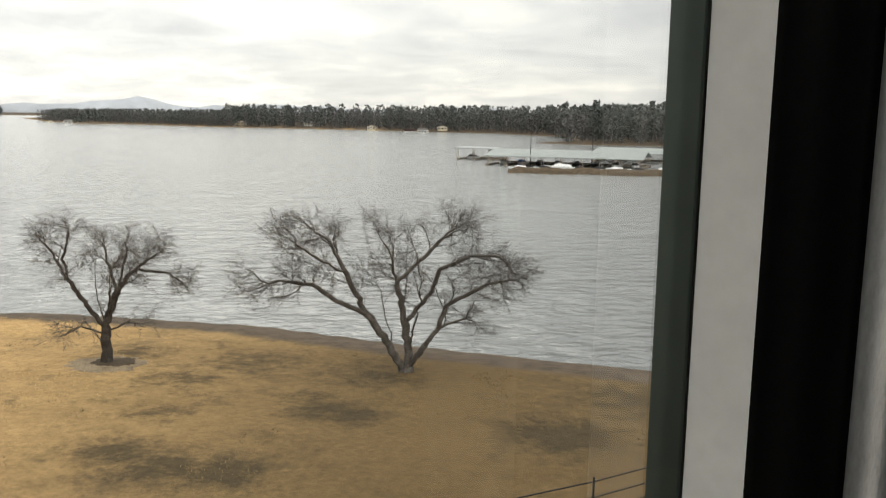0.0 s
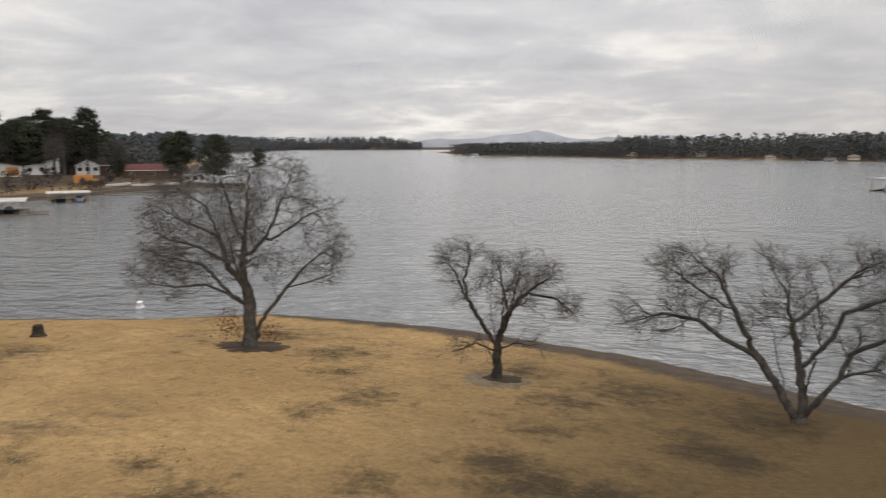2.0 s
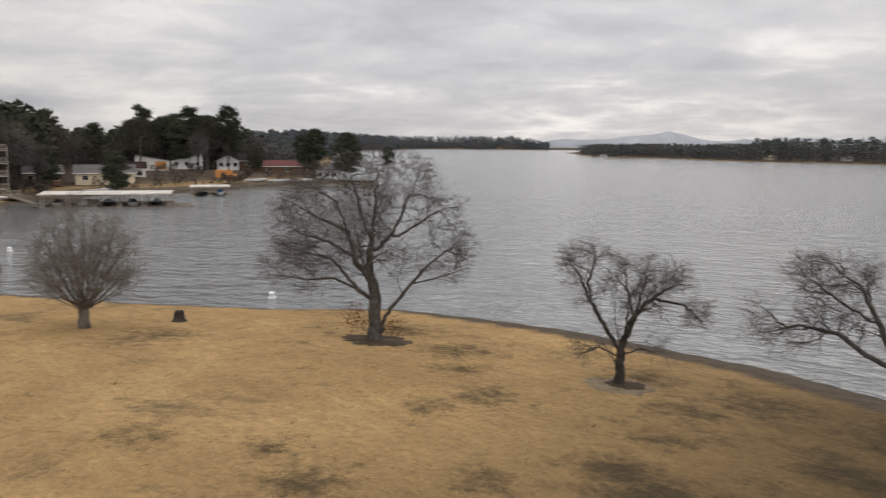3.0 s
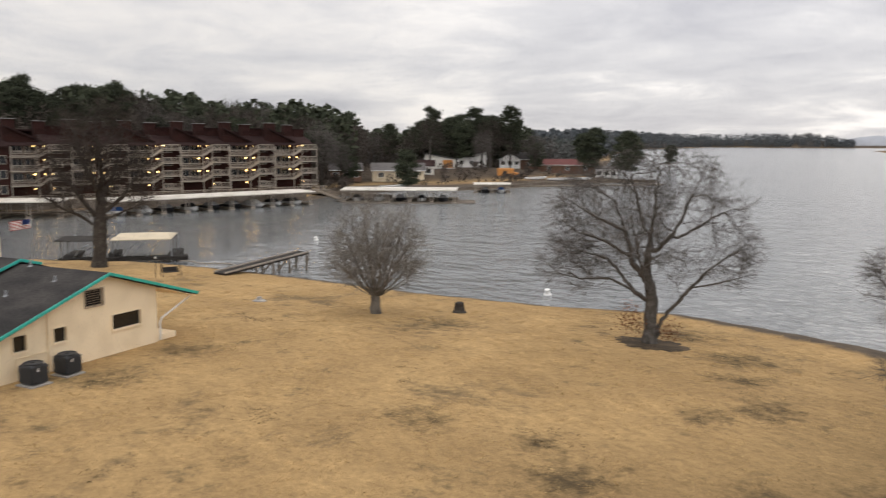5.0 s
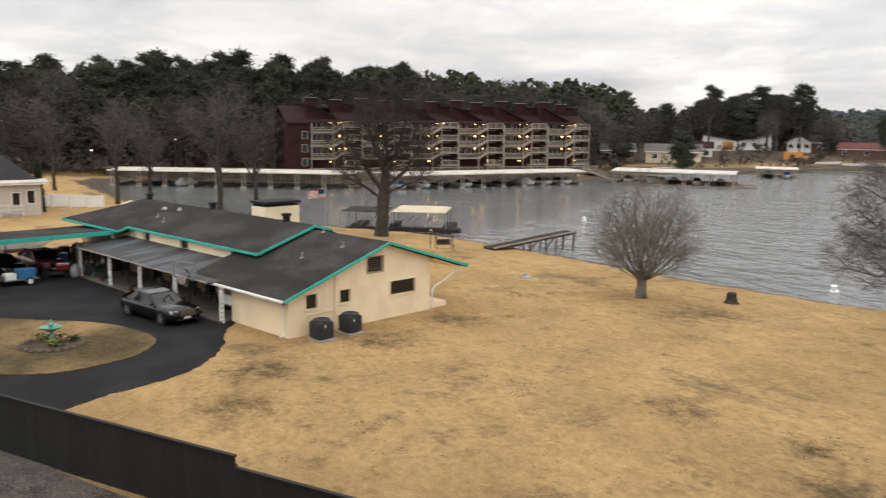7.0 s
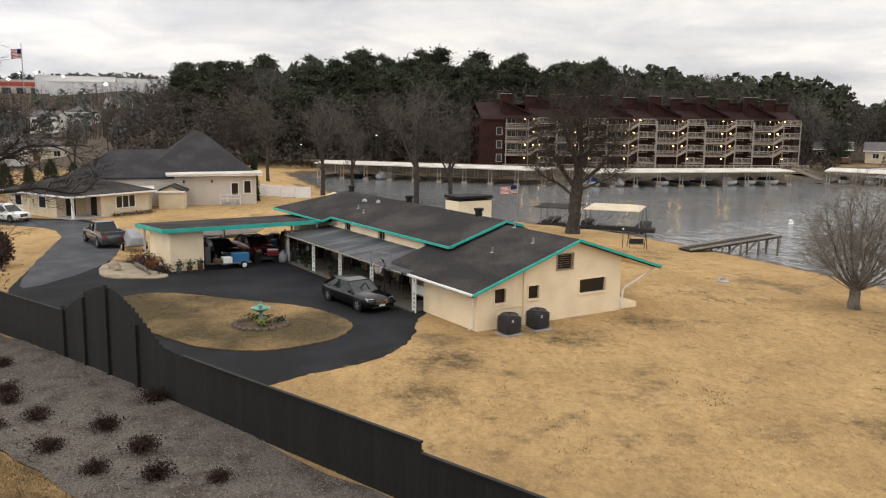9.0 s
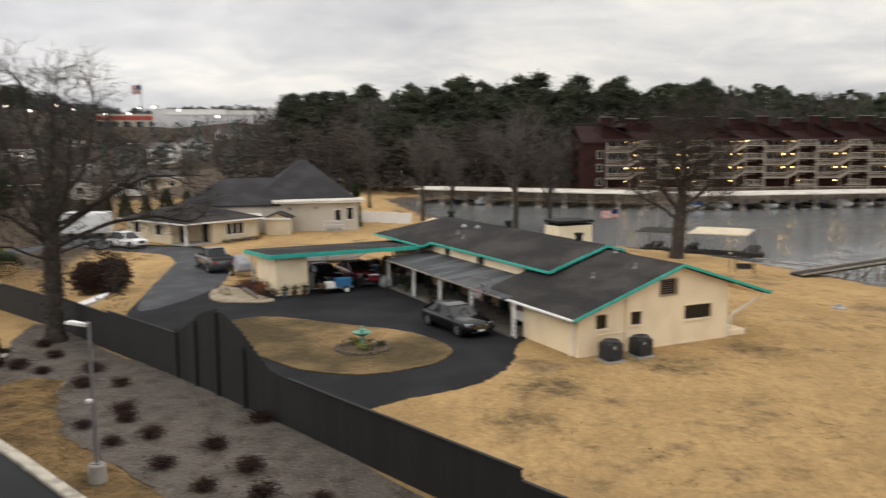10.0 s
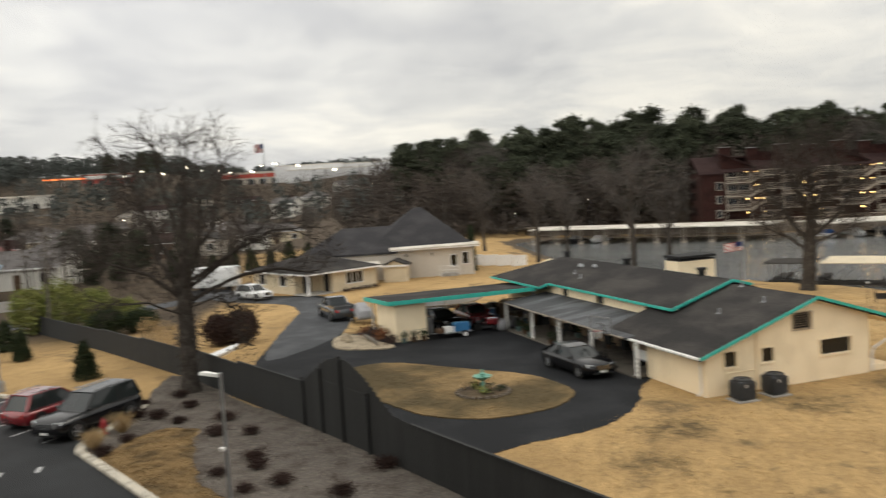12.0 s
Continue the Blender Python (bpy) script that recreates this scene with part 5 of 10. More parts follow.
old = sprout([[(0, 0, 0), (0, 0, 3.0), (0.1, 0, 6.0), (0.3, 0.1, 9.0), (0.6, 0, 12.0), (0.9, 0, 14.2)], [(0, 0, 5.0), (-1.6, 0.2, 6.6), (-3.6, 0, 7.4), (-5.2, 0.2, 7.8)], [(0.1, 0, 6.2), (-1.3, 0.3, 9), (-2.4, 0, 12), (-3.6, 0, 14)], [(0.2, 0, 6.8), (1.8, -0.3, 9), (2.6, 0, 12), (2.4, 0, 14.4)],
            [(0.1, 0, 5.6), (2.2, 0.2, 7.0), (4.2, 0, 8.6)], [(0.2, 0, 8), (-0.6, -0.2, 11), (-1.0, 0, 14.6)], [(0, 0, 4.6), (1.7, -0.6, 5.2), (3.0, -0.4, 4.2)], [(0, 0, 5.2), (-1.2, 1.8, 7.4), (-1.6, 2.8, 9.5)], [(0, 0, 5.6), (0.8, -2.0, 7.8), (1.2, -2.8, 9.8)], [(0, 0, 4.2), (-1.8, -0.4, 5.2), (-3.2, -0.3, 5.2)], [(0.1, 0, 4.9), (1.6, 0.5, 5.6), (3.2, 0.4, 6.2), (5.2, 0.3, 6.4), (7.2, 0.2, 6.0)], [(0.1, 0, 6.0), (2.6, 0.2, 7.4), (5.0, 0, 8.6), (7.6, 0, 8.6)]],
           [(-0.2, 0, 10.0, 5.0, 4.8, 3.4), (-4.0, 0, 7.6, 2.2, 2.6, 2.2), (3.6, 0, 8.2, 2.0, 2.6, 2.6), (0.2, 0, 13.0, 4.0, 2.6, 1.7), (2.4, -0.5, 4.8, 1.4, 1.4, 0.9), (-2.2, 0, 5.8, 2.4, 2.2, 1.2), (0.2, 0, 7.0, 3.0, 3.0, 1.6), (5.8, 0, 7.4, 2.6, 1.6, 1.8)], 16, first=2.6, gap=0.48, step=0.3, up=0.03, wander=0.3, start=0.3)
old_tree = bare_tree("large gnarled leafless tree rising behind the charcoal fence", stand(117.0, 48.0), *old, tip=0.0085, root=0.44, twigs=1, twig_len=0.6, seed=6, twig_r=0.0105, mats=(BARK_DARK, TWIG_DARK), limit=0.05, base_flare=1.7)
part("ivy", leaf_cards([(0.1, 0, 4.8), (-0.2, 0, 5.6), (0.3, 0, 6.4), (2.8, -0.5, 3.6), (3.0, -0.4, 3.0), (3.1, -0.4, 2.4), (0.5, 0, 7.4), (-0.6, 0, 6.6), (1.2, 0, 6.6), (0, 0, 1.6), (0, 0, 2.4), (0.1, 0, 3.2), (0, 0, 4.0), (-1.6, 0.2, 6.8), (1.7, -0.6, 5.2), (2.4, -0.5, 4.6)], 110, (0.36, 0.36, 0.42), 0.09, 9), BARK_DARK, old_tree, "withered dark leaves")

# taller bare trees on the near bank of the cove
slim = sprout([[(0, 0, 0), (0.1, 0, 4), (-0.1, 0.1, 9), (0.2, 0, 15)], [(0, 0, 5), (-1.4, 0.2, 8), (-2.2, 0, 11.5)], [(0, 0, 6), (1.3, -0.2, 9), (2.4, 0, 13)], [(0, 0, 7), (0, 1.4, 10)], [(0, 0, 7.5), (0.2, -1.5, 11)]],
            [(0, 0, 13.2, 3.2, 3.2, 4.0), (0, 0, 9, 3.6, 3.4, 3.0)], 17, first=3.0, gap=0.95, step=0.5, up=0.10)
wood, thin = branch_meshes(*slim, 0.024, root=0.36, twigs=2, twig_len=1.1, seed=7, twig_r=0.019, limit=0.06)
slim_meshes = (wood.mesh("trunk", BARK_DARK, smooth=True), thin.mesh("twig_crown", TWIG))


def slim_tree(m, group, label="slender leafless tree on the cove's near bank"):
    t = thing("bare_tree", label, "tree", m, group)
    part("trunk", slim_meshes[0], BARK_DARK, t)
    part("twig_crown", slim_meshes[1], TWIG, t)
    return t


first_slim = slim_tree(stand(86.9, 112), "trees by the cove")
for az, r, k, turn in ((84.6, 114, 0.85, 70), (93.2, 118, 0.82, 160), (91.2, 128, 0.7, 220), (96.8, 140, 0.75, 300)):
    m = stand(az, r, 0, turn)
    copy_thing(first_slim, m @ Matrix.Scale(k, 4)).scale = (k, k, k)


# ---- evergreens and the woods over the cove ----
def pine_meshes(seed, high=20.0, crown=0.55, wide=2.6, clumps=44, per=120, size=0.34):
    rnd = random.Random(seed)
    trunk = Solid()
    lean = (rnd.uniform(-0.5, 0.5), rnd.uniform(-0.5, 0.5))
    pts = [(lean[0] * k * k, lean[1] * k * k, high * 0.97 * k - 0.3) for k in (0, 0.2, 0.45, 0.7, 1.0)]
    trunk.tube(pts, [0.30, 0.26, 0.22, 0.15, 0.04], 6)
    centres = []
    for i in range(clumps):
        k = crown + (1 - crown) * ((i + 0.5) / clumps)
        up = (k - crown) / (1 - crown)
        span = wide * math.sqrt(max(0.05, 1 - (2 * up - 0.85) ** 2 / 1.45))
        a = rnd.uniform(0, 6.28)
        d = span * math.sqrt(rnd.uniform(0.05, 1.0))
        c = (lean[0] * k * k + math.cos(a) * d, lean[1] * k * k + math.sin(a) * d, high * k + rnd.uniform(-0.4, 0.5))
        centres.append(c)
        trunk.tube([(lean[0] * k * k, lean[1] * k * k, c[2] - 0.5), c], [0.06, 0.02], 3, cap=False)
    crown_mesh = leaf_cards(centres, per, (0.85, 0.85, 0.42), size, seed)
    return trunk.mesh("trunk", BARK_DARK), crown_mesh.mesh("crown", NEEDLE)


PINES = [pine_meshes(21, 20, 0.42, 4.2, 52), pine_meshes(22, 22, 0.52, 3.8, 46), pine_meshes(23, 17, 0.25, 4.4, 60), pine_meshes(24, 24, 0.60, 4.0, 40)]


def pine(m, kind, group, label="tall pine with a dark tufted crown"):
    t = thing("pine_tree", label, "tree", m, group)
    part("trunk", PINES[kind][0], BARK_DARK, t)
    part("crown", PINES[kind][1], NEEDLE, t)
    return t


def skyline_scale(az):
    """The wood grows lower towards the point."""
    return min(1.0, max(0.72, 0.72 + (az - 63.0) * 0.0133))


def scaled_stand(az, r, k, turn):
    return stand(az, r, 0.2, turn) @ Matrix.Scale(k, 4)


wood_rnd = random.Random(77)
# bearing, distance and scale of the pines that stand out along the skyline
skyline = [(96.4, 205, 0.92), (95.2, 214, 0.86), (93.8, 206, 1.0), (92.3, 200, 1.1), (91.0, 210, 1.02), (89.7, 204, 1.0), (88.3, 208, 1.04), (87.0, 216, 1.02), (85.6, 212, 0.95), (84.0, 205, 1.06), (82.8, 214, 1.0), (81.5, 222, 0.98),
           (80.1, 228, 1.0), (79.0, 224, 1.02), (77.6, 232, 0.98), (76.4, 228, 1.03), (75.0, 226, 1.02), (73.8, 236, 0.98), (72.4, 230, 0.95), (71.0, 240, 0.92), (69.6, 244, 0.95), (68.2, 250, 0.9), (66.6, 246, 0.92), (65.1, 256, 0.95),
           (63.6, 260, 0.98), (62.2, 268, 0.95), (60.4, 276, 0.84), (57.4, 300, 0.92), (54.6, 300, 0.98), (53.9, 292, 1.02), (53.2, 300, 0.98), (52.3, 290, 1.04), (51.6, 296, 1.06), (50.9, 292, 0.98), (49.3, 286, 0.98)]
for i, (az, r, k) in enumerate(skyline):
    k *= (0.87 if az < 94 else 0.80) * (skyline_scale(az) if az > 61 else 1)
    pine(scaled_stand(az, r, k, i * 73), (0, 2, 1, 0, 3, 2)[i % 6], "pines on the wooded hill")
for i in range(140):
    az = wood_rnd.uniform(61, 99)
    r = wood_rnd.uniform(196, 262) + (10 if az < 82 else 0)
    pine(scaled_stand(az, r, wood_rnd.uniform(0.66, 0.90) * (1 if az < 94 else 0.72) * skyline_scale(az), i * 51), wood_rnd.randrange(4), "pines on the wooded hill")

for az, r, k, kind in ((43.8, 280, 0.92, 2), (41.7, 270, 0.86, 2), (41.3, 274, 0.78, 2), (44.4, 292, 0.72, 0), (47.5, 296, 0.6, 2), (56.2, 208, 0.62, 2), (60.2, 214, 0.6, 2), (38.8, 420, 0.7, 0)):
    pine(scaled_stand(az, r, k, az * 9), kind, "pines on the point", "broad dark pine beside the lakeside houses")

for i, az in enumerate((55.4, 55.0, 54.3, 53.4, 52.7, 52.0, 51.3, 50.8, 50.4, 53.0, 51.9, 49.35)):
    pine(scaled_stand(az, 300 + (i * 7) % 18, (0.78, 0.86, 0.9, 0.84, 0.92, 0.8)[i % 6], i * 59), (0, 2, 2, 0)[i % 4], "pines on the point")

for i in range(30):
    az = wood_rnd.uniform(84, 97)
    pine(scaled_stand(az, wood_rnd.uniform(182, 206), wood_rnd.uniform(0.5, 0.85), i * 77), (0, 2, 2, 1)[i % 4], "pines on the wooded hill")

for i in range(22):
    az = wood_rnd.uniform(96.5, 102.4)
    pine(scaled_stand(az, wood_rnd.uniform(205, 270), wood_rnd.uniform(0.62, 0.86), i * 67), (0, 2, 1, 2)[i % 4], "pines on the wooded hill")

# bare woods: four shapes, set many times
BARE = []
for i in range(4):
    g = grow([[(0, 0, 0), (0, 0, 3), (0.2, 0, 8)], [(0, 0, 3.5), (1.2, 0.3, 7.5)], [(0, 0, 4), (-1.2, -0.4, 8.5)]],
             [(0, 0, 9.5, 3.2 + 0.3 * i, 3.2, 4.2), (0, 0, 7.5, 3.0, 3.0, 2.6)], 300, 40 + i, kill=0.8, step=0.6)
    wood, thin = branch_meshes(*g, 0.035, root=0.26, twigs=2, twig_len=1.4, seed=50 + i, twig_r=0.034, limit=0.08)
    BARE.append((wood.mesh("trunk", BARK if i % 2 else BARK_DARK), thin.mesh("twig_crown", TWIG_DARK if i % 2 else TWIG)))


def wood_tree(m, kind, group="leafless trees of the hill wood"):
    t = thing("bare_tree", "leafless grey-brown woodland tree", "tree", m, group)
    part("trunk", BARE[kind][0], BARK, t)
    part("twig_crown", BARE[kind][1], TWIG, t)
    return t


for i in range(118):
    az = wood_rnd.uniform(82.5, 100)
    r = wood_rnd.uniform(176, 240)
    if i < 62:
        az, r = wood_rnd.uniform(60, 83), wood_rnd.uniform(204, 262)
    if i > 106:
        az, r = wood_rnd.uniform(46, 60), wood_rnd.uniform(262, 310)
    wood_tree(scaled_stand(az, r, wood_rnd.uniform(0.75, 1.25), i * 37), i % 4)


# ---- the brown apartment building over the cove ----
CONDO = pose(-166.2, 23.0, 0.3, 0, 0, 92.7) @ pose(3.6, 0, 0)
condo = thing("apartment_building", "four-storey red-brown lakeside apartment building with lit balconies", "building", CONDO)
MODULE = 10.4


def railing(length, rise=0.0):
    s = Solid()
    s.bar((0, 0, 1.0), (length, 0, 1.0 + rise), 0.09, 0.11)
    s.bar((0, 0, 0.22), (length, 0, 0.22 + rise), 0.07, 0.08)
    n = int(length / 0.26)
    for i in range(n + 1):
        x = length * i / n
        z = rise * i / n
        s.box(x - 0.03, -0.03, z + 0.1, x + 0.03, 0.03, z + 0.98)
    return s.mesh("railing", BALCONY)


RAIL_L, RAIL_R, RAIL_S = railing(4.6), railing(3.7), railing(2.0, 1.15)
DECK_L = Solid().box(0, 0, -0.2, 4.6, 2.3, 0).mesh("balcony", BALCONY)
DECK_R = Solid().box(0, 0, -0.2, 3.7, 2.3, 0).mesh("balcony", BALCONY)
POST_C = Solid().box(-0.07, -0.07, 0, 0.07, 0.07, 9.6).mesh("post", BALCONY)
CONDO_PANE = Solid().box(0, 0, 0, 1.7, 0.06, 1.5).mesh("window", GLASS_DARK)
CONDO_FRAME = Solid().wall(-0.12, 1.82, lambda u: 1.62, 0.08, [(0, 0.82, 0, 1.5), (0.88, 1.7, 0, 1.5)], base=-0.12, axis="x").mesh("window_frame", BALCONY)
LAMP = Solid().lathe([(0.05, -0.14), (0.15, -0.08), (0.18, 0), (0.15, 0.08), (0.05, 0.14)], 8).mesh("wall_lamp", BULB)
CAP_METAL = material("dull_cap_metal", (0.26, 0.25, 0.24), 0.6, vary=0.2, scale=1, fine=9)
CAP = Solid().box(-1.15, -0.8, 0, 1.15, 0.8, 0.10).mesh("chimney_cap", CAP_METAL)
STACK = Solid().box(-1.05, -0.7, 0, 1.05, 0.7, 4.6).mesh("chimney", RED_BROWN)
condo_rnd = random.Random(8)
for i in range(6):
    x0 = i * MODULE
    depth = 0.9 if i % 2 else 0.0
    part("wall", Solid().box(x0, 2.3 + depth * 0.3, -0.6, x0 + MODULE, 15, 9.8), RED_BROWN, condo)
    # sawtooth roof: a shed section that falls away from its chimney tower, then a low front slope
    roof = Solid()
    roof.slab([(x0 - 0.3, 1.5, 13.1), (x0 + 5.9, 1.5, 10.3), (x0 + 5.9, 9.2, 10.3), (x0 - 0.3, 9.2, 13.1)], 0.25)
    roof.slab([(x0 + 5.8, 1.4, 9.7), (x0 + MODULE + 0.1, 1.4, 9.7), (x0 + MODULE + 0.1, 7.6, 12.2), (x0 + 5.8, 7.6, 12.2)], 0.25)
    roof.slab([(x0 - 0.2, 9.2, 12.6), (x0 + MODULE, 9.2, 12.2), (x0 + MODULE, 15.4, 9.9), (x0 - 0.2, 15.4, 9.9)], 0.25)
    roof.slab([(x0 - 0.2, 0.3, 9.55), (x0 + 5.9, 0.3, 9.55), (x0 + 5.9, 2.5, 10.1), (x0 - 0.2, 2.5, 10.1)], 0.2)
    part("roof", roof, RED_ROOF, condo)
    gable = Solid().add([(x0 - 0.1, 2.35, 9.7), (x0 + 5.8, 2.35, 9.7), (x0 + 5.8, 2.35, 10.1), (x0 - 0.1, 2.35, 12.8), (x0 - 0.1, 9, 9.7), (x0 + 5.8, 9, 9.7), (x0 + 5.8, 9, 10.1), (x0 - 0.1, 9, 12.8)], [(0, 1, 2, 3), (7, 6, 5, 4), (0, 3, 7, 4), (1, 5, 6, 2), (0, 4, 5, 1)])
    part("gable", gable, RED_BROWN, condo)
    part("dormer_wall", Solid().box(x0 + 7.6, 5.6, 9.8, x0 + MODULE - 0.1, 9.0, 12.9), RED_BROWN, condo)
    part("dormer_roof", Solid().box(x0 + 7.4, 5.3, 12.9, x0 + MODULE, 9.2, 13.1), RED_ROOF, condo)
    for cx, cy, up in ((x0 + 0.7, 3.6, 0.0), (x0 + 6.6, 6.6, -0.3)):
        stack = part("chimney", STACK, RED_BROWN, condo, m=pose(cx, cy, 9.6 + up))
        part("chimney_cap", CAP, CAP_METAL, stack, "pale metal chimney cap", m=pose(0, 0, 4.6))
    for level in range(4):
        zl = -0.35 + level * 2.6 - (0.0 if level else 0.0)
        if level:
            deck = part("balcony", DECK_L, BALCONY, condo, m=pose(x0 + 0.1, 0, zl))
            part("railing", RAIL_L, BALCONY, deck, m=pose(0, 0.05, 0))
        zr = zl + 1.15
        if level < 4:
            deck = part("balcony", DECK_R, BALCONY, condo, m=pose(x0 + 6.6, 0, zr))
            part("railing", RAIL_R, BALCONY, deck, m=pose(0, 0.05, 0))
        if level:
            stairs = Solid().hexa([(0, 0, -0.3), (2.0, 0, 0.85), (2.0, 1.2, 0.85), (0, 1.2, -0.3), (0, 0, -0.05), (2.0, 0, 1.12), (2.0, 1.2, 1.12), (0, 1.2, -0.05)])
            flight = part("stair_flight", stairs, BALCONY, condo, m=pose(x0 + 4.65, 0, zl))
            part("railing", RAIL_S, BALCONY, flight, m=pose(0, 0.05, 0))
        for wx in (0.8, 3.0, 7.6):
            if wx > 6 or level:
                w = part("window", CONDO_PANE, GLASS_DARK, condo, m=pose(x0 + wx, 2.22 + depth * 0.3, zl + 0.6))
                part("window_frame", CONDO_FRAME, BALCONY, w, m=pose(0, -0.06, 0))
        for lx in (4.2, 6.0, 7.3):
            if condo_rnd.random() < ((0.95 if lx < 7 else 0.25) if level else 0.3):
                part("wall_lamp", LAMP, BULB, condo, "lit warm wall lamp", m=pose(x0 + lx, 1.2, zl + 1.95))
    for px in (0.15, 4.65, 6.65, 10.4):
        part("post", POST_C, BALCONY, condo, m=pose(x0 + px, 0.1, -0.4))
part("end_wing", Solid().box(-4.4, 0.6, -0.6, 0, 15, 9.4), RED_BROWN, condo)
part("end_roof", Solid().slab([(-4.8, 0.2, 9.3), (0.1, 0.2, 9.3), (0.1, 8.6, 12.6), (-4.8, 8.6, 12.6)], 0.25).slab([(-4.8, 8.6, 12.6), (0.1, 8.6, 12.6), (0.1, 15.4, 9.6), (-4.8, 15.4, 9.6)], 0.25), RED_ROOF, condo)
for z in (1.2, 4.2, 6.6):
    for y in (5, 8.5):
        w = part("window", CONDO_PANE, GLASS_DARK, condo, m=pose(-4.46, y, z, 0, 0, 90))
        part("window_frame", Solid().wall(-0.1, 1.8, lambda u: 1.6, 0.06, [(0, 1.7, 0, 1.5)], base=-0.1, axis="x"), RED_ROOF, w, m=pose(0, 0.04, 0))
for z in (0.9, 3.6, 6.2):
    w = part("window", Solid().box(0, 0, 0, 1.0, 0.06, 1.4).mesh("window", GLASS_DARK), GLASS_DARK, condo, m=pose(-1.6, 0.53, z))
    part("window_frame", Solid().wall(-0.1, 1.1, lambda u: 1.5, 0.07, [(0, 1.0, 0, 1.4)], base=-0.1, axis="x"), BALCONY, w, m=pose(0, -0.05, 0))
part("walkway", Solid().box(-2, -3.0, -1.1, 64.5, 2.3, -0.45), TIMBER, condo, "timber boardwalk in front")
part("railing", railing(64).copy(), BALCONY, condo, m=pose(-1, -2.9, -0.45))

RETAIN = material("railroad_tie_wall", (0.14, 0.115, 0.09), 0.95, vary=0.35, scale=0.5, fine=4, bump=0.4, second=(0.20, 0.17, 0.14), stretch=(0.3, 1, 3))
wall_run = Solid()
for a, b in (((-176, -12), (-159.5, 30)), ((-159.5, 30), (-156.6, 55)), ((-156.6, 55), (-157.5, 80))):
    wall_run.bar((*a, -0.9), (*b, -0.9), 0.6, 2.0)
single("retaining_wall", wall_run, RETAIN, "brown stone retaining wall along the cove", "wall", kind="structure")
deck_run = Solid().box(0, 0, 0, 46, 4, 0.3)
single("boardwalk", deck_run, TIMBER, "pale timber boardwalk deck above the retaining wall", "boardwalk", pose(-174.5, -14.0, 0.45, 0, 0, 68.4))


# ---- boat docks ----
def boat_meshes(length, hull_mat, top_mat, seed):
    rnd = random.Random(seed)
    hull = Solid()
    rows = []
    for k, w, keel, deck in ((0, 0.95, -0.15, 0.55), (0.35, 1.0, -0.22, 0.6), (0.65, 0.9, -0.2, 0.68), (0.86, 0.55, -0.05, 0.78), (1.0, 0.05, 0.45, 0.88)):
        x = (k - 0.5) * length
        rows.append([(x, -w * 1.05, deck), (x, -w * 0.9, keel + 0.25), (x, 0, keel), (x, w * 0.9, keel + 0.25), (x, w * 1.05, deck)])
    for a, b in zip(rows, rows[1:]):
        for i in range(4):
            hull.add([a[i], a[i + 1], b[i + 1], b[i]], [(0, 1, 2, 3)])
        hull.add([a[0], b[0], b[4], a[4]], [(0, 1, 2, 3)])
    hull.add(rows[0], [(0, 1, 2, 3, 4)])
    cover = Solid()
    L = length * 0.3
    cover.hexa([(-L, -0.8, 0.6), (L, -0.75, 0.66), (L, 0.75, 0.66), (-L, 0.8, 0.6), (-L * 0.9, -0.55, 1.05), (L * 0.35, -0.5, 1.35), (L * 0.35, 0.5, 1.35), (-L * 0.9, 0.55, 1.05)])
    return hull.mesh("hull", hull_mat, smooth=False), cover.mesh("cover", top_mat, bevel=0.12)


BOAT_WHITE = material("white_gelcoat", (0.72, 0.72, 0.71), 0.25, vary=0.08, scale=1, fine=10, bump=0.0)
BOAT_BLUE = material("blue_canvas", (0.03, 0.10, 0.30), 0.8, vary=0.2, scale=1, fine=12)
BOAT_BLACK = material("black_canvas", (0.02, 0.02, 0.022), 0.7, vary=0.2, scale=1, fine=12)
BOAT_GREY = material("grey_canvas", (0.28, 0.28, 0.29), 0.85, vary=0.2, scale=1, fine=12)
BOATS = [(boat_meshes(6.0, BOAT_WHITE, BOAT_BLUE, 1), "white motorboat under a blue canvas cover"), (boat_meshes(6.4, BOAT_WHITE, BOAT_BLACK, 2), "white motorboat under a black cover"),
         (boat_meshes(5.6, BOAT_BLACK, BOAT_GREY, 3), "dark-hulled boat under a grey cover"), (boat_meshes(7.2, BOAT_WHITE, BOAT_WHITE, 4), "white cabin cruiser moored at the dock")]


def boat(m, kind, group):
    (hull, cover), label = BOATS[kind]
    b = thing("motorboat", label, "boat", m, group)
    part("hull", hull, BOAT_WHITE, b)
    part("cover", cover, BOAT_BLUE, b)


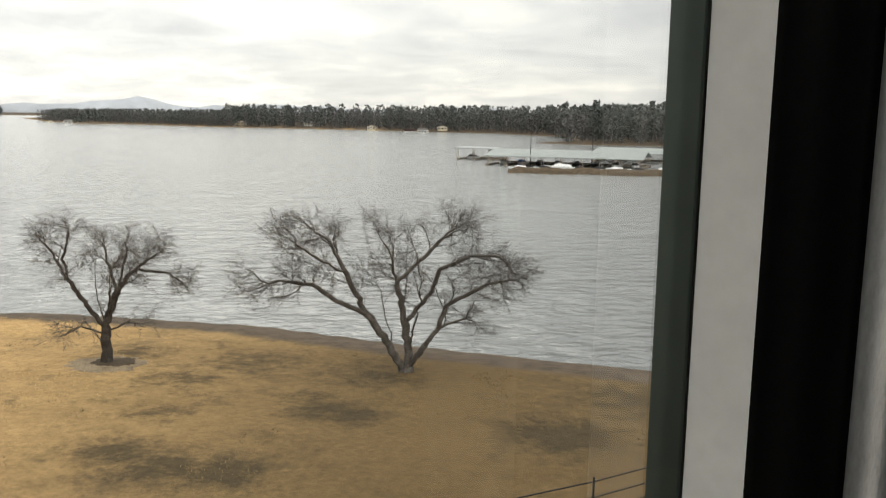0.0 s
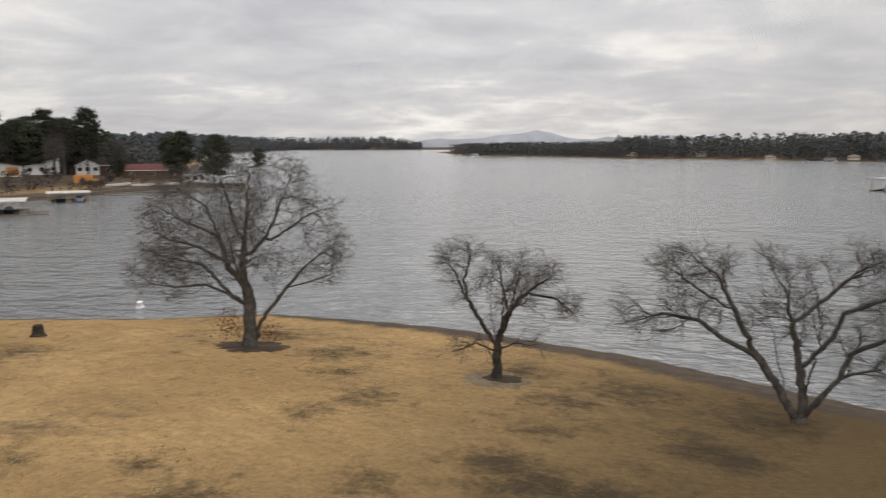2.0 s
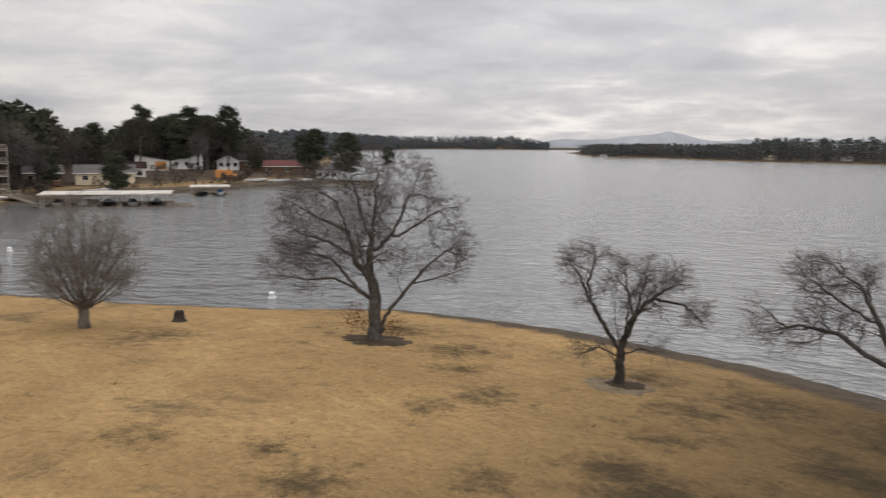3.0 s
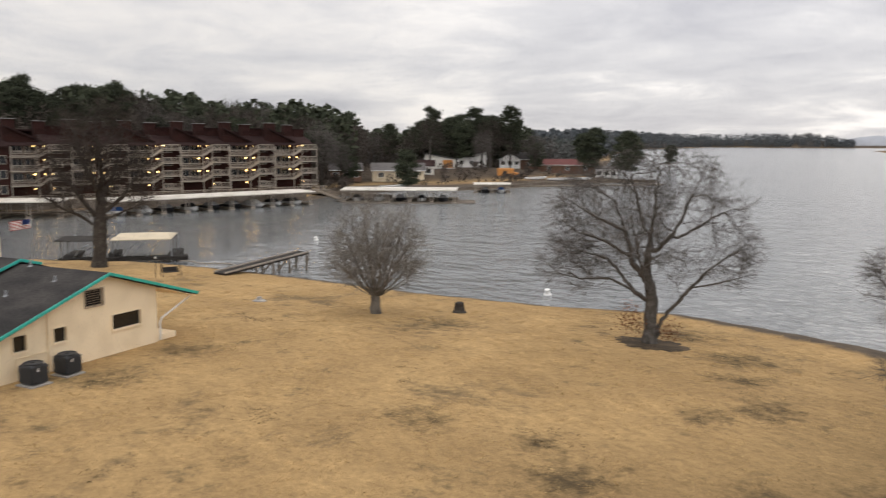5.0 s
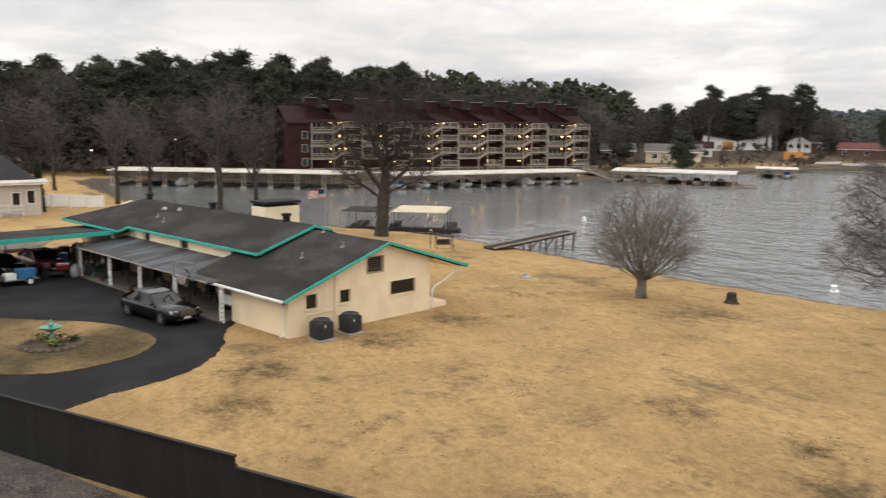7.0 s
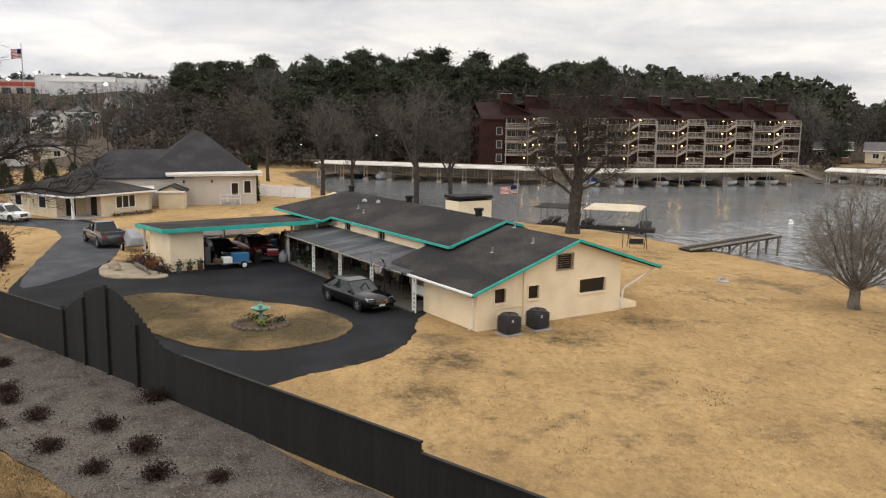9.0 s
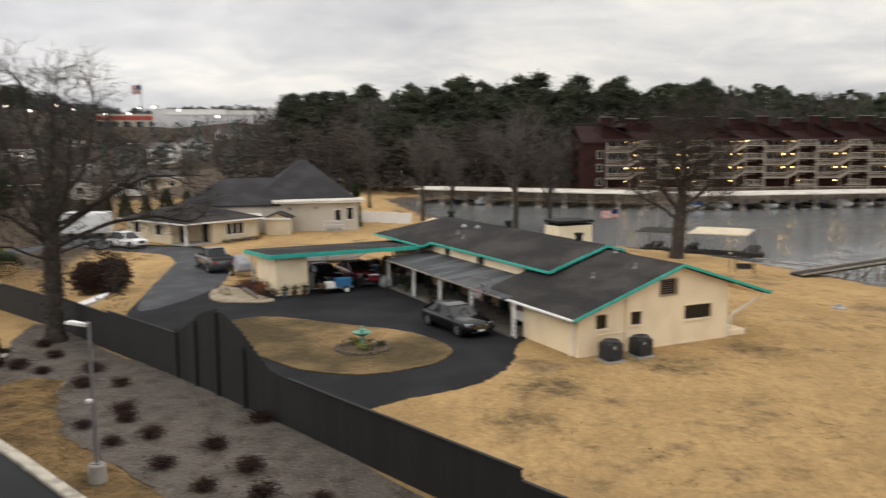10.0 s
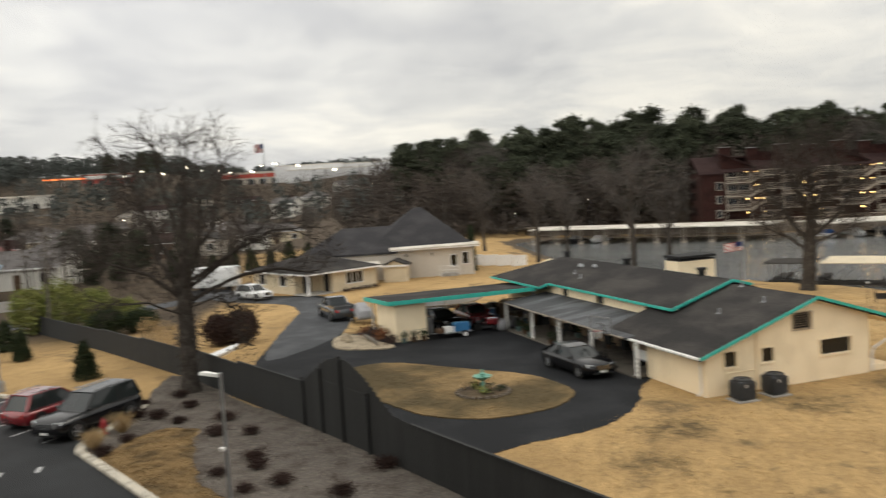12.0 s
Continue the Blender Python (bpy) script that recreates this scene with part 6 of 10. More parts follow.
def covered_dock(label, a, b, depth, roof_z, bay, boats, seed, pitch=0.25, slope=0.0, mat=WHITE_METAL, group="covered docks"):
    """A roofed row of slips from a to b (left to right), reaching depth away from the viewer."""
    a, b = Vector((*a, 0)), Vector((*b, 0))
    length = (b - a).length
    turn = math.degrees(math.atan2(b.y - a.y, b.x - a.x))
    M = pose(a.x, a.y, WATER, 0, 0, turn)
    d = thing("covered_dock", label, "boat dock", M, "covered docks")
    h = roof_z - WATER
    roof = Solid()
    roof.slab([(-0.6, -0.9, h), (length + 0.6, -0.9, h + slope), (length + 0.6, depth / 2, h + pitch + slope), (-0.6, depth / 2, h + pitch)], 0.18)
    roof.slab([(-0.6, depth / 2, h + pitch), (length + 0.6, depth / 2, h + pitch + slope), (length + 0.6, depth + 0.6, h + slope), (-0.6, depth + 0.6, h)], 0.18)
    part("roof", roof, mat, d)
    n = max(1, round(length / bay))
    leg = Solid().box(-0.06, -0.06, -1.0, 0.06, 0.06, h - 0.25).box(0.5, -0.06, -1.0, 0.62, 0.06, h - 0.25).bar((0, 0, h - 0.5), (0.6, 0, h - 0.5), 0.1)
    leg = leg.box(-0.22, -0.22, -0.15, 0.8, 0.22, 0.16).mesh("post", BALCONY)
    finger = Solid().box(-0.1, 0, 0.05, 0.7, depth, 0.38).mesh("finger_pier", TIMBER)
    rnd = random.Random(seed)
    for i in range(n + 1):
        x = length * i / n - 0.3
        for y in (0, depth - 0.3):
            part("post", leg, BALCONY, d, m=pose(x, y, 0))
        part("finger_pier", finger, TIMBER, d, m=pose(x, 0, 0))
        if i < n and rnd.random() < boats:
            boat(M @ pose(x + bay * 0.55, depth * 0.42, 0.05, 0, 0, -90 + rnd.uniform(-3, 3)), (1, 2, 0, 2, 3, 1)[rnd.randrange(6)], "boats in the slips")
    part("main_walk", Solid().box(-0.5, depth - 0.8, 0.1, length + 0.5, depth + 0.8, 0.45), TIMBER, d, "weathered timber walkway")
    return d


covered_dock("long covered boat dock with a pale metal roof below the apartments", (-140.5, 37.0), (-147.2, 75.8), 8, 1.0, 4.4, 1.0, 3)
covered_dock("long covered boat dock with a pale roof and empty slips", (-158.5, -9.5), (-142.0, 29.5), 8, 1.2, 4.6, 0.12, 4)
covered_dock("covered boat dock standing free in the cove", (-149.5, 84.5), (-135.2, 101.5), 10, 1.0, 4.2, 1.0, 5, pitch=0.3)
bank = Solid().prism(ragged([(-153, 84), (-146, 84.5), (-134, 99.5), (-131.5, 104), (-138, 109), (-152, 92)], 0.5, 8, 3), WATER - 0.5, WATER + 0.12)
single("mud_bank", bank, RETAIN, "low brown mud bank beside the free-standing dock", "mud bank", kind="structure")
gang = Solid().bar((-158, 82, 0.7), (-150, 84, -1.0), 1.4, 0.2).bar((-158, 82.7, 1.6), (-150, 84.7, -0.1), 0.08, 0.1).bar((-158, 81.3, 1.6), (-150, 83.3, -0.1), 0.08, 0.1)
for k in range(7):
    p = Vector((-158, 82.7, 0.7)).lerp(Vector((-150, 84.7, -1.0)), k / 6)
    gang.box(p.x - 0.05, p.y - 0.05, p.z, p.x + 0.05, p.y + 0.05, p.z + 0.95)
single("gangway", gang, TIMBER, "railed timber gangway down to the dock", "gangway")

# private dock with a tan canopy, behind the oak
pd_a, pd_b = Vector((-89.4, 18.0, 0)), Vector((-84.7, 28.2, 0))
pd = thing("private_dock", "dark timber private dock with a tan canopy", "boat dock", pose(pd_a.x, pd_a.y, WATER, 0, 0, math.degrees(math.atan2(pd_b.y - pd_a.y, pd_b.x - pd_a.x))))
PL = (pd_b - pd_a).length
DOCK_DARK = material("dark_dock_timber", (0.045, 0.040, 0.035), 0.9, vary=0.35, scale=1.5, fine=12, bump=0.3)
TAN_CANVAS = material("tan_canopy", (0.62, 0.53, 0.38), 0.8, vary=0.15, scale=0.8, fine=9)
part("deck", Solid().box(0, 0, 0.15, PL + 1.2, 1.2, 0.5).box(0, 1.2, 0.15, 1.2, 7, 0.5).box(PL - 1, 1.2, 0.15, PL + 0.2, 7, 0.5).box(4.2, 1.2, 0.15, 5.0, 7, 0.5), DOCK_DARK, pd)
for x in (0.3, 4.6, PL - 0.4):
    for y in (0.4, 3.4, 6.6):
        part("post", Solid().box(x - 0.06, y - 0.06, -1, x + 0.06, y + 0.06, 2.25), GREY_METAL, pd)
canopy = Solid().slab([(5.0, -0.1, 2.3), (PL - 0.4, -0.1, 2.3), (PL - 1.0, 2.9, 2.7), (5.6, 2.9, 2.7)], 0.08).slab([(5.6, 2.9, 2.7), (PL - 1.0, 2.9, 2.7), (PL - 0.4, 6.0, 2.3), (5.0, 6.0, 2.3)], 0.08)
canopy.slab([(PL - 0.4, -0.1, 2.3), (PL - 0.4, 6.0, 2.3), (PL - 1.0, 2.9, 2.7)], 0.08).slab([(5.0, 6.0, 2.3), (5.0, -0.1, 2.3), (5.6, 2.9, 2.7)], 0.08)
part("canopy", canopy, TAN_CANVAS, pd)
part("side_roof", Solid().box(-0.4, -0.2, 2.2, 4.2, 4.8, 2.27), DOCK_DARK, pd)
for i, x in enumerate((1.4, 2.2, 3.0, 6.2, 7.0, 8.4)):
    part("lift_frame", Solid().bar((x, 0.6, 0.5), (x + 0.5, 0.6, 1.3), 0.07).bar((x + 0.5, 0.6, 1.3), (x + 0.5, 5, 1.3), 0.07), GREY_METAL, pd)

# timber pier
pier = thing("pier", "weathered timber pier on trestle legs", "pier")
pa, pb = Vector((-69.5, 26.9, -0.85)), Vector((-72.4, 36.4, 0.0))
part("deck", Solid().bar(pa, pb, 1.5, 0.18), DOCK_DARK, pier)
for off in (-0.72, 0.72):
    side = Vector((pb - pa).cross(Vector((0, 0, 1)))).normalized() * off
    part("rail_edge", Solid().bar(pa + side + Vector((0, 0, 0.14)), pb + side + Vector((0, 0, 0.14)), 0.09, 0.14), BALCONY, pier)
    for k in (0.35, 0.55, 0.75, 0.97):
        p = pa.lerp(pb, k) + side
        part("leg", Solid().box(p.x - 0.07, p.y - 0.07, -2.6, p.x + 0.07, p.y + 0.07, p.z), TIMBER, pier)
        q = pa.lerp(pb, min(k + 0.16, 1)) + side
        part("brace", Solid().bar((p.x, p.y, -1.5), (q.x, q.y, q.z - 0.1), 0.06), TIMBER, pier)

# flagpole behind the house
STRIPE_RED = material("flag_red", (0.42, 0.04, 0.05), 0.8, vary=0.1, scale=2, fine=20)
FLAG_BLUE = material("flag_blue", (0.03, 0.05, 0.18), 0.8, vary=0.1, scale=2, fine=20)


def flag_on_pole(label, m, high, length, drop, wave, sag=0.012):
    f = thing("flagpole", label, "flagpole", m)
    part("pole", Solid().tube([(0, 0, -0.3), (0, 0, high * 0.5), (0, 0, high)], [high * 0.012, high * 0.010, high * 0.006], 8), GREY_METAL, f)
    part("ball", Solid().lathe([(0.01, -0.02 * high), (0.014 * high, 0), (0.01, 0.02 * high)], 8), TAN_CANVAS, f, m=pose(0, 0, high))
    cloth = part("flag", Solid().bar((-0.02 * length, 0, high * 0.91 - drop * 0.02), (-0.025 * length, 0, high * 0.91 - drop), 0.02), WHITE, f)
    n = 10
    for k in range(13):
        s = Solid()
        z1, z0 = high * 0.91 - drop * k / 13, high * 0.91 - drop * (k + 1) / 13
        for i in range(n):
            if k < 7 and i < 4:
                continue
            u0, u1 = -length * i / n, -length * (i + 1) / n
            w0, w1 = wave * math.sin(i * 0.9), wave * math.sin((i + 1) * 0.9)
            s.add([(u0, w0, z0 - i * drop * sag), (u1, w1, z0 - (i + 1) * drop * sag), (u1, w1, z1 - (i + 1) * drop * sag), (u0, w0, z1 - i * drop * sag)], [(0, 1, 2, 3), (3, 2, 1, 0)])
        part("stripe", s, WHITE if k % 2 else STRIPE_RED, cloth)
    s = Solid()
    for i in range(4):
        u0, u1 = -length * i / n, -length * (i + 1) / n
        w0, w1 = wave * math.sin(i * 0.9), wave * math.sin((i + 1) * 0.9)
        s.add([(u0, w0, high * 0.91 - drop * 7 / 13 - i * drop * sag), (u1, w1, high * 0.91 - drop * 7 / 13 - (i + 1) * drop * sag), (u1, w1, high * 0.91 - (i + 1) * drop * sag), (u0, w0, high * 0.91 - i * drop * sag)], [(0, 1, 2, 3), (3, 2, 1, 0)])
    part("canton", s, FLAG_BLUE, cloth)
    return f


fx, fy, _ = polar(80.0, 85.5)
flag_on_pole("metal flagpole with a striped flag behind the house", pose(fx, fy, ground_z(fx, fy), 0, 0, 80), 4.7, 1.75, 0.85, 0.14, 0.026)

# floats on the water
for x, y, k in ((-92.9, 48.5, 0.7), (-48.6, 45.9, 0.75)):
    b = Solid().lathe([(0.10, -0.3), (0.42, -0.1), (0.45, 0.12), (0.30, 0.26), (0.24, 0.5), (0.3, 0.54), (0.3, 0.66), (0.05, 0.7)], 10)
    single("buoy", b, WHITE, "small white mooring buoy floating on the lake", "buoy", pose(x, y, WATER, 12, 8, 0) @ Matrix.Scale(k, 4), "buoys")

# a swing seat in its metal frame and a lantern post on the bank, a floating line from dock to pier
swing = thing("garden_swing", "dark metal swing seat hung in an open frame on the bank", "swing", pose(-69.68, 22.76, ground_z(-69.68, 22.76), 0, 0, 86))
for sx in (-0.75, 0.75):
    for sy in (-0.5, 0.5):
        part("leg", Solid().tube([(sx, sy, -0.1), (sx, 0, 1.3)], [0.03, 0.03], 6), DOCK_DARK, swing)
part("top_bar", Solid().tube([(-0.78, 0, 1.3), (0.78, 0, 1.3)], [0.03, 0.03], 6), DOCK_DARK, swing)
part("seat", Solid().box(-0.6, -0.22, 0.38, 0.6, 0.22, 0.43), DOCK_DARK, swing)
part("backrest", Solid().box(-0.6, 0.2, 0.43, 0.6, 0.24, 0.8), DOCK_DARK, swing)
for sx in (-0.58, 0.58):
    part("chain", Solid().tube([(sx, 0, 0.42), (sx, 0, 1.3)], [0.012, 0.012], 4), DOCK_DARK, swing)
post_lamp = thing("garden_lantern", "thin dark post with a small pale lantern on the bank", "lantern", pose(-69.36, 21.41, ground_z(-69.36, 21.41)))
part("pole", Solid().tube([(0, 0, -0.2), (0, 0, 1.55)], [0.035, 0.03], 6), DOCK_DARK, post_lamp)
part("lantern", Solid().lathe([(0.03, 1.55), (0.07, 1.58), (0.08, 1.68), (0.02, 1.73)], 8), WHITE, post_lamp)
line_pts = [((-84.54 + (6.78) * k / 10), 28.31 + (4.24) * k / 10 + 0.5 * math.sin(k * 1.1), WATER + 0.04) for k in range(11)]
single("floating_line", Solid().tube(line_pts, [0.07] * 11, 6), BALCONY, "pale floating line strung from dock to pier", "rope")

# stump and low lawn marker
stump = Solid().lathe([(0.62, -0.25), (0.50, 0.02), (0.36, 0.2), (0.30, 0.62), (0.27, 0.70), (0.02, 0.66)], 11)
sx, sy, _ = polar(52.68, 55.1)
single("tree_stump", stump, BARK_DARK, "dark broken tree stump on the lawn", "stump", pose(sx, sy, ground_z(sx, sy)))
sx, sy = -53.3, 23.4
single("lawn_cover", Solid().lathe([(0.5, -0.1), (0.46, 0.08), (0.2, 0.14), (0.16, 0.32), (0.02, 0.34)], 10), CONCRETE, "small pale concrete cover on the lawn", "cover", pose(sx, sy, ground_z(sx, sy)))


def ground_patch(name, x, y, rx, ry, mat, label, seed, category, lift=0.03):
    rnd = random.Random(seed)
    s = Solid()
    n, rings = 40, 6
    jag = [rnd.uniform(0.82, 1.12) for _ in range(n)]
    for k in range(rings + 1):
        for i in range(n):
            a = 2 * math.pi * i / n
            f = k / rings * (jag[i] if k > 2 else 1)
            px, py = x + rx * f * math.cos(a), y + ry * f * math.sin(a)
            s.v.append((px, py, ground_z(px, py) + (lift if k < rings else -0.02)))
    for k in range(rings):
        for i in range(n):
            j = (i + 1) % n
            s.f.append((k * n + i, (k + 1) * n + i, (k + 1) * n + j, k * n + j))
    return single(name, s, mat, label, category, kind="structure", smooth=True)


ASH = material("pale_ash_mulch", (0.225, 0.175, 0.115), 0.95, vary=0.4, scale=1.2, fine=9, bump=0.6, second=(0.16, 0.12, 0.08), depth=0.05)
LEAF_MULCH = material("dark_leaf_mulch", (0.060, 0.045, 0.030), 0.95, vary=0.4, scale=1.2, fine=9, bump=0.6, second=(0.11, 0.08, 0.05), depth=0.05)
tx, ty, _ = polar(22.82, 39.0)
ground_patch("mulch_ring", tx, ty, 1.9, 1.7, ASH, "pale ring of mulch round a small tree", 3, "mulch bed")
ground_patch("mulch_ring_2", tx + 0.2, ty + 0.3, 1.1, 1.0, LEAF_MULCH, "dark leaf litter round a small trunk", 4, "mulch bed", 0.06)
tx, ty, _ = polar(39.72, 46.7)
ground_patch("mulch_ring_3", tx, ty, 2.3, 1.9, LEAF_MULCH, "dark leaf litter under the tall tree", 5, "mulch bed")


# ---- vehicles ----
TYRE = material("tyre_rubber", (0.015, 0.015, 0.015), 0.85, vary=0.2, scale=4, fine=30)
RIM = material("alloy_rim", (0.42, 0.43, 0.44), 0.3, 0.8, vary=0.1, scale=3, fine=20, bump=0.0)
CHROME = material("chrome_trim", (0.62, 0.63, 0.64), 0.15, 0.95, vary=0.05, scale=2, fine=10, bump=0.0)
HEAD = material("headlight_lens", (0.55, 0.57, 0.58), 0.1, 0.3, vary=0.05, scale=3, fine=20, bump=0.0)
TAIL = material("tail_light_lens", (0.30, 0.02, 0.02), 0.15, vary=0.1, scale=3, fine=20, bump=0.0)
CAR_BLACK = material("black_car_paint", (0.006, 0.006, 0.007), 0.16, 0.0, vary=0.1, scale=1, fine=8, bump=0.0, coat=0.1)
CAR_RED = material("dark_red_car_paint", (0.22, 0.02, 0.025), 0.25, 0.2, vary=0.1, scale=1, fine=8, bump=0.0, coat=0.8)
CAR_WHITE = material("white_car_paint", (0.70, 0.70, 0.69), 0.25, vary=0.06, scale=1, fine=8, bump=0.0, coat=0.6)
CAR_GREY = material("dark_grey_car_paint", (0.06, 0.065, 0.07), 0.25, 0.2, vary=0.1, scale=1, fine=8, bump=0.0, coat=0.8)
CAR_GLASS = material("car_glass", (0.020, 0.024, 0.024), 0.05, vary=0.05, scale=1, fine=5, bump=0.0)

for shiny in (CAR_BLACK, CAR_GLASS):
    shiny.node_tree.nodes["Principled BSDF"].inputs["Specular IOR Level"].default_value = 0.45


def loft(rows):
    s = Solid()
    n = len(rows[0])
    for r in rows:
        s.v.extend(r)
    for i in range(len(rows) - 1):
        for k in range(n - 1):
            s.f.append((i * n + k, i * n + k + 1, (i + 1) * n + k + 1, (i + 1) * n + k))
        s.f.append((i * n + n - 1, i * n, (i + 1) * n, (i + 1) * n + n - 1))
    s.f.append(tuple(reversed(range(n))))
    s.f.append(tuple((len(rows) - 1) * n + k for k in range(n)))
    return s


def vehicle(name, label, category, m, paint, length, width, belt, roof, cabin, hood, wheel_r=0.35, roof_mat=None, bed=None, roof_rack=False):
    """A car on its wheels, its nose along +x. cabin: where the glasshouse begins and ends at belt and at roof, as shares of the length from the tail."""
    v = thing(name, label, category, m)
    L, W = length / 2, width / 2
    low = wheel_r * 0.62
    rows = []
    c0, c1, r0, r1 = cabin
    for k, w, zl, zt in ((0.0, 0.86, 0.22, -0.14), (0.02, 0.93, 0.05, -0.06), (0.10, 0.98, 0.0, -0.01), (0.30, 1.0, 0.0, 0.0), (0.55, 1.0, 0.0, 0.0), (c1, 0.995, 0.0, -0.005), (0.86, 0.97, 0.0, hood - belt), (0.95, 0.92, 0.03, hood - belt - 0.06), (0.99, 0.84, 0.10, hood - belt - 0.16), (1.0, 0.76, 0.20, hood - belt - 0.24)):
        x, z = -L + k * length, belt + zt
        a, b = low + zl, z
        rows.append([(x, -W * w * 0.93, a), (x, -W * w, a + (b - a) * 0.35), (x, -W * w * 0.99, a + (b - a) * 0.72), (x, -W * w * 0.92, b - 0.03), (x, -W * w * 0.80, b + 0.005), (x, 0, b + 0.03),
                     (x, W * w * 0.80, b + 0.005), (x, W * w * 0.92, b - 0.03), (x, W * w * 0.99, a + (b - a) * 0.72), (x, W * w, a + (b - a) * 0.35), (x, W * w * 0.93, a)])
    body = part("body", loft(rows), paint, v, smooth=True)
    # glasshouse with pillars and a roof panel
    rows = []
    for k, z, w in ((c0, belt - 0.02, 0.86), (r0, roof - 0.05, 0.70), ((r0 + r1) / 2, roof - 0.02, 0.73), (r1, roof - 0.06, 0.70), (c1, belt - 0.02, 0.84)):
        x = -L + k * length
        rows.append([(x, -W * 0.86, belt - 0.03), (x, -W * w, z), (x, 0, z + 0.015), (x, W * w, z), (x, W * 0.86, belt - 0.03)])
    part("glasshouse", loft(rows), CAR_GLASS, v, "dark tinted glass")
    xr0, xr1 = -L + r0 * length, -L + r1 * length
    top = loft([[(xr0 - 0.05, -W * 0.70, roof - 0.07), (xr0 - 0.05, -W * 0.62, roof - 0.02), (xr0 - 0.05, W * 0.62, roof - 0.02), (xr0 - 0.05, W * 0.70, roof - 0.07)],
                [((xr0 + xr1) / 2, -W * 0.745, roof - 0.05), ((xr0 + xr1) / 2, -W * 0.62, roof + 0.01), ((xr0 + xr1) / 2, W * 0.62, roof + 0.01), ((xr0 + xr1) / 2, W * 0.745, roof - 0.05)],
                [(xr1 + 0.05, -W * 0.70, roof - 0.09), (xr1 + 0.05, -W * 0.62, roof - 0.04), (xr1 + 0.05, W * 0.62, roof - 0.04), (xr1 + 0.05, W * 0.70, roof - 0.09)]])
    part("roof", top, roof_mat or paint, v)
    xc0, xc1 = -L + c0 * length, -L + c1 * length
    for s in (-1, 1):
        part("pillar", Solid().bar((xc1, s * W * 0.85, belt - 0.02), (xr1, s * W * 0.705, roof - 0.06), 0.07, 0.06), paint, v)
        part("pillar", Solid().bar((xc0, s * W * 0.87, belt - 0.02), (xr0, s * W * 0.705, roof - 0.05), 0.12, 0.10), paint, v)
        xm = (xr0 + xr1) / 2 - 0.1
        part("pillar", Solid().bar((xm, s * W * 0.875, belt - 0.02), (xm - 0.05, s * W * 0.74, roof - 0.05), 0.10, 0.04), DARK, v)
        part("side_trim", Solid().bar((xc0 + 0.1, s * W * 0.93, belt - 0.03), (xc1 - 0.1, s * W * 0.93, belt - 0.03), 0.02, 0.02), CHROME, v)
        part("mirror", Solid().box(xc1 - 0.28, s * W * 1.0 - 0.09, belt - 0.02, xc1 - 0.14, s * W * 1.0 + 0.09, belt + 0.13), paint, v, bevel=0.03)
        part("headlight", Solid().hexa([(L - 0.22, s * W * 0.54, hood - 0.22), (L - 0.02, s * W * 0.54, hood - 0.24), (L - 0.14, s * W * 0.86, hood - 0.22), (L - 0.34, s * W * 0.88, hood - 0.2),
                                       (L - 0.22, s * W * 0.54, hood - 0.10), (L - 0.06, s * W * 0.54, hood - 0.12), (L - 0.2, s * W * 0.86, hood - 0.10), (L - 0.36, s * W * 0.88, hood - 0.08)]), HEAD, v)
        part("tail_light", Solid().box(-L - 0.01, s * W * 0.66 - 0.14, belt - 0.34, -L + 0.16, s * W * 0.66 + 0.14, belt - 0.14), TAIL, v, bevel=0.02)
    part("grille", Solid().box(L - 0.04, -W * 0.44, hood - 0.42, L + 0.015, W * 0.44, hood - 0.14), GLASS_DARK, v, "dark slatted grille", bevel=0.02)
    for k in range(4):
        part("grille_bar", Solid().box(L + 0.012, -W * 0.42, hood - 0.39 + k * 0.065, L + 0.022, W * 0.42, hood - 0.37 + k * 0.065), CHROME, v)
    part("plate", Solid().box(L + 0.012, -0.18, low + 0.16, L + 0.03, 0.18, low + 0.26), WHITE, v)
    part("bumper_intake", Solid().box(L - 0.1, -W * 0.6, low + 0.08, L - 0.004, W * 0.6, low + 0.18), DARK, v)
    for kx in (0.185, 0.815):
        for s in (-1, 1):
            x = -L + kx * length
            part("arch", Solid().lathe([(wheel_r * 1.16, -0.03), (wheel_r * 1.16, 0.008)], 20), DARK, v, m=pose(x, s * W * 0.995, wheel_r * 1.02, -90 * s, 0, 0))
            w = part("wheel", Solid().lathe([(wheel_r * 0.7, -0.11), (wheel_r * 0.97, -0.10), (wheel_r, 0), (wheel_r * 0.97, 0.10), (wheel_r * 0.7, 0.115), (wheel_r * 0.66, 0.07)], 22), TYRE, v, m=pose(x, s * (W - 0.085), wheel_r, -90 * s, 0, 0))
            rim = Solid().lathe([(wheel_r * 0.66, 0.06), (wheel_r * 0.66, 0.10), (wheel_r * 0.60, 0.105), (wheel_r * 0.58, 0.08), (wheel_r * 0.2, 0.085), (wheel_r * 0.14, 0.11), (0.01, 0.112)], 20)
            for k in range(5):
                a = k * 2 * math.pi / 5
                rim.bar((0, 0, 0.095), (math.cos(a) * wheel_r * 0.6, math.sin(a) * wheel_r * 0.6, 0.1), 0.06, 0.03)
            part("rim", rim, RIM, w)
    if roof_rack:
        for s in (-1, 1):
            part("roof_rail", Solid().bar((xr0 + 0.2, s * W * 0.62, roof + 0.06), (xr1 - 0.15, s * W * 0.62, roof + 0.05), 0.04), CHROME, v)
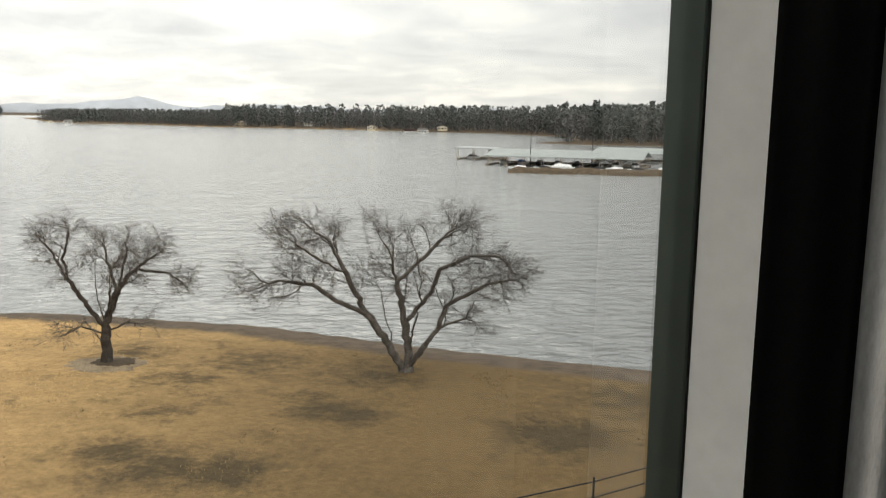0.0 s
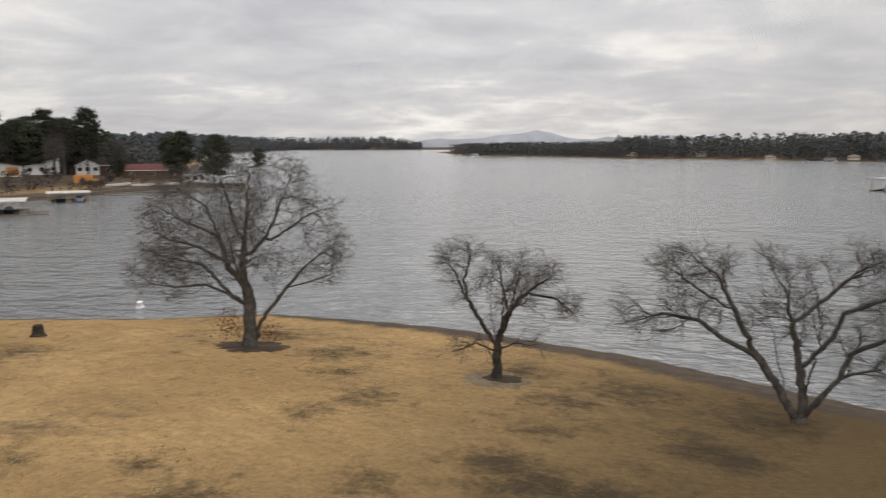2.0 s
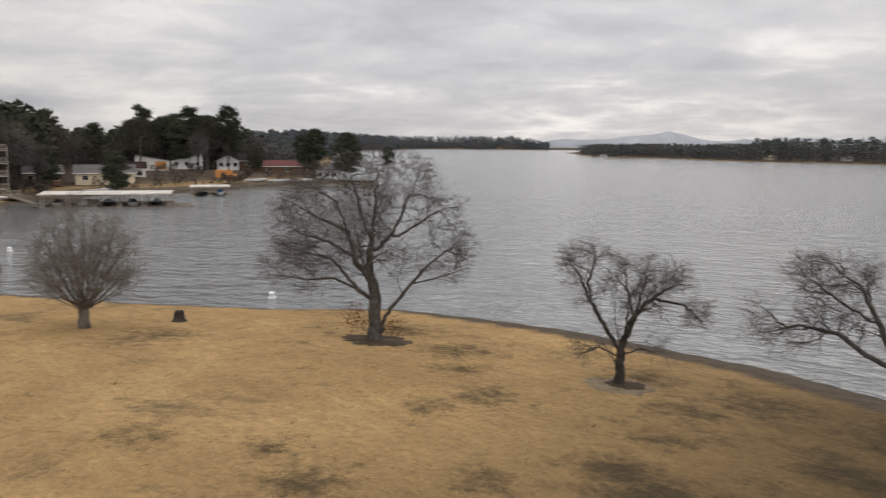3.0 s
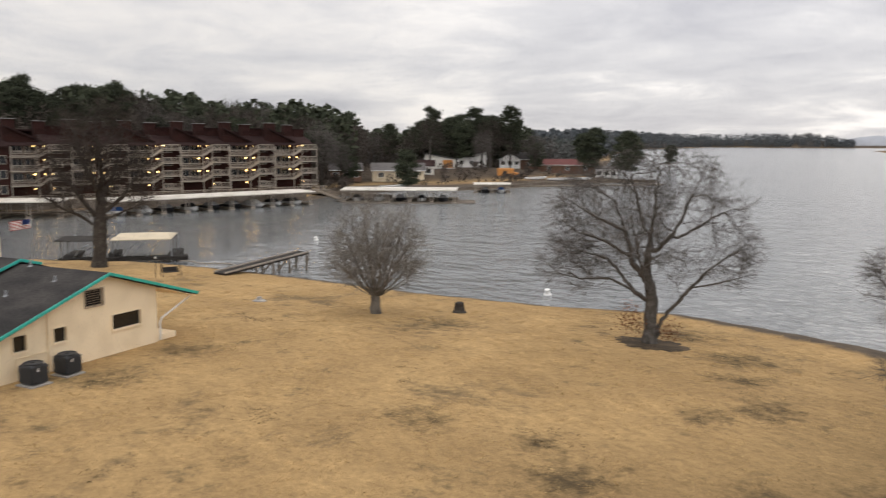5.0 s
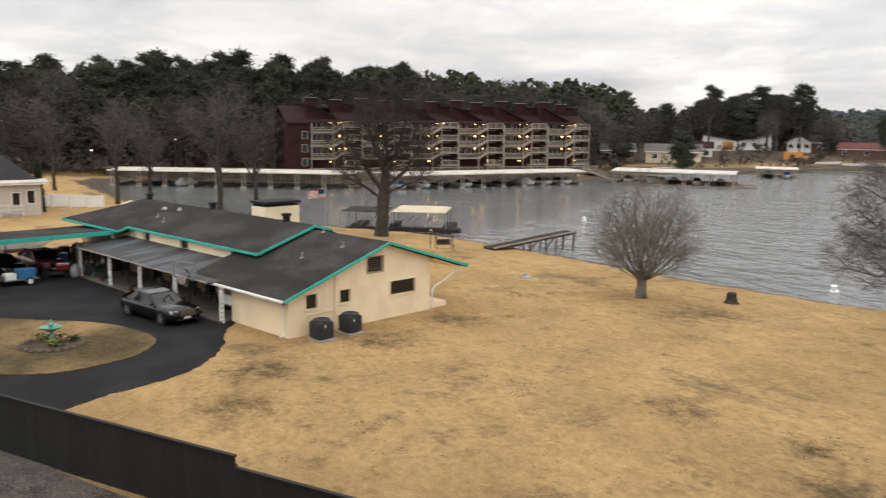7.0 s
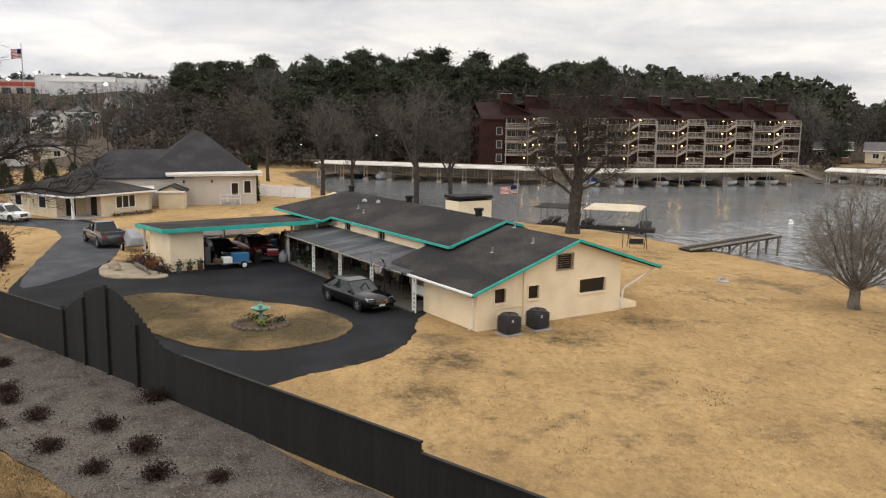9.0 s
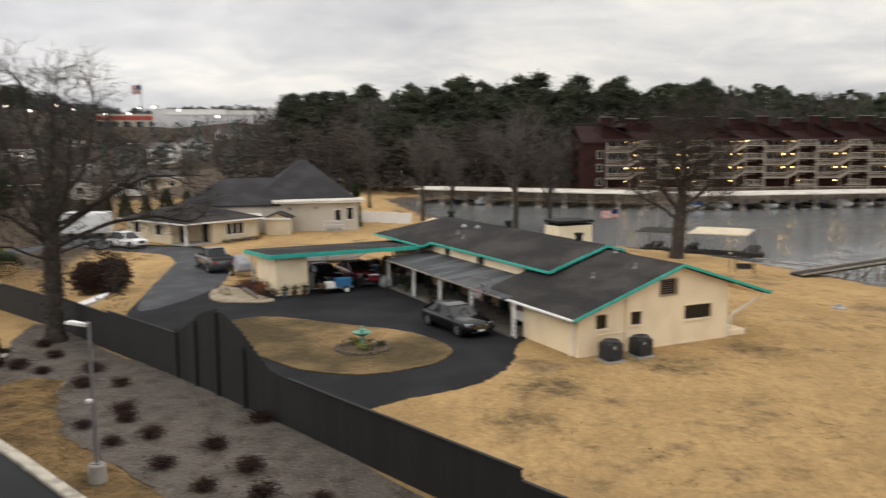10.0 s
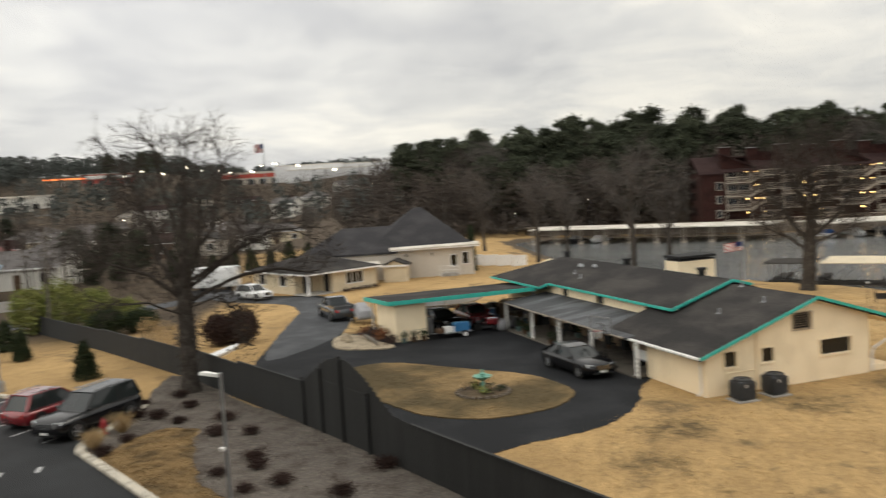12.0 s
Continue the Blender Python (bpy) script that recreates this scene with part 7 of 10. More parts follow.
    if bed:
        part("cargo_bed", Solid().box(-L + 0.1, -W * 0.82, belt - 0.02, -L + bed, W * 0.82, belt + 0.03), DARK, v)
        for s in (-1, 1):
            part("bed_side", Solid().box(-L + 0.06, s * W * 0.9 - 0.05, belt - 0.05, -L + bed, s * W * 0.9 + 0.05, belt + 0.16), paint, v, bevel=0.02)
        part("tailgate", Solid().box(-L + 0.02, -W * 0.86, belt - 0.4, -L + 0.1, W * 0.86, belt + 0.15), paint, v, bevel=0.02)
    return v


vehicle("sedan_car", "shiny black sedan parked on the driveway loop", "car", HOUSE @ pose(-8.2, -2.35, 0.02, 0, 0, 4), CAR_BLACK, 5.1, 1.9, 0.93, 1.44, (0.07, 0.70, 0.25, 0.53), 0.90)
vehicle("suv_car", "black large sport utility vehicle in a parking stall", "car", pose(-36.15, -23.75, 0.02, 0, 0, -13), CAR_BLACK, 5.3, 2.0, 1.10, 1.84, (0.02, 0.70, 0.07, 0.55), 1.06, 0.40, roof_rack=True)
vehicle("suv_car", "dark red sport utility car in a parking stall", "car", pose(-37.9, -26.9, 0.02, 0, 0, 166), CAR_RED, 4.7, 1.9, 0.96, 1.64, (0.04, 0.72, 0.13, 0.52), 0.93, 0.36, roof_rack=True)
vehicle("pickup_truck", "dark pickup truck with a trailer on the driveway", "pickup truck", pose(-67.6, -20.9, 0.03, 0, 0, 212), CAR_GREY, 5.6, 1.95, 1.12, 1.82, (0.34, 0.74, 0.40, 0.60), 1.12, 0.40, bed=1.9)
vehicle("small_car", "white hatchback parked by the neighbouring house", "car", pose(-81.6, -33.8, 0.03, 0, 0, 60), CAR_WHITE, 4.3, 1.8, 0.95, 1.58, (0.04, 0.74, 0.12, 0.54), 0.95)

# trailer with a grey-covered water scooter behind the pickup
trailer = thing("boat_trailer", "small trailer with a grey-covered water scooter", "trailer", pose(-64.9, -17.9, 0.03, 0, 0, 206))
part("frame", Solid().bar((-1.6, 0, 0.42), (2.2, 0, 0.42), 0.10).bar((-1.4, -0.75, 0.42), (-1.4, 0.75, 0.42), 0.08).bar((0.6, -0.6, 0.42), (0.6, 0.6, 0.42), 0.08), GREY_METAL, trailer)
for s in (-1, 1):
    part("wheel", Solid().lathe([(0.18, -0.08), (0.3, -0.07), (0.3, 0.07), (0.18, 0.08)], 16), TYRE, trailer, m=pose(-0.4, s * 0.85, 0.3, 90, 0, 0))
    part("hub", Solid().lathe([(0.17, -0.085), (0.17, 0.085)], 12), WHITE, trailer, m=pose(-0.4, s * 0.85, 0.3, 90, 0, 0))
scoot = Solid().hexa([(-1.9, -0.75, 0.5), (1.6, -0.5, 0.6), (1.6, 0.5, 0.6), (-1.9, 0.75, 0.5), (-1.7, -0.5, 1.1), (0.4, -0.42, 1.55), (0.4, 0.42, 1.55), (-1.7, 0.5, 1.1)])
part("cover", scoot, BOAT_GREY, trailer, "grey fabric cover", bevel=0.16)

# things under and before the carport
gen = thing("generator_trailer", "blue generator on a small single-axle trailer", "generator", pose(-57.15, -8.9, 0.02, 0, 0, 116) @ Matrix.Scale(0.82, 4))
GEN_BLUE = material("blue_enamel", (0.03, 0.15, 0.32), 0.4, vary=0.15, scale=2, fine=15)
part("frame", Solid().box(-1.5, -0.5, 0.42, 1.0, 0.5, 0.50).bar((-2.3, 0, 0.46), (-1.5, 0, 0.46), 0.08), GREY_METAL, gen)
part("housing", Solid().box(-0.5, -0.42, 0.5, 0.8, 0.42, 1.22), GEN_BLUE, gen, "blue enamel housing", bevel=0.05)
part("white_box", Solid().box(-1.35, -0.4, 0.5, -0.6, 0.4, 0.95), WHITE, gen, bevel=0.03)
for s in (-1, 1):
    part("wheel", Solid().lathe([(0.18, -0.09), (0.3, -0.08), (0.3, 0.08), (0.18, 0.09)], 16), TYRE, gen, m=pose(0.3, s * 0.62, 0.3, 90, 0, 0))
    part("hub", Solid().lathe([(0.19, -0.095), (0.19, 0.095)], 14), WHITE, gen, "white wheel hub", m=pose(0.3, s * 0.62, 0.3, 90, 0, 0))
vehicle("old_car", "dark covered car stored under the carport", "car", HOUSE @ pose(-26.2, -4.3, 0.0, 0, 0, 8), CAR_BLACK, 4.6, 1.8, 0.95, 1.45, (0.08, 0.72, 0.27, 0.54), 0.92)
vehicle("old_car", "dark red car stored under the carport", "car", HOUSE @ pose(-26.4, -1.6, 0.0, 0, 0, 2), CAR_RED, 4.6, 1.8, 0.98, 1.5, (0.08, 0.72, 0.27, 0.54), 0.92)
clutter_rnd = random.Random(5)
CLUTTER = [material("clutter_dark", (0.03, 0.03, 0.032), 0.7), material("clutter_brown", (0.10, 0.06, 0.035), 0.8), material("clutter_grey", (0.2, 0.2, 0.2), 0.7), GEN_BLUE, WHITE]
for i in range(30):
    x, y = clutter_rnd.uniform(-28.5, -22.8), clutter_rnd.choice((clutter_rnd.uniform(0.2, 2.2), clutter_rnd.uniform(-6.3, -5.6), clutter_rnd.uniform(-0.4, 1.6)))
    w, d, h = clutter_rnd.uniform(0.25, 0.6), clutter_rnd.uniform(0.2, 0.5), clutter_rnd.uniform(0.4, 1.5)
    single("storage_box", Solid().box(-w, -d, 0, w, d, h), CLUTTER[(i * 3) % 4 if i % 4 else 0], "stacked household storage box under the carport", "box", HOUSE @ pose(x, y, 0.02, 0, 0, clutter_rnd.uniform(-30, 30)), "carport clutter", bevel=0.03)
mower = thing("riding_mower", "dark red riding lawn mower under the carport", "lawn mower", HOUSE @ pose(-23.4, -1.9, 0.02, 0, 0, 70))
part("hood", Solid().box(0.1, -0.3, 0.4, 0.95, 0.3, 0.85), CAR_RED, mower, bevel=0.08)
part("deck", Solid().box(-0.75, -0.5, 0.18, 0.5, 0.5, 0.36), CLUTTER[0], mower, bevel=0.05)
part("seat", Solid().box(-0.6, -0.24, 0.55, -0.15, 0.24, 0.66).box(-0.66, -0.24, 0.6, -0.56, 0.24, 1.0), CLUTTER[0], mower, bevel=0.04)
part("steering_wheel", Solid().tube([(0.02, 0, 0.8), (-0.1, 0, 1.0)], [0.02, 0.02], 6).lathe([(0.17, 1.0), (0.17, 1.03), (0.13, 1.03), (0.13, 1.0)], 12, (-0.1, 0, 0)), CLUTTER[0], mower)
for x, r in ((0.7, 0.2), (-0.5, 0.28)):
    for sd in (-1, 1):
        part("wheel", Solid().lathe([(r * 0.6, -0.08), (r, -0.07), (r, 0.07), (r * 0.6, 0.08)], 14), TYRE, mower, m=pose(x, sd * 0.45, r, 90, 0, 0))
rack = thing("tool_rack", "timber rack hung with garden tools under the carport", "tool rack", HOUSE @ pose(-22.6, 0.2, 0.02, 0, 0, 86))
part("frame", Solid().box(-0.9, -0.04, 0, -0.82, 0.04, 2.3).box(0.82, -0.04, 0, 0.9, 0.04, 2.3).box(-0.9, -0.04, 2.1, 0.9, 0.04, 2.2).box(-0.9, -0.04, 1.2, 0.9, 0.04, 1.28), TIMBER, rack)
for k in range(9):
    x = -0.72 + k * 0.18
    tool = Solid().tube([(x, -0.08, 2.1), (x + clutter_rnd.uniform(-0.05, 0.05), -0.1, 0.75 + 0.1 * (k % 3))], [0.016, 0.016], 5)
    tool.box(x - 0.1, -0.12, 0.5 + 0.1 * (k % 3), x + 0.1, -0.09, 0.78 + 0.1 * (k % 3))
    part("garden_tool", tool, (WHITE, CLUTTER[1], GREY_METAL, CLUTTER[2])[k % 4], rack)
bag = Solid().lathe([(0.2, 0), (0.34, 0.12), (0.36, 0.4), (0.3, 0.7), (0.12, 0.86), (0.16, 0.95)], 10)
for x, y, t2 in ((-22.3, -1.0, 10), (-22.2, 0.0, 50), (-22.6, -0.5, 80)):
    single("rubbish_bag", bag, BOAT_GREY if t2 != 50 else BOAT_BLACK, "full bin bag standing by the carport edge", "bag", HOUSE @ pose(x, y, 0.02, 0, 0, t2) @ Matrix.Scale(0.9, 4), "bin bags", smooth=True)
part("tool_box", Solid().box(-2.0, -0.4, 0.5, -1.45, 0.4, 0.82), CLUTTER[1], gen, "brown wooden crate", bevel=0.02)
cover_boat = HOUSE @ pose(-33.0, -1.5, 0.75, 0, 0, 80)
boat(cover_boat @ Matrix.Scale(0.9, 4), 3, "boats by the carport")
tr2 = thing("boat_trailer", "galvanised trailer carrying a white boat", "trailer", HOUSE @ pose(-33.0, -1.5, 0.0, 0, 0, 80))
part("frame", Solid().bar((-2.6, 0, 0.45), (3.4, 0, 0.45), 0.12).bar((-1.2, -0.9, 0.45), (-1.2, 0.9, 0.45), 0.1).box(-2.2, -0.2, 0.45, 1.8, 0.2, 0.62), GREY_METAL, tr2)
for s in (-1, 1):
    part("wheel", Solid().lathe([(0.18, -0.09), (0.32, -0.08), (0.32, 0.08), (0.18, 0.09)], 16), TYRE, tr2, m=pose(-1.2, s * 1.0, 0.32, 90, 0, 0))

# basketball hoop on the drive
hoop = thing("basketball_hoop", "portable basketball hoop with a clear backboard by the porch", "basketball hoop", HOUSE @ pose(-7.6, -0.95, 0.02, 0, 0, 200))
part("base", Solid().box(-0.5, -0.4, 0, 0.5, 0.4, 0.22), DARK, hoop, bevel=0.06)
part("pole", Solid().tube([(0, 0, 0.2), (0, 0, 2.3), (0, 0.25, 2.55)], [0.05, 0.05, 0.04], 8), DARK, hoop)
part("backboard", Solid().wall(-0.74, 0.74, lambda u: 2.95, 0.04, [(-0.66, 0.66, 2.13, 2.87)], base=2.05, axis="x", at=0.30), CLUTTER[2], hoop)
part("inner_square", Solid().wall(-0.3, 0.3, lambda u: 2.6, 0.02, [(-0.25, 0.25, 2.27, 2.55)], base=2.22, axis="x", at=0.305), CLUTTER[2], hoop)
part("rim", Solid().tube([(0.22 * math.cos(a * 0.524), 0.55 + 0.22 * math.sin(a * 0.524), 2.2) for a in range(13)], [0.012] * 13, 5), TAIL, hoop)
NET = material("white_net", (0.6, 0.6, 0.58), 0.9)
net = Solid()
for a in range(12):
    b = a * math.pi / 6
    net.tube([(0.22 * math.cos(b), 0.55 + 0.22 * math.sin(b), 2.2), (0.13 * math.cos(b + 0.4), 0.55 + 0.13 * math.sin(b + 0.4), 1.8)], [0.01, 0.01], 3)
    net.tube([(0.22 * math.cos(b), 0.55 + 0.22 * math.sin(b), 2.2), (0.13 * math.cos(b - 0.4), 0.55 + 0.13 * math.sin(b - 0.4), 1.8)], [0.01, 0.01], 3)
part("net", net, NET, hoop)

# bench, swing and pots on the porch
for x, y in ((-6.2, 0.9),):
    b = thing("porch_swing", "pale covered swing seat on the porch", "bench", HOUSE @ pose(x, y, 0.1))
    part("seat", Solid().box(-0.9, -0.3, 0.4, 0.9, 0.3, 0.5), BOAT_GREY, b, bevel=0.03)
    part("backrest", Solid().hexa([(-0.9, 0.3, 0.5), (0.9, 0.3, 0.5), (0.9, 0.36, 0.5), (-0.9, 0.36, 0.5), (-0.9, 0.45, 1.1), (0.9, 0.45, 1.1), (0.9, 0.52, 1.1), (-0.9, 0.52, 1.1)]), BOAT_GREY, b)
    part("front_apron", Solid().box(-0.95, -0.33, 0.5, 0.95, -0.29, 1.0), WHITE, b, "pale printed cloth")
    for s in (-0.85, 0.85):
        part("leg", Solid().box(s - 0.04, -0.3, 0, s + 0.04, 0.3, 0.42), DARK, b)
POT = material("glazed_pot", (0.10, 0.16, 0.15), 0.4)
for i, (x, y) in enumerate(((-10.3, -0.55), (-14.5, -0.55), (-15.4, -0.5), (-18.6, -0.5), (-19.6, -0.4), (-21.0, -0.3), (-12.2, 1.8), (-16.3, 1.9), (-22.0, -6.9), (-22.0, -8.3), (-22.1, -7.6))):
    p = thing("potted_plant", "glazed pot with a small dark green plant", "potted plant", HOUSE @ pose(x, y, 0.1 if i < 8 else 0.02), "potted plants")
    part("pot", Solid().lathe([(0.13, 0), (0.2, 0.3), (0.22, 0.32), (0.18, 0.3), (0.02, 0.28)], 12), POT if i % 2 else CLUTTER[1], p)
    part("foliage", leaf_cards([(0, 0, 0.5), (0.1, 0, 0.62), (-0.1, 0.05, 0.6)], 26, (0.13, 0.13, 0.12), 0.08, i), CEDAR, p)
for i, x in enumerate((-9.6, -11.4, -13.6, -17.0, -20.2)):
    c = thing("porch_chair", "dark metal chair on the porch", "chair", HOUSE @ pose(x, 1.5, 0.1, 0, 0, 180 + i * 14), "porch chairs")
    part("seat", Solid().box(-0.25, -0.25, 0.42, 0.25, 0.25, 0.46), DARK, c, bevel=0.01)
    part("backrest", Solid().box(-0.25, 0.22, 0.46, 0.25, 0.26, 0.95), DARK, c, bevel=0.01)
    for sx in (-0.22, 0.22):
        for sy in (-0.22, 0.22):
            part("leg", Solid().box(sx - 0.02, sy - 0.02, 0, sx + 0.02, sy + 0.02, 0.42), DARK, c)

# garden fountain on the island
VERDIGRIS = material("verdigris_metal", (0.16, 0.36, 0.28), 0.7, vary=0.3, scale=4, fine=25)
FX, FY = -41.2, -5.4
fountain = thing("garden_fountain", "verdigris tiered garden fountain in a round flower bed", "fountain", pose(FX, FY, 0.07))
part("pedestal", Solid().lathe([(0.26, 0), (0.28, 0.08), (0.12, 0.16), (0.09, 0.6), (0.14, 0.68), (0.05, 0.7)], 16), VERDIGRIS, fountain, smooth=False)
part("bowl", Solid().lathe([(0.08, 0.62), (0.42, 0.78), (0.48, 0.86), (0.44, 0.86), (0.1, 0.74), (0.02, 0.74)], 18), VERDIGRIS, fountain)
part("finial", Solid().lathe([(0.10, 0.74), (0.08, 0.9), (0.14, 0.98), (0.06, 1.06), (0.05, 1.14), (0.01, 1.2)], 12), VERDIGRIS, fountain)
ground_bed = Solid().lathe([(1.25, 0.02), (1.2, 0.10), (0.02, 0.14)], 26)
single("flower_bed", ground_bed, LEAF_MULCH, "round dark flower bed on the grass island", "flower bed", pose(FX, FY, 0.06))
edge_rnd = random.Random(9)
for i in range(22):
    a = i * 2 * math.pi / 22
    st = Solid().lathe([(0.05, -0.04), (0.13, 0.0), (0.12, 0.08), (0.03, 0.12)], 7)
    single("edging_stone", st, RETAIN, "rounded edging stone round the flower bed", "stone", pose(FX + 1.3 * math.cos(a), FY + 1.3 * math.sin(a), 0.09, edge_rnd.uniform(-12, 12), 0, edge_rnd.uniform(0, 90)), "edging stones")
for i in range(16):
    a, d = edge_rnd.uniform(0, 6.28), edge_rnd.uniform(0.45, 1.05)
    flower = Solid()
    flower = leaf_cards([(0, 0, 0.10), (0.05, 0, 0.2)], 22, (0.11, 0.11, 0.06), 0.06, i)
    single("bedding_plant", flower, (CEDAR, BAMBOO, STRAW)[i % 3], "low bedding plant in the round bed", "plant", pose(FX + d * math.cos(a), FY + d * math.sin(a), 0.2), "bedding plants")

# bed with rocks by the carport wall
GRAVEL = material("tan_gravel", (0.36, 0.30, 0.215), 0.9, vary=0.4, scale=1.2, fine=16, bump=0.6, second=(0.24, 0.195, 0.14))
sheet_on_ground("gravel_bed", ragged(smooth_outline([(-55.6, -17.6), (-58.4, -18.0), (-58.6, -16.6), (-56.4, -14.8), (-54.2, -12.9), (-53.2, -13.6), (-53.5, -16.4)], 4), 0.06, 8), 0.0, 0.09, GRAVEL, "tan gravel bed by the carport wall", "gravel bed")
for i, (x, y, r) in enumerate(((-56.6, -16.9, 0.42), (-57.4, -17.2, 0.32), (-55.9, -16.5, 0.26))):
    rock = Solid().lathe([(r * 0.9, -0.1), (r, 0.1), (r * 0.7, r * 0.9), (r * 0.2, r * 1.2)], 7)
    single("garden_rock", rock, GRAVEL, "pale weathered garden rock", "rock", pose(x, y, 0.08, 5 * i, 8, 40 * i), "garden rocks")
single("driftwood_log", Solid().tube([(-56.8, -15.6, 0.35), (-55.6, -14.7, 0.28), (-54.2, -14.0, 0.16)], [0.13, 0.11, 0.06], 7), PALE_BARK, "pale driftwood log leaning in the bed", "log")
for i, (x, y, h) in enumerate(((-55.9, -14.3, 0.9), (-56.8, -15.0, 1.1), (-57.6, -15.8, 0.9), (-54.9, -13.3, 0.6), (-57.1, -14.4, 0.8))):
    sh = thing("bed_shrub", "brown dormant shrub against the carport wall", "shrub", pose(x, y, 0.05), "bed shrubs")
    part("foliage", leaf_cards([(0, 0, h * 0.5), (0.2, 0, h * 0.7), (-0.2, 0.1, h * 0.6)], 90, (0.25, 0.25, h * 0.22), 0.07, i), SHRUB if i % 2 else DEAD_LEAF, sh)
    part("stem", Solid().tube([(0, 0, -0.05), (0, 0, h * 0.6)], [0.04, 0.02], 5), BARK_DARK, sh)


# ---- planted verge by the parking lot ----
def tuft(seed, r, h, n, spread, size, mat):
    """A low shrub of many fine stems and leaves."""
    rnd = random.Random(seed)
    s = leaf_cards([(0, 0, h * 0.45)], n, (r * 0.5, r * 0.5, h * 0.22), size, seed)
    for i in range(46):
        a, d = rnd.uniform(0, 6.28), rnd.uniform(0.3, 1.0)
        s.tube([(0, 0, 0), (math.cos(a) * r * d * 0.6, math.sin(a) * r * d * 0.6, h * 0.6), (math.cos(a) * r * d, math.sin(a) * r * d, h * rnd.uniform(0.6, 1.0))], [0.014, 0.011, 0.006], 3, cap=False)
    return s.mesh("shrub", mat)


SHRUBS = [tuft(i, 0.52, 0.55, 900, 0.3, 0.05, SHRUB) for i in range(3)]
spots = [(-36.6, -19.4), (-39.4, -20.2), (-37.4, -20.9), (-39.9, -23.1), (-37.6, -22.1), (-33.8, -20.5), (-31.9, -20.5), (-34.6, -16.6), (-34.7, -15.0), (-31.2, -13.4), (-29.4, -14.2), (-28.5, -11.3),
         (-30.2, -7.8), (-30.2, -12.9), (-27.4, -8.7), (-27.7, -12.4), (-25.7, -9.9), (-25.5, -7.0), (-24.0, -8.0), (-23.5, -6.1), (-23.2, -4.3), (-41.5, -21.8), (-36.9, -17.2)]
for i, (x, y) in enumerate(spots):
    single("small_shrub", SHRUBS[i % 3], SHRUB, "small dark reddish shrub in the grey mulch", "shrub", pose(x, y, 0.03, 0, 0, i * 47) @ Matrix.Scale(0.66 + 0.3 * ((i * 7) % 5) / 5, 4), "verge shrubs")
GRASS_TUFT = [None, None]
for k in range(2):
    rnd = random.Random(60 + k)
    g = Solid()
    for i in range(240):
        a, d = rnd.uniform(0, 6.28), rnd.uniform(0.0, 0.62)
        g.tube([(math.cos(a) * 0.2 * d, math.sin(a) * 0.2 * d, 0), (math.cos(a) * d * 0.8, math.sin(a) * d * 0.8, rnd.uniform(0.4, 0.7)), (math.cos(a) * d * 1.3, math.sin(a) * d * 1.3, rnd.uniform(0.25, 1.0))], [0.010, 0.010, 0.005], 3, cap=False)
    GRASS_TUFT[k] = g.mesh("ornamental_grass", STRAW)
for i, (x, y, k) in enumerate(((-32.6, -21.3, 0.9), (-35.2, -21.5, 1.0), (-33.2, -21.7, 0.8))):
    single("ornamental_grass", GRASS_TUFT[i % 2], STRAW, "clump of straw-coloured ornamental grass by the kerb", "grass clump", pose(x, y, 0.04, 0, 0, i * 60) @ Matrix.Scale(k, 4), "ornamental grasses")

HYDRANT_RED = material("hydrant_red", (0.34, 0.03, 0.03), 0.45)
hyd = thing("fire_hydrant", "red fire hydrant standing in the mulch", "fire hydrant", pose(-34.9, -22.25, 0.04))
part("barrel", Solid().lathe([(0.16, 0), (0.16, 0.04), (0.11, 0.06), (0.11, 0.5), (0.14, 0.52), (0.14, 0.56), (0.10, 0.66), (0.04, 0.72), (0.03, 0.78)], 14), HYDRANT_RED, hyd)
for a in (0, 90, 180):
    part("outlet", Solid().lathe([(0.05, 0), (0.05, 0.16), (0.065, 0.16), (0.065, 0.2)], 10), HYDRANT_RED, hyd, m=pose(0, 0, 0.42, 90, 0, a))


def lot_lamp(m, high, arm_turn, label):
    """A pole lamp on a concrete footing, its head on a short arm."""
    l = thing("lot_lamp", label, "street lamp", m, "parking lot lamps")
    part("footing", Solid().lathe([(0.26, -0.2), (0.26, 0.55), (0.23, 0.6), (0.08, 0.61)], 18), CONCRETE, l, "round concrete footing")
    part("pole", Solid().tube([(0, 0, 0.6), (0, 0, high)], [0.075, 0.05], 8), GREY_METAL, l)
    part("base_plate", Solid().box(-0.14, -0.14, 0.6, 0.14, 0.14, 0.64), GREY_METAL, l)
    c, s = math.cos(radians(arm_turn)), math.sin(radians(arm_turn))
    head = part("head", Solid().hexa([(0.05, -0.06, high - 0.10), (0.85, -0.16, high - 0.06), (0.85, 0.16, high - 0.06), (0.05, 0.06, high - 0.10), (0.05, -0.05, high - 0.0), (0.85, -0.13, high + 0.02), (0.85, 0.13, high + 0.02), (0.05, 0.05, high)]), WHITE, l, "flat pale lamp head", m=pose(0, 0, 0, 0, 0, arm_turn))
    part("cap", Solid().lathe([(0.06, 0), (0.05, 0.06), (0.01, 0.07)], 8), GREY_METAL, l, m=pose(0, 0, high))
    return l


lamp = lot_lamp(pose(-24.55, -11.5, 0.03), 5.0, 245, "slim grey parking lot lamp on a concrete footing")
part("camera_dome", Solid().lathe([(0.03, 0), (0.1, 0.04), (0.1, 0.12), (0.02, 0.14)], 10), WHITE, lamp, "small white fitting", m=pose(0.1, -0.08, 2.55))
lot_lamp(pose(-43.8, -34.3, 0.0), 8.0, 330, "tall grey parking lot lamp on the lawn")

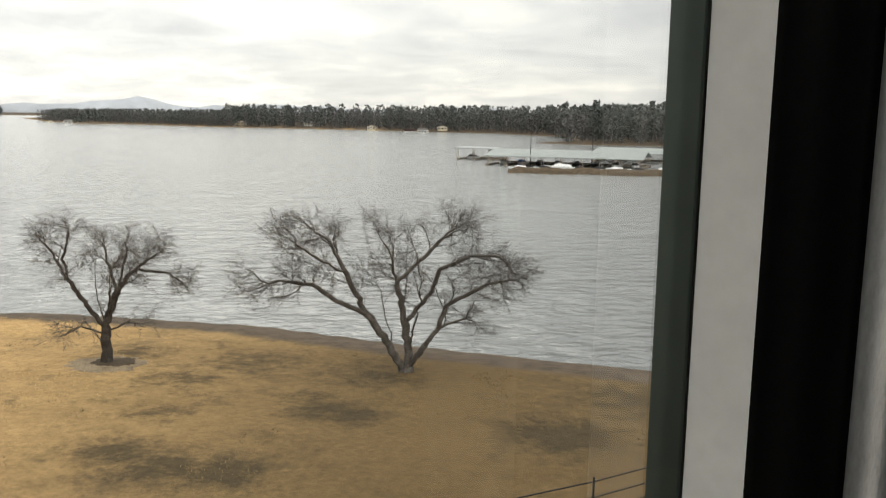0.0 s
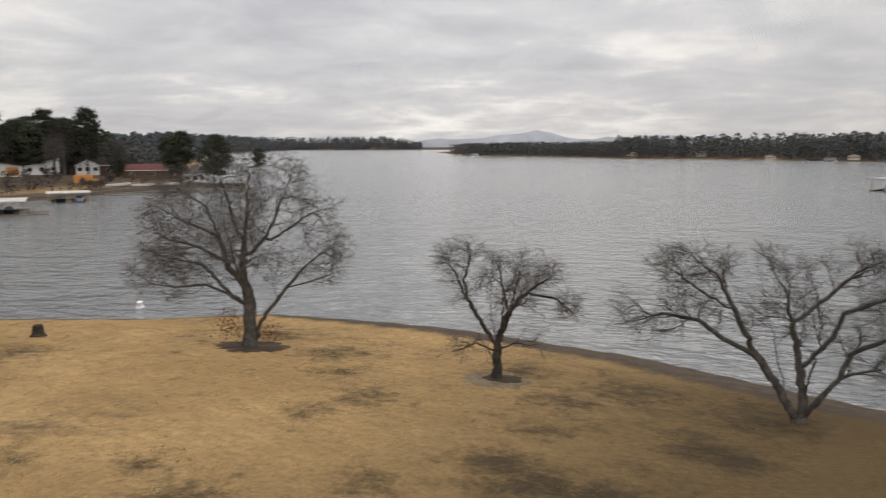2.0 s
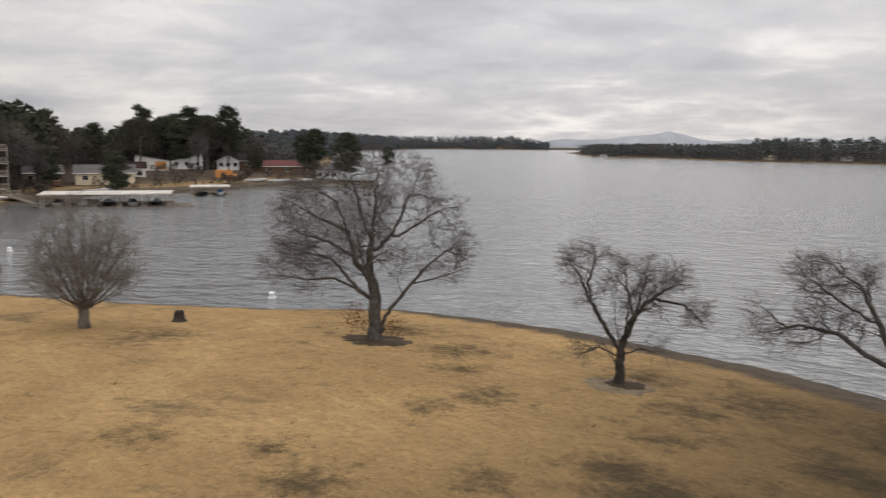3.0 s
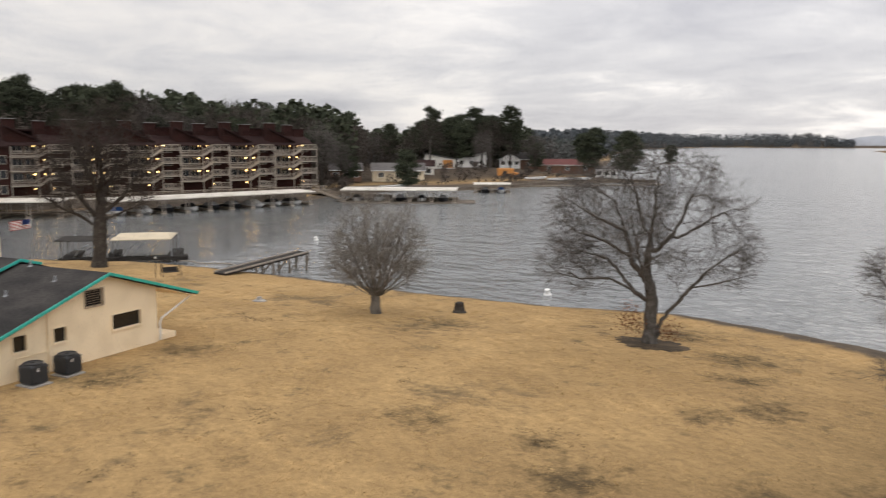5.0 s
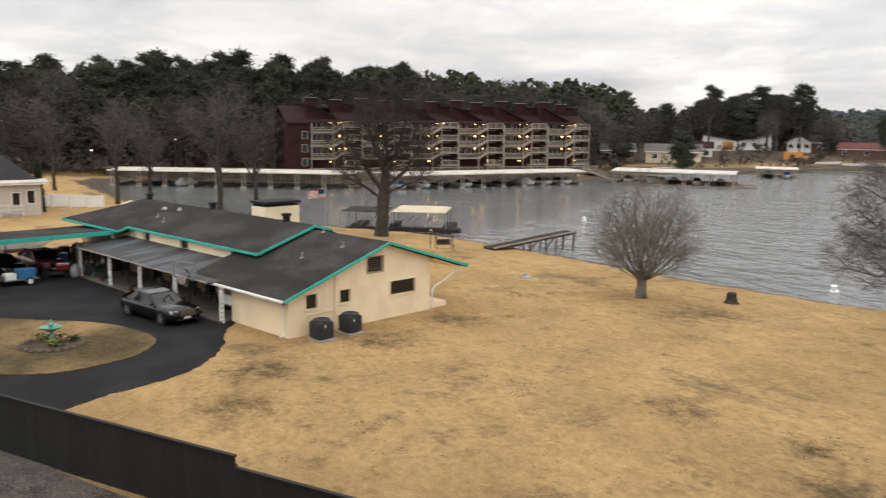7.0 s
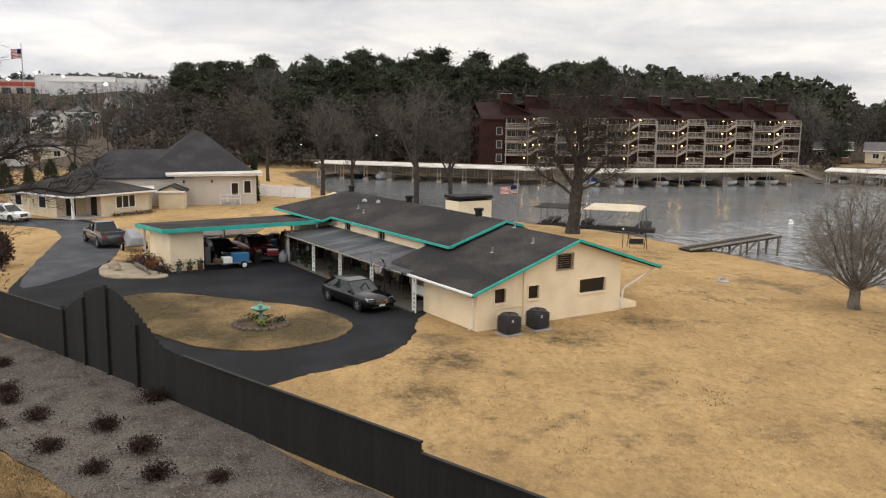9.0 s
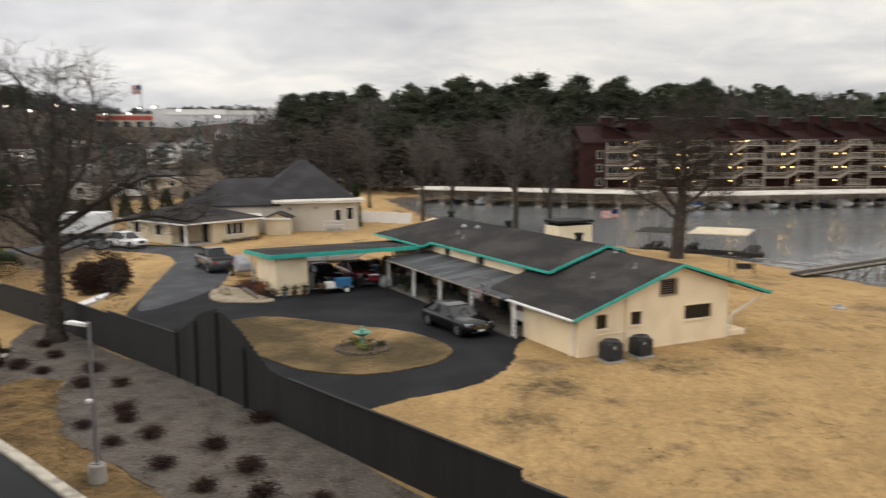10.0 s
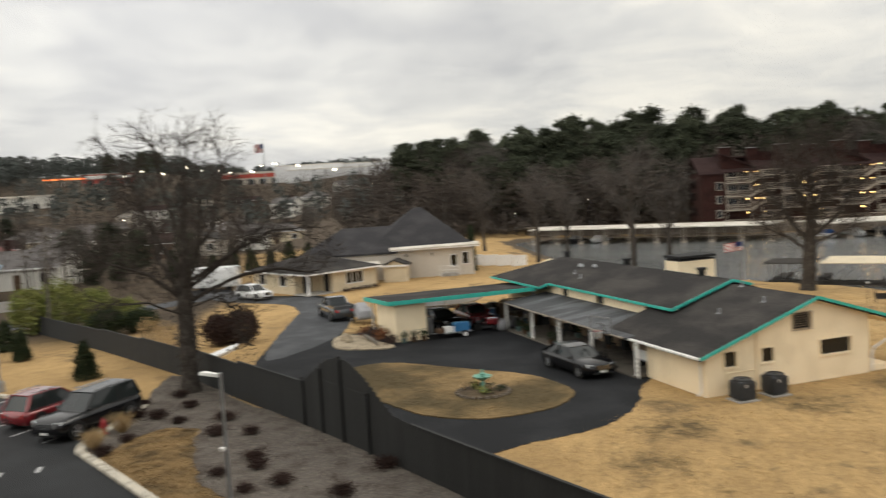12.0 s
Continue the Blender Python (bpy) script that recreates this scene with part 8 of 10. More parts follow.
# wooden utility pole with wires
up = thing("utility_pole", "leaning wooden utility pole with crossarms", "utility pole", pose(-63.5, -44.6, 0))
part("pole", Solid().tube([(0, 0, -0.3), (0.08, 0.25, 5), (0.15, 0.5, 10.4)], [0.12, 0.10, 0.08], 8), PALE_BARK, up)
for z in (9.9, 9.3):
    part("crossarm", Solid().bar((-0.9, 0.4, z), (1.1, 0.6, z), 0.09, 0.11), TIMBER, up)
for x in (-0.8, -0.3, 0.5, 1.0):
    part("insulator", Solid().lathe([(0.03, 0), (0.05, 0.06), (0.03, 0.14)], 8), GREY_METAL, up, m=pose(x, 0.5, 9.96))
for dz, end in ((9.9, (-110, -20, 10.5)), (9.3, (-110, -21, 9.6)), (9.9, (-90, -115, 11)), (6.6, (-92, -112, 7.2))):
    a, b = Vector((-63.4, -44.1, dz)), Vector(end)
    pts = [a.lerp(b, k / 10) - Vector((0, 0, 1.1 * 4 * (k / 10) * (1 - k / 10))) for k in range(11)]
    part("wire", Solid().tube(pts, [0.012] * 11, 3), DARK, up, m=pose(63.5, 44.6, 0))


# small conical evergreens on the hotel lawn
def cone_tree(seed, h, r, name="conifer"):
    rnd = random.Random(seed)
    cs = []
    for i in range(int(60 * h)):
        k = rnd.random() ** 1.3
        a = rnd.uniform(0, 6.28)
        rr = r * (1 - k) ** 0.55 * rnd.uniform(0.5, 1.0)
        cs.append((rr * math.cos(a), rr * math.sin(a), 0.15 + k * h * 0.95))
    return leaf_cards(cs, 40, (0.11, 0.11, 0.15), 0.07, seed).mesh("foliage", CEDAR), Solid().tube([(0, 0, -0.1), (0, 0, h * 0.8)], [0.07, 0.02], 6).mesh("trunk", BARK_DARK)


CONES = [cone_tree(1, 2.1, 0.75), cone_tree(2, 1.9, 0.62)]
for i, (x, y, k) in enumerate(((-46.7, -30.6, 1.0), (-52.9, -39.5, 1.0), (-56.7, -43.6, 1.0))):
    t = thing("conifer", "small dark conical evergreen on the lawn", "tree", pose(x, y, 0, 0, 0, i * 80) @ Matrix.Scale(k, 4), "lawn evergreens")
    part("foliage", CONES[i % 2][0], CEDAR, t)
    part("trunk", CONES[i % 2][1], BARK_DARK, t)
# verge of brown grass beside the kerb
VERGE = material("brown_dormant_grass", (0.25, 0.165, 0.078), 0.95, vary=0.5, scale=0.8, fine=16, bump=0.8, second=(0.13, 0.090, 0.046), depth=0.06)
sheet_on_ground("verge_lawn", ragged(verge, 0.12, 12, 4), 0.0, 0.04, VERGE, "brown dormant grass verge inside the kerb", "lawn")


# ---- neighbouring houses ----
def plain_house(name, label, m, w, d, h, rise, wall_mat, roof_mat, style="gable", windows=3, over=0.4, door=True, chimney=False, storeys=1, category="house", group="", side_windows=1):
    """A house with its front along x at y = 0, its depth to +y."""
    g = thing(name, label, category, m, group)
    part("wall", Solid().box(0, 0, -0.4, w, d, h), wall_mat, g)
    o = over
    r = Solid()
    if style == "gable":
        r.slab([(-o, -o, h - 0.05), (w + o, -o, h - 0.05), (w + o, d / 2, h + rise), (-o, d / 2, h + rise)], 0.14)
        r.slab([(-o, d / 2, h + rise), (w + o, d / 2, h + rise), (w + o, d + o, h - 0.05), (-o, d + o, h - 0.05)], 0.14)
        gab = Solid()
        for x in (0.0, w - 0.12):
            gab.add([(x, 0, h), (x, d, h), (x, d / 2, h + rise - 0.16), (x + 0.12, 0, h), (x + 0.12, d, h), (x + 0.12, d / 2, h + rise - 0.16)], [(0, 2, 1), (3, 4, 5), (0, 1, 4, 3), (1, 2, 5, 4), (2, 0, 3, 5)])
        part("gable", gab, wall_mat, g)
    elif style == "front":
        r.slab([(-o, -o, h - 0.05), (w / 2, -o, h + rise), (w / 2, d + o, h + rise), (-o, d + o, h - 0.05)][::-1], 0.14)
        r.slab([(w / 2, -o, h + rise), (w + o, -o, h - 0.05), (w + o, d + o, h - 0.05), (w / 2, d + o, h + rise)][::-1], 0.14)
        gab = Solid()
        for y in (0.0, d - 0.12):
            gab.add([(0, y, h), (w, y, h), (w / 2, y, h + rise - 0.16), (0, y + 0.12, h), (w, y + 0.12, h), (w / 2, y + 0.12, h + rise - 0.16)], [(0, 1, 2), (3, 5, 4), (0, 3, 4, 1), (1, 4, 5, 2), (2, 5, 3, 0)])
        part("gable", gab, wall_mat, g)
    elif style == "shed":
        r.slab([(-o, -o, h - 0.05), (w + o, -o, h + rise), (w + o, d + o, h + rise), (-o, d + o, h - 0.05)], 0.14)
        sd = Solid().add([(0, 0, h), (w, 0, h), (w, 0, h + rise - 0.2), (0, d, h), (w, d, h), (w, d, h + rise - 0.2)], [(0, 1, 2), (3, 5, 4), (0, 3, 4, 1), (1, 4, 5, 2), (2, 5, 3, 0)])
        part("gable", sd, wall_mat, g)
    else:
        k = min(w, d) / 2 * 0.98
        p, q = ((k, d / 2), (w - k, d / 2)) if w >= d else ((w / 2, k), (w / 2, d - k))
        A, B, C_, D = (-o, -o, h - 0.05), (w + o, -o, h - 0.05), (w + o, d + o, h - 0.05), (-o, d + o, h - 0.05)
        P, Q = (*p, h + rise), (*q, h + rise)
        if w >= d:
            for f in ([A, B, Q, P], [C_, D, P, Q], [B, C_, Q], [D, A, P]):
                r.slab(f, 0.14)
        else:
            for f in ([A, B, P], [B, C_, Q, P], [C_, D, Q], [D, A, P, Q]):
                r.slab(f, 0.14)
    part("roof", r, roof_mat, g)
    part("fascia", Solid().bar((-o, -o - 0.03, h - 0.11), (w + o, -o - 0.03, h - 0.11), 0.06, 0.2), WHITE, g)
    for s in range(storeys):
        z0 = 0.9 + s * 2.7
        n = windows
        for i in range(n):
            cx = w * (i + 0.5) / n
            if door and s == 0 and i == n // 2:
                part("door", Solid().box(cx - 0.5, -0.06, 0, cx + 0.5, 0.02, 2.05), CLUTTER[1], g)
                continue
            win_p = part("window", Solid().wall(cx - 0.75, cx + 0.75, lambda u: z0 + 1.3, 0.08, [(cx - 0.66, cx - 0.03, z0 + 0.08, z0 + 1.22), (cx + 0.03, cx + 0.66, z0 + 0.08, z0 + 1.22)], base=z0, axis="x", at=-0.07), WHITE, g)
            part("pane", Solid().box(cx - 0.7, -0.02, z0 + 0.04, cx + 0.7, -0.01, z0 + 1.26), GLASS_DARK, win_p)
        for i in range(side_windows):
            cy = d * (i + 0.5) / side_windows
            for x in (-0.06, w):
                win_p = part("window", Solid().wall(cy - 0.6, cy + 0.6, lambda u: z0 + 1.3, 0.06, [(cy - 0.5, cy + 0.5, z0 + 0.1, z0 + 1.2)], base=z0, axis="y", at=x), WHITE, g)
                part("pane", Solid().box(x + 0.02, cy - 0.5, z0 + 0.1, x + 0.04, cy + 0.5, z0 + 1.2), GLASS_DARK, win_p)
    if chimney:
        part("chimney", Solid().box(w * 0.7, d * 0.45, h, w * 0.7 + 0.8, d * 0.45 + 0.6, h + rise + 0.9), RED_BROWN, g)
    return g


def facing(x, y, turn):
    return pose(x, y, ground_z(x, y), 0, 0, turn)


# the tan cottage beyond the driveway: its front faces the drive
def cottage(m):
    """A hip-roofed cottage with a porch let into one corner."""
    w, d, h = 8.6, 11.0, 2.35
    g = thing("cottage", "tan single-storey cottage with a dark hip roof and corner porch", "house", m)
    part("wall", Solid().box(3.1, 0, -0.4, w, d, h).box(0, 2.6, -0.4, 3.1, d, h), TAN_WALL, g)
    o, k = 0.65, 4.2
    A, B, C_, D = (-o, -o, h - 0.02), (w + o, -o, h - 0.02), (w + o, d + o, h - 0.02), (-o, d + o, h - 0.02)
    P, Q = (w / 2, k, h + 1.5), (w / 2, d - k, h + 1.5)
    r = Solid()
    for f in ([A, B, P], [B, C_, Q, P], [C_, D, Q], [D, A, P, Q]):
        r.slab(f, 0.14)
    part("roof", r, SHINGLE, g)
    part("soffit", Solid().box(-0.55, -0.55, h - 0.2, w + 0.55, d + 0.55, h - 0.165), TAN_WALL, g)
    for a, b in (((-o, -o), (w + o, -o)), ((-o, -o), (-o, d + o))):
        part("fascia", Solid().bar((*a, h - 0.11), (*b, h - 0.11), 0.05, 0.16), WHITE, g)
    part("porch_floor", Solid().box(-0.2, -0.2, -0.3, 3.1, 2.6, 0.12), CONCRETE, g, bevel=0.02)
    part("porch_post", Solid().box(-0.02, -0.02, 0.12, 0.2, 0.2, h - 0.2), WHITE, g, "white square porch post", bevel=0.01)
    part("door", Solid().box(1.0, 2.54, 0.12, 2.0, 2.59, 2.1), DARK, g)
    part("door", Solid().box(3.04, 0.7, 0.12, 3.09, 1.6, 2.1), DARK, g)
    win_p = part("window", Solid().wall(4.7, 7.0, lambda u: 2.0, 0.08, [(4.78 + k2 * 0.74, 5.44 + k2 * 0.74, 0.78, 1.92) for k2 in range(3)], base=0.7, axis="x", at=-0.07), WHITE, g)
    part("pane", Solid().box(4.75, -0.02, 0.75, 6.95, -0.01, 1.95), GLASS_DARK, win_p)
    for y in (4.2, 8.4):
        win_p = part("window", Solid().wall(y, y + 1.3, lambda u: 2.0, 0.07, [(y + 0.08, y + 1.22, 0.88, 1.92)], base=0.8, axis="y", at=-0.07), WHITE, g)
        part("pane", Solid().box(-0.02, y + 0.05, 0.85, -0.01, y + 1.25, 1.95), GLASS_DARK, win_p)
    return g


cottage(facing(-82.3, -28.2, 141.5))
for i in range(5):
    sh = thing("foundation_shrub", "low dark shrub against the cottage wall", "shrub", facing(-82.3, -28.2, 141.5) @ pose(4.2 + i * 0.95, -0.75, 0), "cottage shrubs")
    part("foliage", leaf_cards([(0, 0, 0.22), (0.25, 0, 0.2), (-0.25, 0, 0.2)], 70, (0.2, 0.16, 0.1), 0.06, i), SHRUB, sh)
    part("stem", Solid().tube([(0, 0, -0.05), (0, 0, 0.3)], [0.03, 0.01], 4), BARK_DARK, sh)
plain_house("garden_shed", "small tan gabled garden shed on the lawn", facing(-92.2, -22.6, 94), 2.6, 2.5, 1.95, 0.6, TAN_WALL, SHINGLE, "front", 0, 0.25, door=False, side_windows=0, category="shed")
plain_house("long_garage", "white-roofed low outbuilding behind the cottage", facing(-90.2, -29.0, 104.5), 6.0, 1.9, 2.25, 0.2, TAN_WALL, WHITE_METAL, "gable", 0, 0.3, door=False, side_windows=0)

garage = thing("large_house", "large beige house with a black hip roof by the cove", "house", facing(-92.3, -33.6, 104.5))
part("wall", Solid().box(2.2, 0, -0.4, 21.3, 14, 3.2), BEIGE_WALL, garage)
part("fascia", Solid().box(11.6, -0.75, 3.28, 21.9, -0.6, 3.46), WHITE, garage, "broad white fascia band")
part("eave_roof", Solid().slab([(11.5, -0.8, 3.5), (22.0, -0.8, 3.55), (22.0, 1.3, 3.75), (11.5, 1.3, 3.7)], 0.12), WHITE_METAL, garage)
hip = Solid()
A, B, C_, D, T1, T2 = (9.0, 0.4, 3.4), (21.6, 0.4, 3.4), (21.6, 15, 3.4), (9.0, 15, 3.4), (14.9, 7.5, 8.0), (15.9, 7.5, 8.0)
for f in ([A, B, T2, T1], [B, C_, T2], [C_, D, T1, T2], [D, A, T1]):
    hip.slab(f, 0.2)
part("main_roof", hip, BLACK_SHINGLE, garage)
hip = Solid()
A, B, C_, D, T1, T2 = (1.2, -0.3, 3.2), (12.4, -0.3, 3.2), (12.4, 12, 3.2), (1.2, 12, 3.2), (6.0, 5.8, 6.0), (12.4, 5.8, 6.0)
for f in ([A, B, T2, T1], [C_, D, T1, T2], [D, A, T1]):
    hip.slab(f, 0.2)
part("wing_roof", hip, BLACK_SHINGLE, garage)
for x, z0 in ((18.9, 1.0), (20.3, 1.2)):
    w = part("window", Solid().wall(x - 0.45, x + 0.45, lambda u: z0 + 1.5, 0.08, [(x - 0.36, x + 0.36, z0 + 0.08, z0 + 1.42)], base=z0, axis="x", at=-0.08), WHITE, garage)
    part("pane", Solid().box(x - 0.4, -0.03, z0 + 0.05, x + 0.4, -0.02, z0 + 1.45), GLASS_DARK, w)
ramp = Solid()
for x in (17.2, 18.0, 18.8, 19.4):
    ramp.bar((x, -0.9, -0.05), (x, -0.9, 1.25), 0.05)
for z in (0.25, 0.75, 1.25):
    ramp.bar((17.2, -0.9, z), (19.4, -0.9, z), 0.04)
part("step_railing", ramp, WHITE, garage, "white railing at the back steps")
part("back_step", Solid().box(17.4, -0.95, -0.1, 19.3, 0.0, 0.35), CONCRETE, garage, bevel=0.02)
for x in (13.4, 16.4):
    part("wall_lantern", Solid().box(x - 0.08, -0.2, 2.5, x + 0.08, -0.02, 2.8), DARK, garage)

for i in range(4):
    f = thing("white_fence", "white vinyl privacy fence panel by the cove", "fence", facing(-108.6 - 0.75 * i * 0.47, -15.2 + i * 1.9, 104), "white fence panels")
    part("panel", Solid().box(0.05, -0.03, 0.06, 1.85, 0.03, 1.45), WHITE, f, bevel=0.01)
    part("post", Solid().box(-0.06, -0.06, 0, 0.06, 0.06, 1.6), WHITE, f)
rv = thing("covered_camper", "camper under a white weather cover", "camper", facing(-92.0, -42.5, 100))
part("cover", Solid().box(-2.6, -1.1, 0.35, 2.6, 1.1, 2.7), BOAT_WHITE, rv, bevel=0.35)
for s in (-1.5, 1.5):
    part("wheel", Solid().lathe([(0.2, -0.1), (0.34, -0.09), (0.34, 0.09), (0.2, 0.1)], 14), TYRE, rv, m=pose(s, -0.9, 0.34, 90, 0, 0))

# narrow cypress and a row of young evergreens
TALL_CONE = cone_tree(5, 5.6, 0.55)
t = thing("cypress", "tall narrow dark cypress beside the beige house", "tree", stand(97.7, 103))
part("foliage", TALL_CONE[0], CEDAR, t)
part("trunk", TALL_CONE[1], BARK_DARK, t)
ROW_CONE = cone_tree(6, 3.4, 1.1)
for i in range(9):
    t = thing("conifer", "dark young evergreen in a row behind the cottage", "tree", stand(107.5 + i * 1.25, 118 + (i % 3) * 3, 0, i * 70) @ Matrix.Scale(0.9 + 0.1 * (i % 3), 4), "row of evergreens")
    part("foliage", ROW_CONE[0], CEDAR, t)
    part("trunk", ROW_CONE[1], BARK_DARK, t)


# hedges, bamboo and scrub along the fence
def leafy_mass(name, label, m, boxes, count, size, mat, category, group=""):
    t = thing(name, label, category, m, group)
    rnd = np.random.RandomState(len(label))
    pts = []
    for x, y, z, rx, ry, rz in boxes:
        q = rnd.normal(size=(count, 3))
        q /= np.linalg.norm(q, axis=1, keepdims=True)
        q *= rnd.uniform(0.5, 1.0, (count, 1))
        pts.append(np.array((x, y, z)) + q * np.array((rx, ry, rz)))
    pts = np.vstack(pts)
    part("foliage", leaf_cards(pts[pts[:, 2] > 0.05], 7, (0.14, 0.14, 0.14), size, 3), mat, t)
    stems = Solid()
    for x, y, z, rx, ry, rz in boxes:
        for k in range(4):
            stems.tube([(x + rx * (k - 1.5) * 0.25, y, -0.1), (x + rx * (k - 1.5) * 0.4, y, z + rz * 0.5)], [0.04, 0.015], 4, cap=False)
    part("stem_cluster", stems, BARK_DARK, t)
    return t


leafy_mass("hedge", "clipped brown dormant hedge by the driveway", facing(-57.0, -25.6, 115), [(-0.7, 0, 1.1, 1.3, 1.2, 1.2), (0.8, 0.1, 1.2, 1.2, 1.2, 1.3)], 600, 0.10, SHRUB, "hedge")
leafy_mass("bamboo_clump", "yellow-green bamboo thicket behind the fence", facing(-65.6, -44.6, 122), [(-2.6, 0, 2.0, 1.7, 1.3, 2.1), (-0.2, 0.3, 2.2, 1.9, 1.4, 2.4), (2.4, 0, 1.7, 1.8, 1.3, 1.9), (4.7, 0, 1.1, 1.7, 1.2, 1.3)], 800, 0.10, BAMBOO, "bamboo")
leafy_mass("evergreen_scrub", "dark evergreen scrub beside the bamboo", facing(-63.0, -37.6, 122), [(-1.2, 0, 1.0, 1.6, 1.1, 1.2), (1.4, 0.2, 0.9, 1.5, 1.1, 1.0)], 700, 0.09, CEDAR, "shrub")
for i, (x, y) in enumerate(((-56.8, -30.4), (-54.3, -27.6), (-59.2, -33.2), (-61.8, -31.2))):
    leafy_mass("scrub", "leafless grey-brown scrub behind the fence", facing(x, y, 100 + i * 30), [(0, 0, 0.9, 1.2, 1.0, 1.0)], 130, 0.06, TWIG if i % 2 else STRAW, "shrub", "scrub behind the fence")
rows_ = []
for k, w, a, b in ((0, 0.55, 0.25, 0.55), (0.5, 0.62, 0.22, 0.55), (0.85, 0.4, 0.28, 0.62), (1.0, 0.03, 0.5, 0.68)):
    rows_.append([(k * 3.6, -w, b), (k * 3.6, -w * 0.7, a), (k * 3.6, w * 0.7, a), (k * 3.6, w, b)])
single("skiff", loft(rows_), BOAT_WHITE, "small white skiff lying behind the fence", "boat", pose(-49.4, -24.0, 0.15, 0, -9, 150) @ Matrix.Scale(0.72, 4))

# dark broadleaf trees and dark evergreens behind the hotel lawn
for i, (az, r, k, kind) in enumerate(((122.4, 112, 0.30, 2), (120.8, 116, 0.26, 2), (123.4, 132, 0.44, 2), (119.5, 128, 0.4, 2), (116.5, 138, 0.36, 2), (121.2, 140, 0.46, 2), (130.5, 220, 0.5, 2), (127.0, 260, 0.5, 2), (120.8, 700, 1.1, 2), (118.8, 690, 1.2, 2), (118.0, 705, 1.0, 0))):
    pine(scaled_stand(az, r, k, i * 60), kind, "dark evergreens by the town", "dark broad evergreen among the neighbouring yards")
for i, (az, r, k) in enumerate(((123.2, 120, 0.6), (113.4, 150, 0.6), (110.6, 160, 0.55), (116.0, 165, 0.7), (119.0, 180, 0.7), (126.0, 190, 0.7), (108.6, 175, 0.6), (129.5, 160, 0.8), (121.5, 150, 0.6), (112.2, 260, 0.8), (106.6, 300, 0.8), (104.6, 290, 0.9))):
    wood_tree(scaled_stand(az, r, k, i * 43), i % 4, "leafless yard trees")

# white commercial building with a blue metal roof, across the road
BLUE_ROOF = material("blue_metal_roof", (0.16, 0.27, 0.35), 0.45, vary=0.12, scale=0.5, fine=8, bump=0.1)
PALE_WALL = material("white_block_wall", (0.66, 0.64, 0.58), 0.85, vary=0.1, scale=0.6, fine=14)
shop = thing("roadside_building", "white block building with a blue metal roof", "building", facing(-66.5, -84.5, 124.7))
part("wall", Solid().box(0, 0, -0.4, 25.3, 16, 4.0), PALE_WALL, shop)
rf = Solid()
A, B, C_, D, T1, T2 = (-0.8, -0.8, 3.95), (26.1, -0.8, 3.95), (26.1, 16.8, 3.95), (-0.8, 16.8, 3.95), (8, 8, 6.6), (18, 8, 6.6)
for f in ([A, B, T2, T1], [B, C_, T2], [C_, D, T1, T2], [D, A, T1]):
    rf.slab(f, 0.18)
part("roof", rf, BLUE_ROOF, shop)
part("sign_panel", Solid().box(22.6, -0.1, 2.2, 25.0, -0.02, 3.1), BLUE_ROOF, shop, "blank blue sign panel")
part("roof_unit", Solid().box(11, 6.5, 6.3, 13.5, 8.5, 7.3), WHITE, shop, bevel=0.05)
part("low_door", Solid().box(14.5, -0.06, 0.0, 15.9, 0.02, 1.0), DARK, shop)
base_wall = Solid().box(-6, -3.2, -0.3, 30, -2.9, 1.1)
single("block_wall", base_wall, CONCRETE, "grey block wall before the white building", "wall", facing(-66.5, -84.5, 124.7), kind="structure")
road = [(-40, -85), (-55, -64), (-66, -51.5), (-72, -46), (-79, -41), (-90, -36), (-90, -39.5), (-80, -45), (-73.5, -50.5), (-68, -57), (-57.5, -70), (-43, -90)]
sheet_on_ground("road", road, -0.2, 0.02, OLD_ASPHALT, "grey asphalt road past the white building", "road")
rail = thing("guard_rail", "low steel rail along the road", "guard rail")
for a, b in (((-56.5, -58.0), (-61.5, -52.0)), ((-61.5, -52.0), (-66.0, -47.5))):
    part("beam", Solid().bar((*a, 0.6), (*b, 0.6), 0.06, 0.12), GREY_METAL, rail)
for x, y in ((-56.5, -58.0), (-59.0, -55.0), (-61.5, -52.0), (-63.8, -49.8), (-66.0, -47.5)):
    part("post", Solid().box(x - 0.05, y - 0.05, -0.1, x + 0.05, y + 0.05, 0.75), WHITE, rail)

# ---- houses of the town's slope ----
town_rnd = random.Random(31)
GREY_ROOF = material("grey_shingles", (0.13, 0.12, 0.115), 0.9, vary=0.3, scale=0.5, fine=5, bump=0.3)
BROWN_WALL = material("brown_brick_wall", (0.17, 0.105, 0.075), 0.9, vary=0.25, scale=0.8, fine=9, bump=0.2)
BRICK_ROOF = material("rusty_red_roof", (0.13, 0.032, 0.027), 0.7, vary=0.2, scale=0.6, fine=8)
WALLS = [PALE_WALL, TAN_WALL, BROWN_WALL, BEIGE_WALL]
ROOFS = [GREY_ROOF, SHINGLE, RED_ROOF, GREY_ROOF]
town = [(111.0, 326, 2), (109.0, 334, 2), (119.6, 330, 2), (120.6, 345, 1), (116.4, 300, 1), (114.6, 250, 1), (118.2, 230, 1), (121.2, 215, 1), (124.2, 205, 1), (126.6, 225, 1), (129.0, 190, 1), (131.6, 210, 1), (122.8, 265, 1), (125.6, 300, 1),
        (128.6, 330, 1), (131.0, 150, 1), (128.8, 128, 1), (125.2, 150, 1), (121.8, 168, 1), (118.6, 172, 1), (115.4, 185, 1), (112.6, 205, 1), (113.2, 395, 1), (116.8, 410, 1), (106.4, 400, 1), (103.4, 330, 1), (100.2, 262, 1), (132.6, 270, 1)]
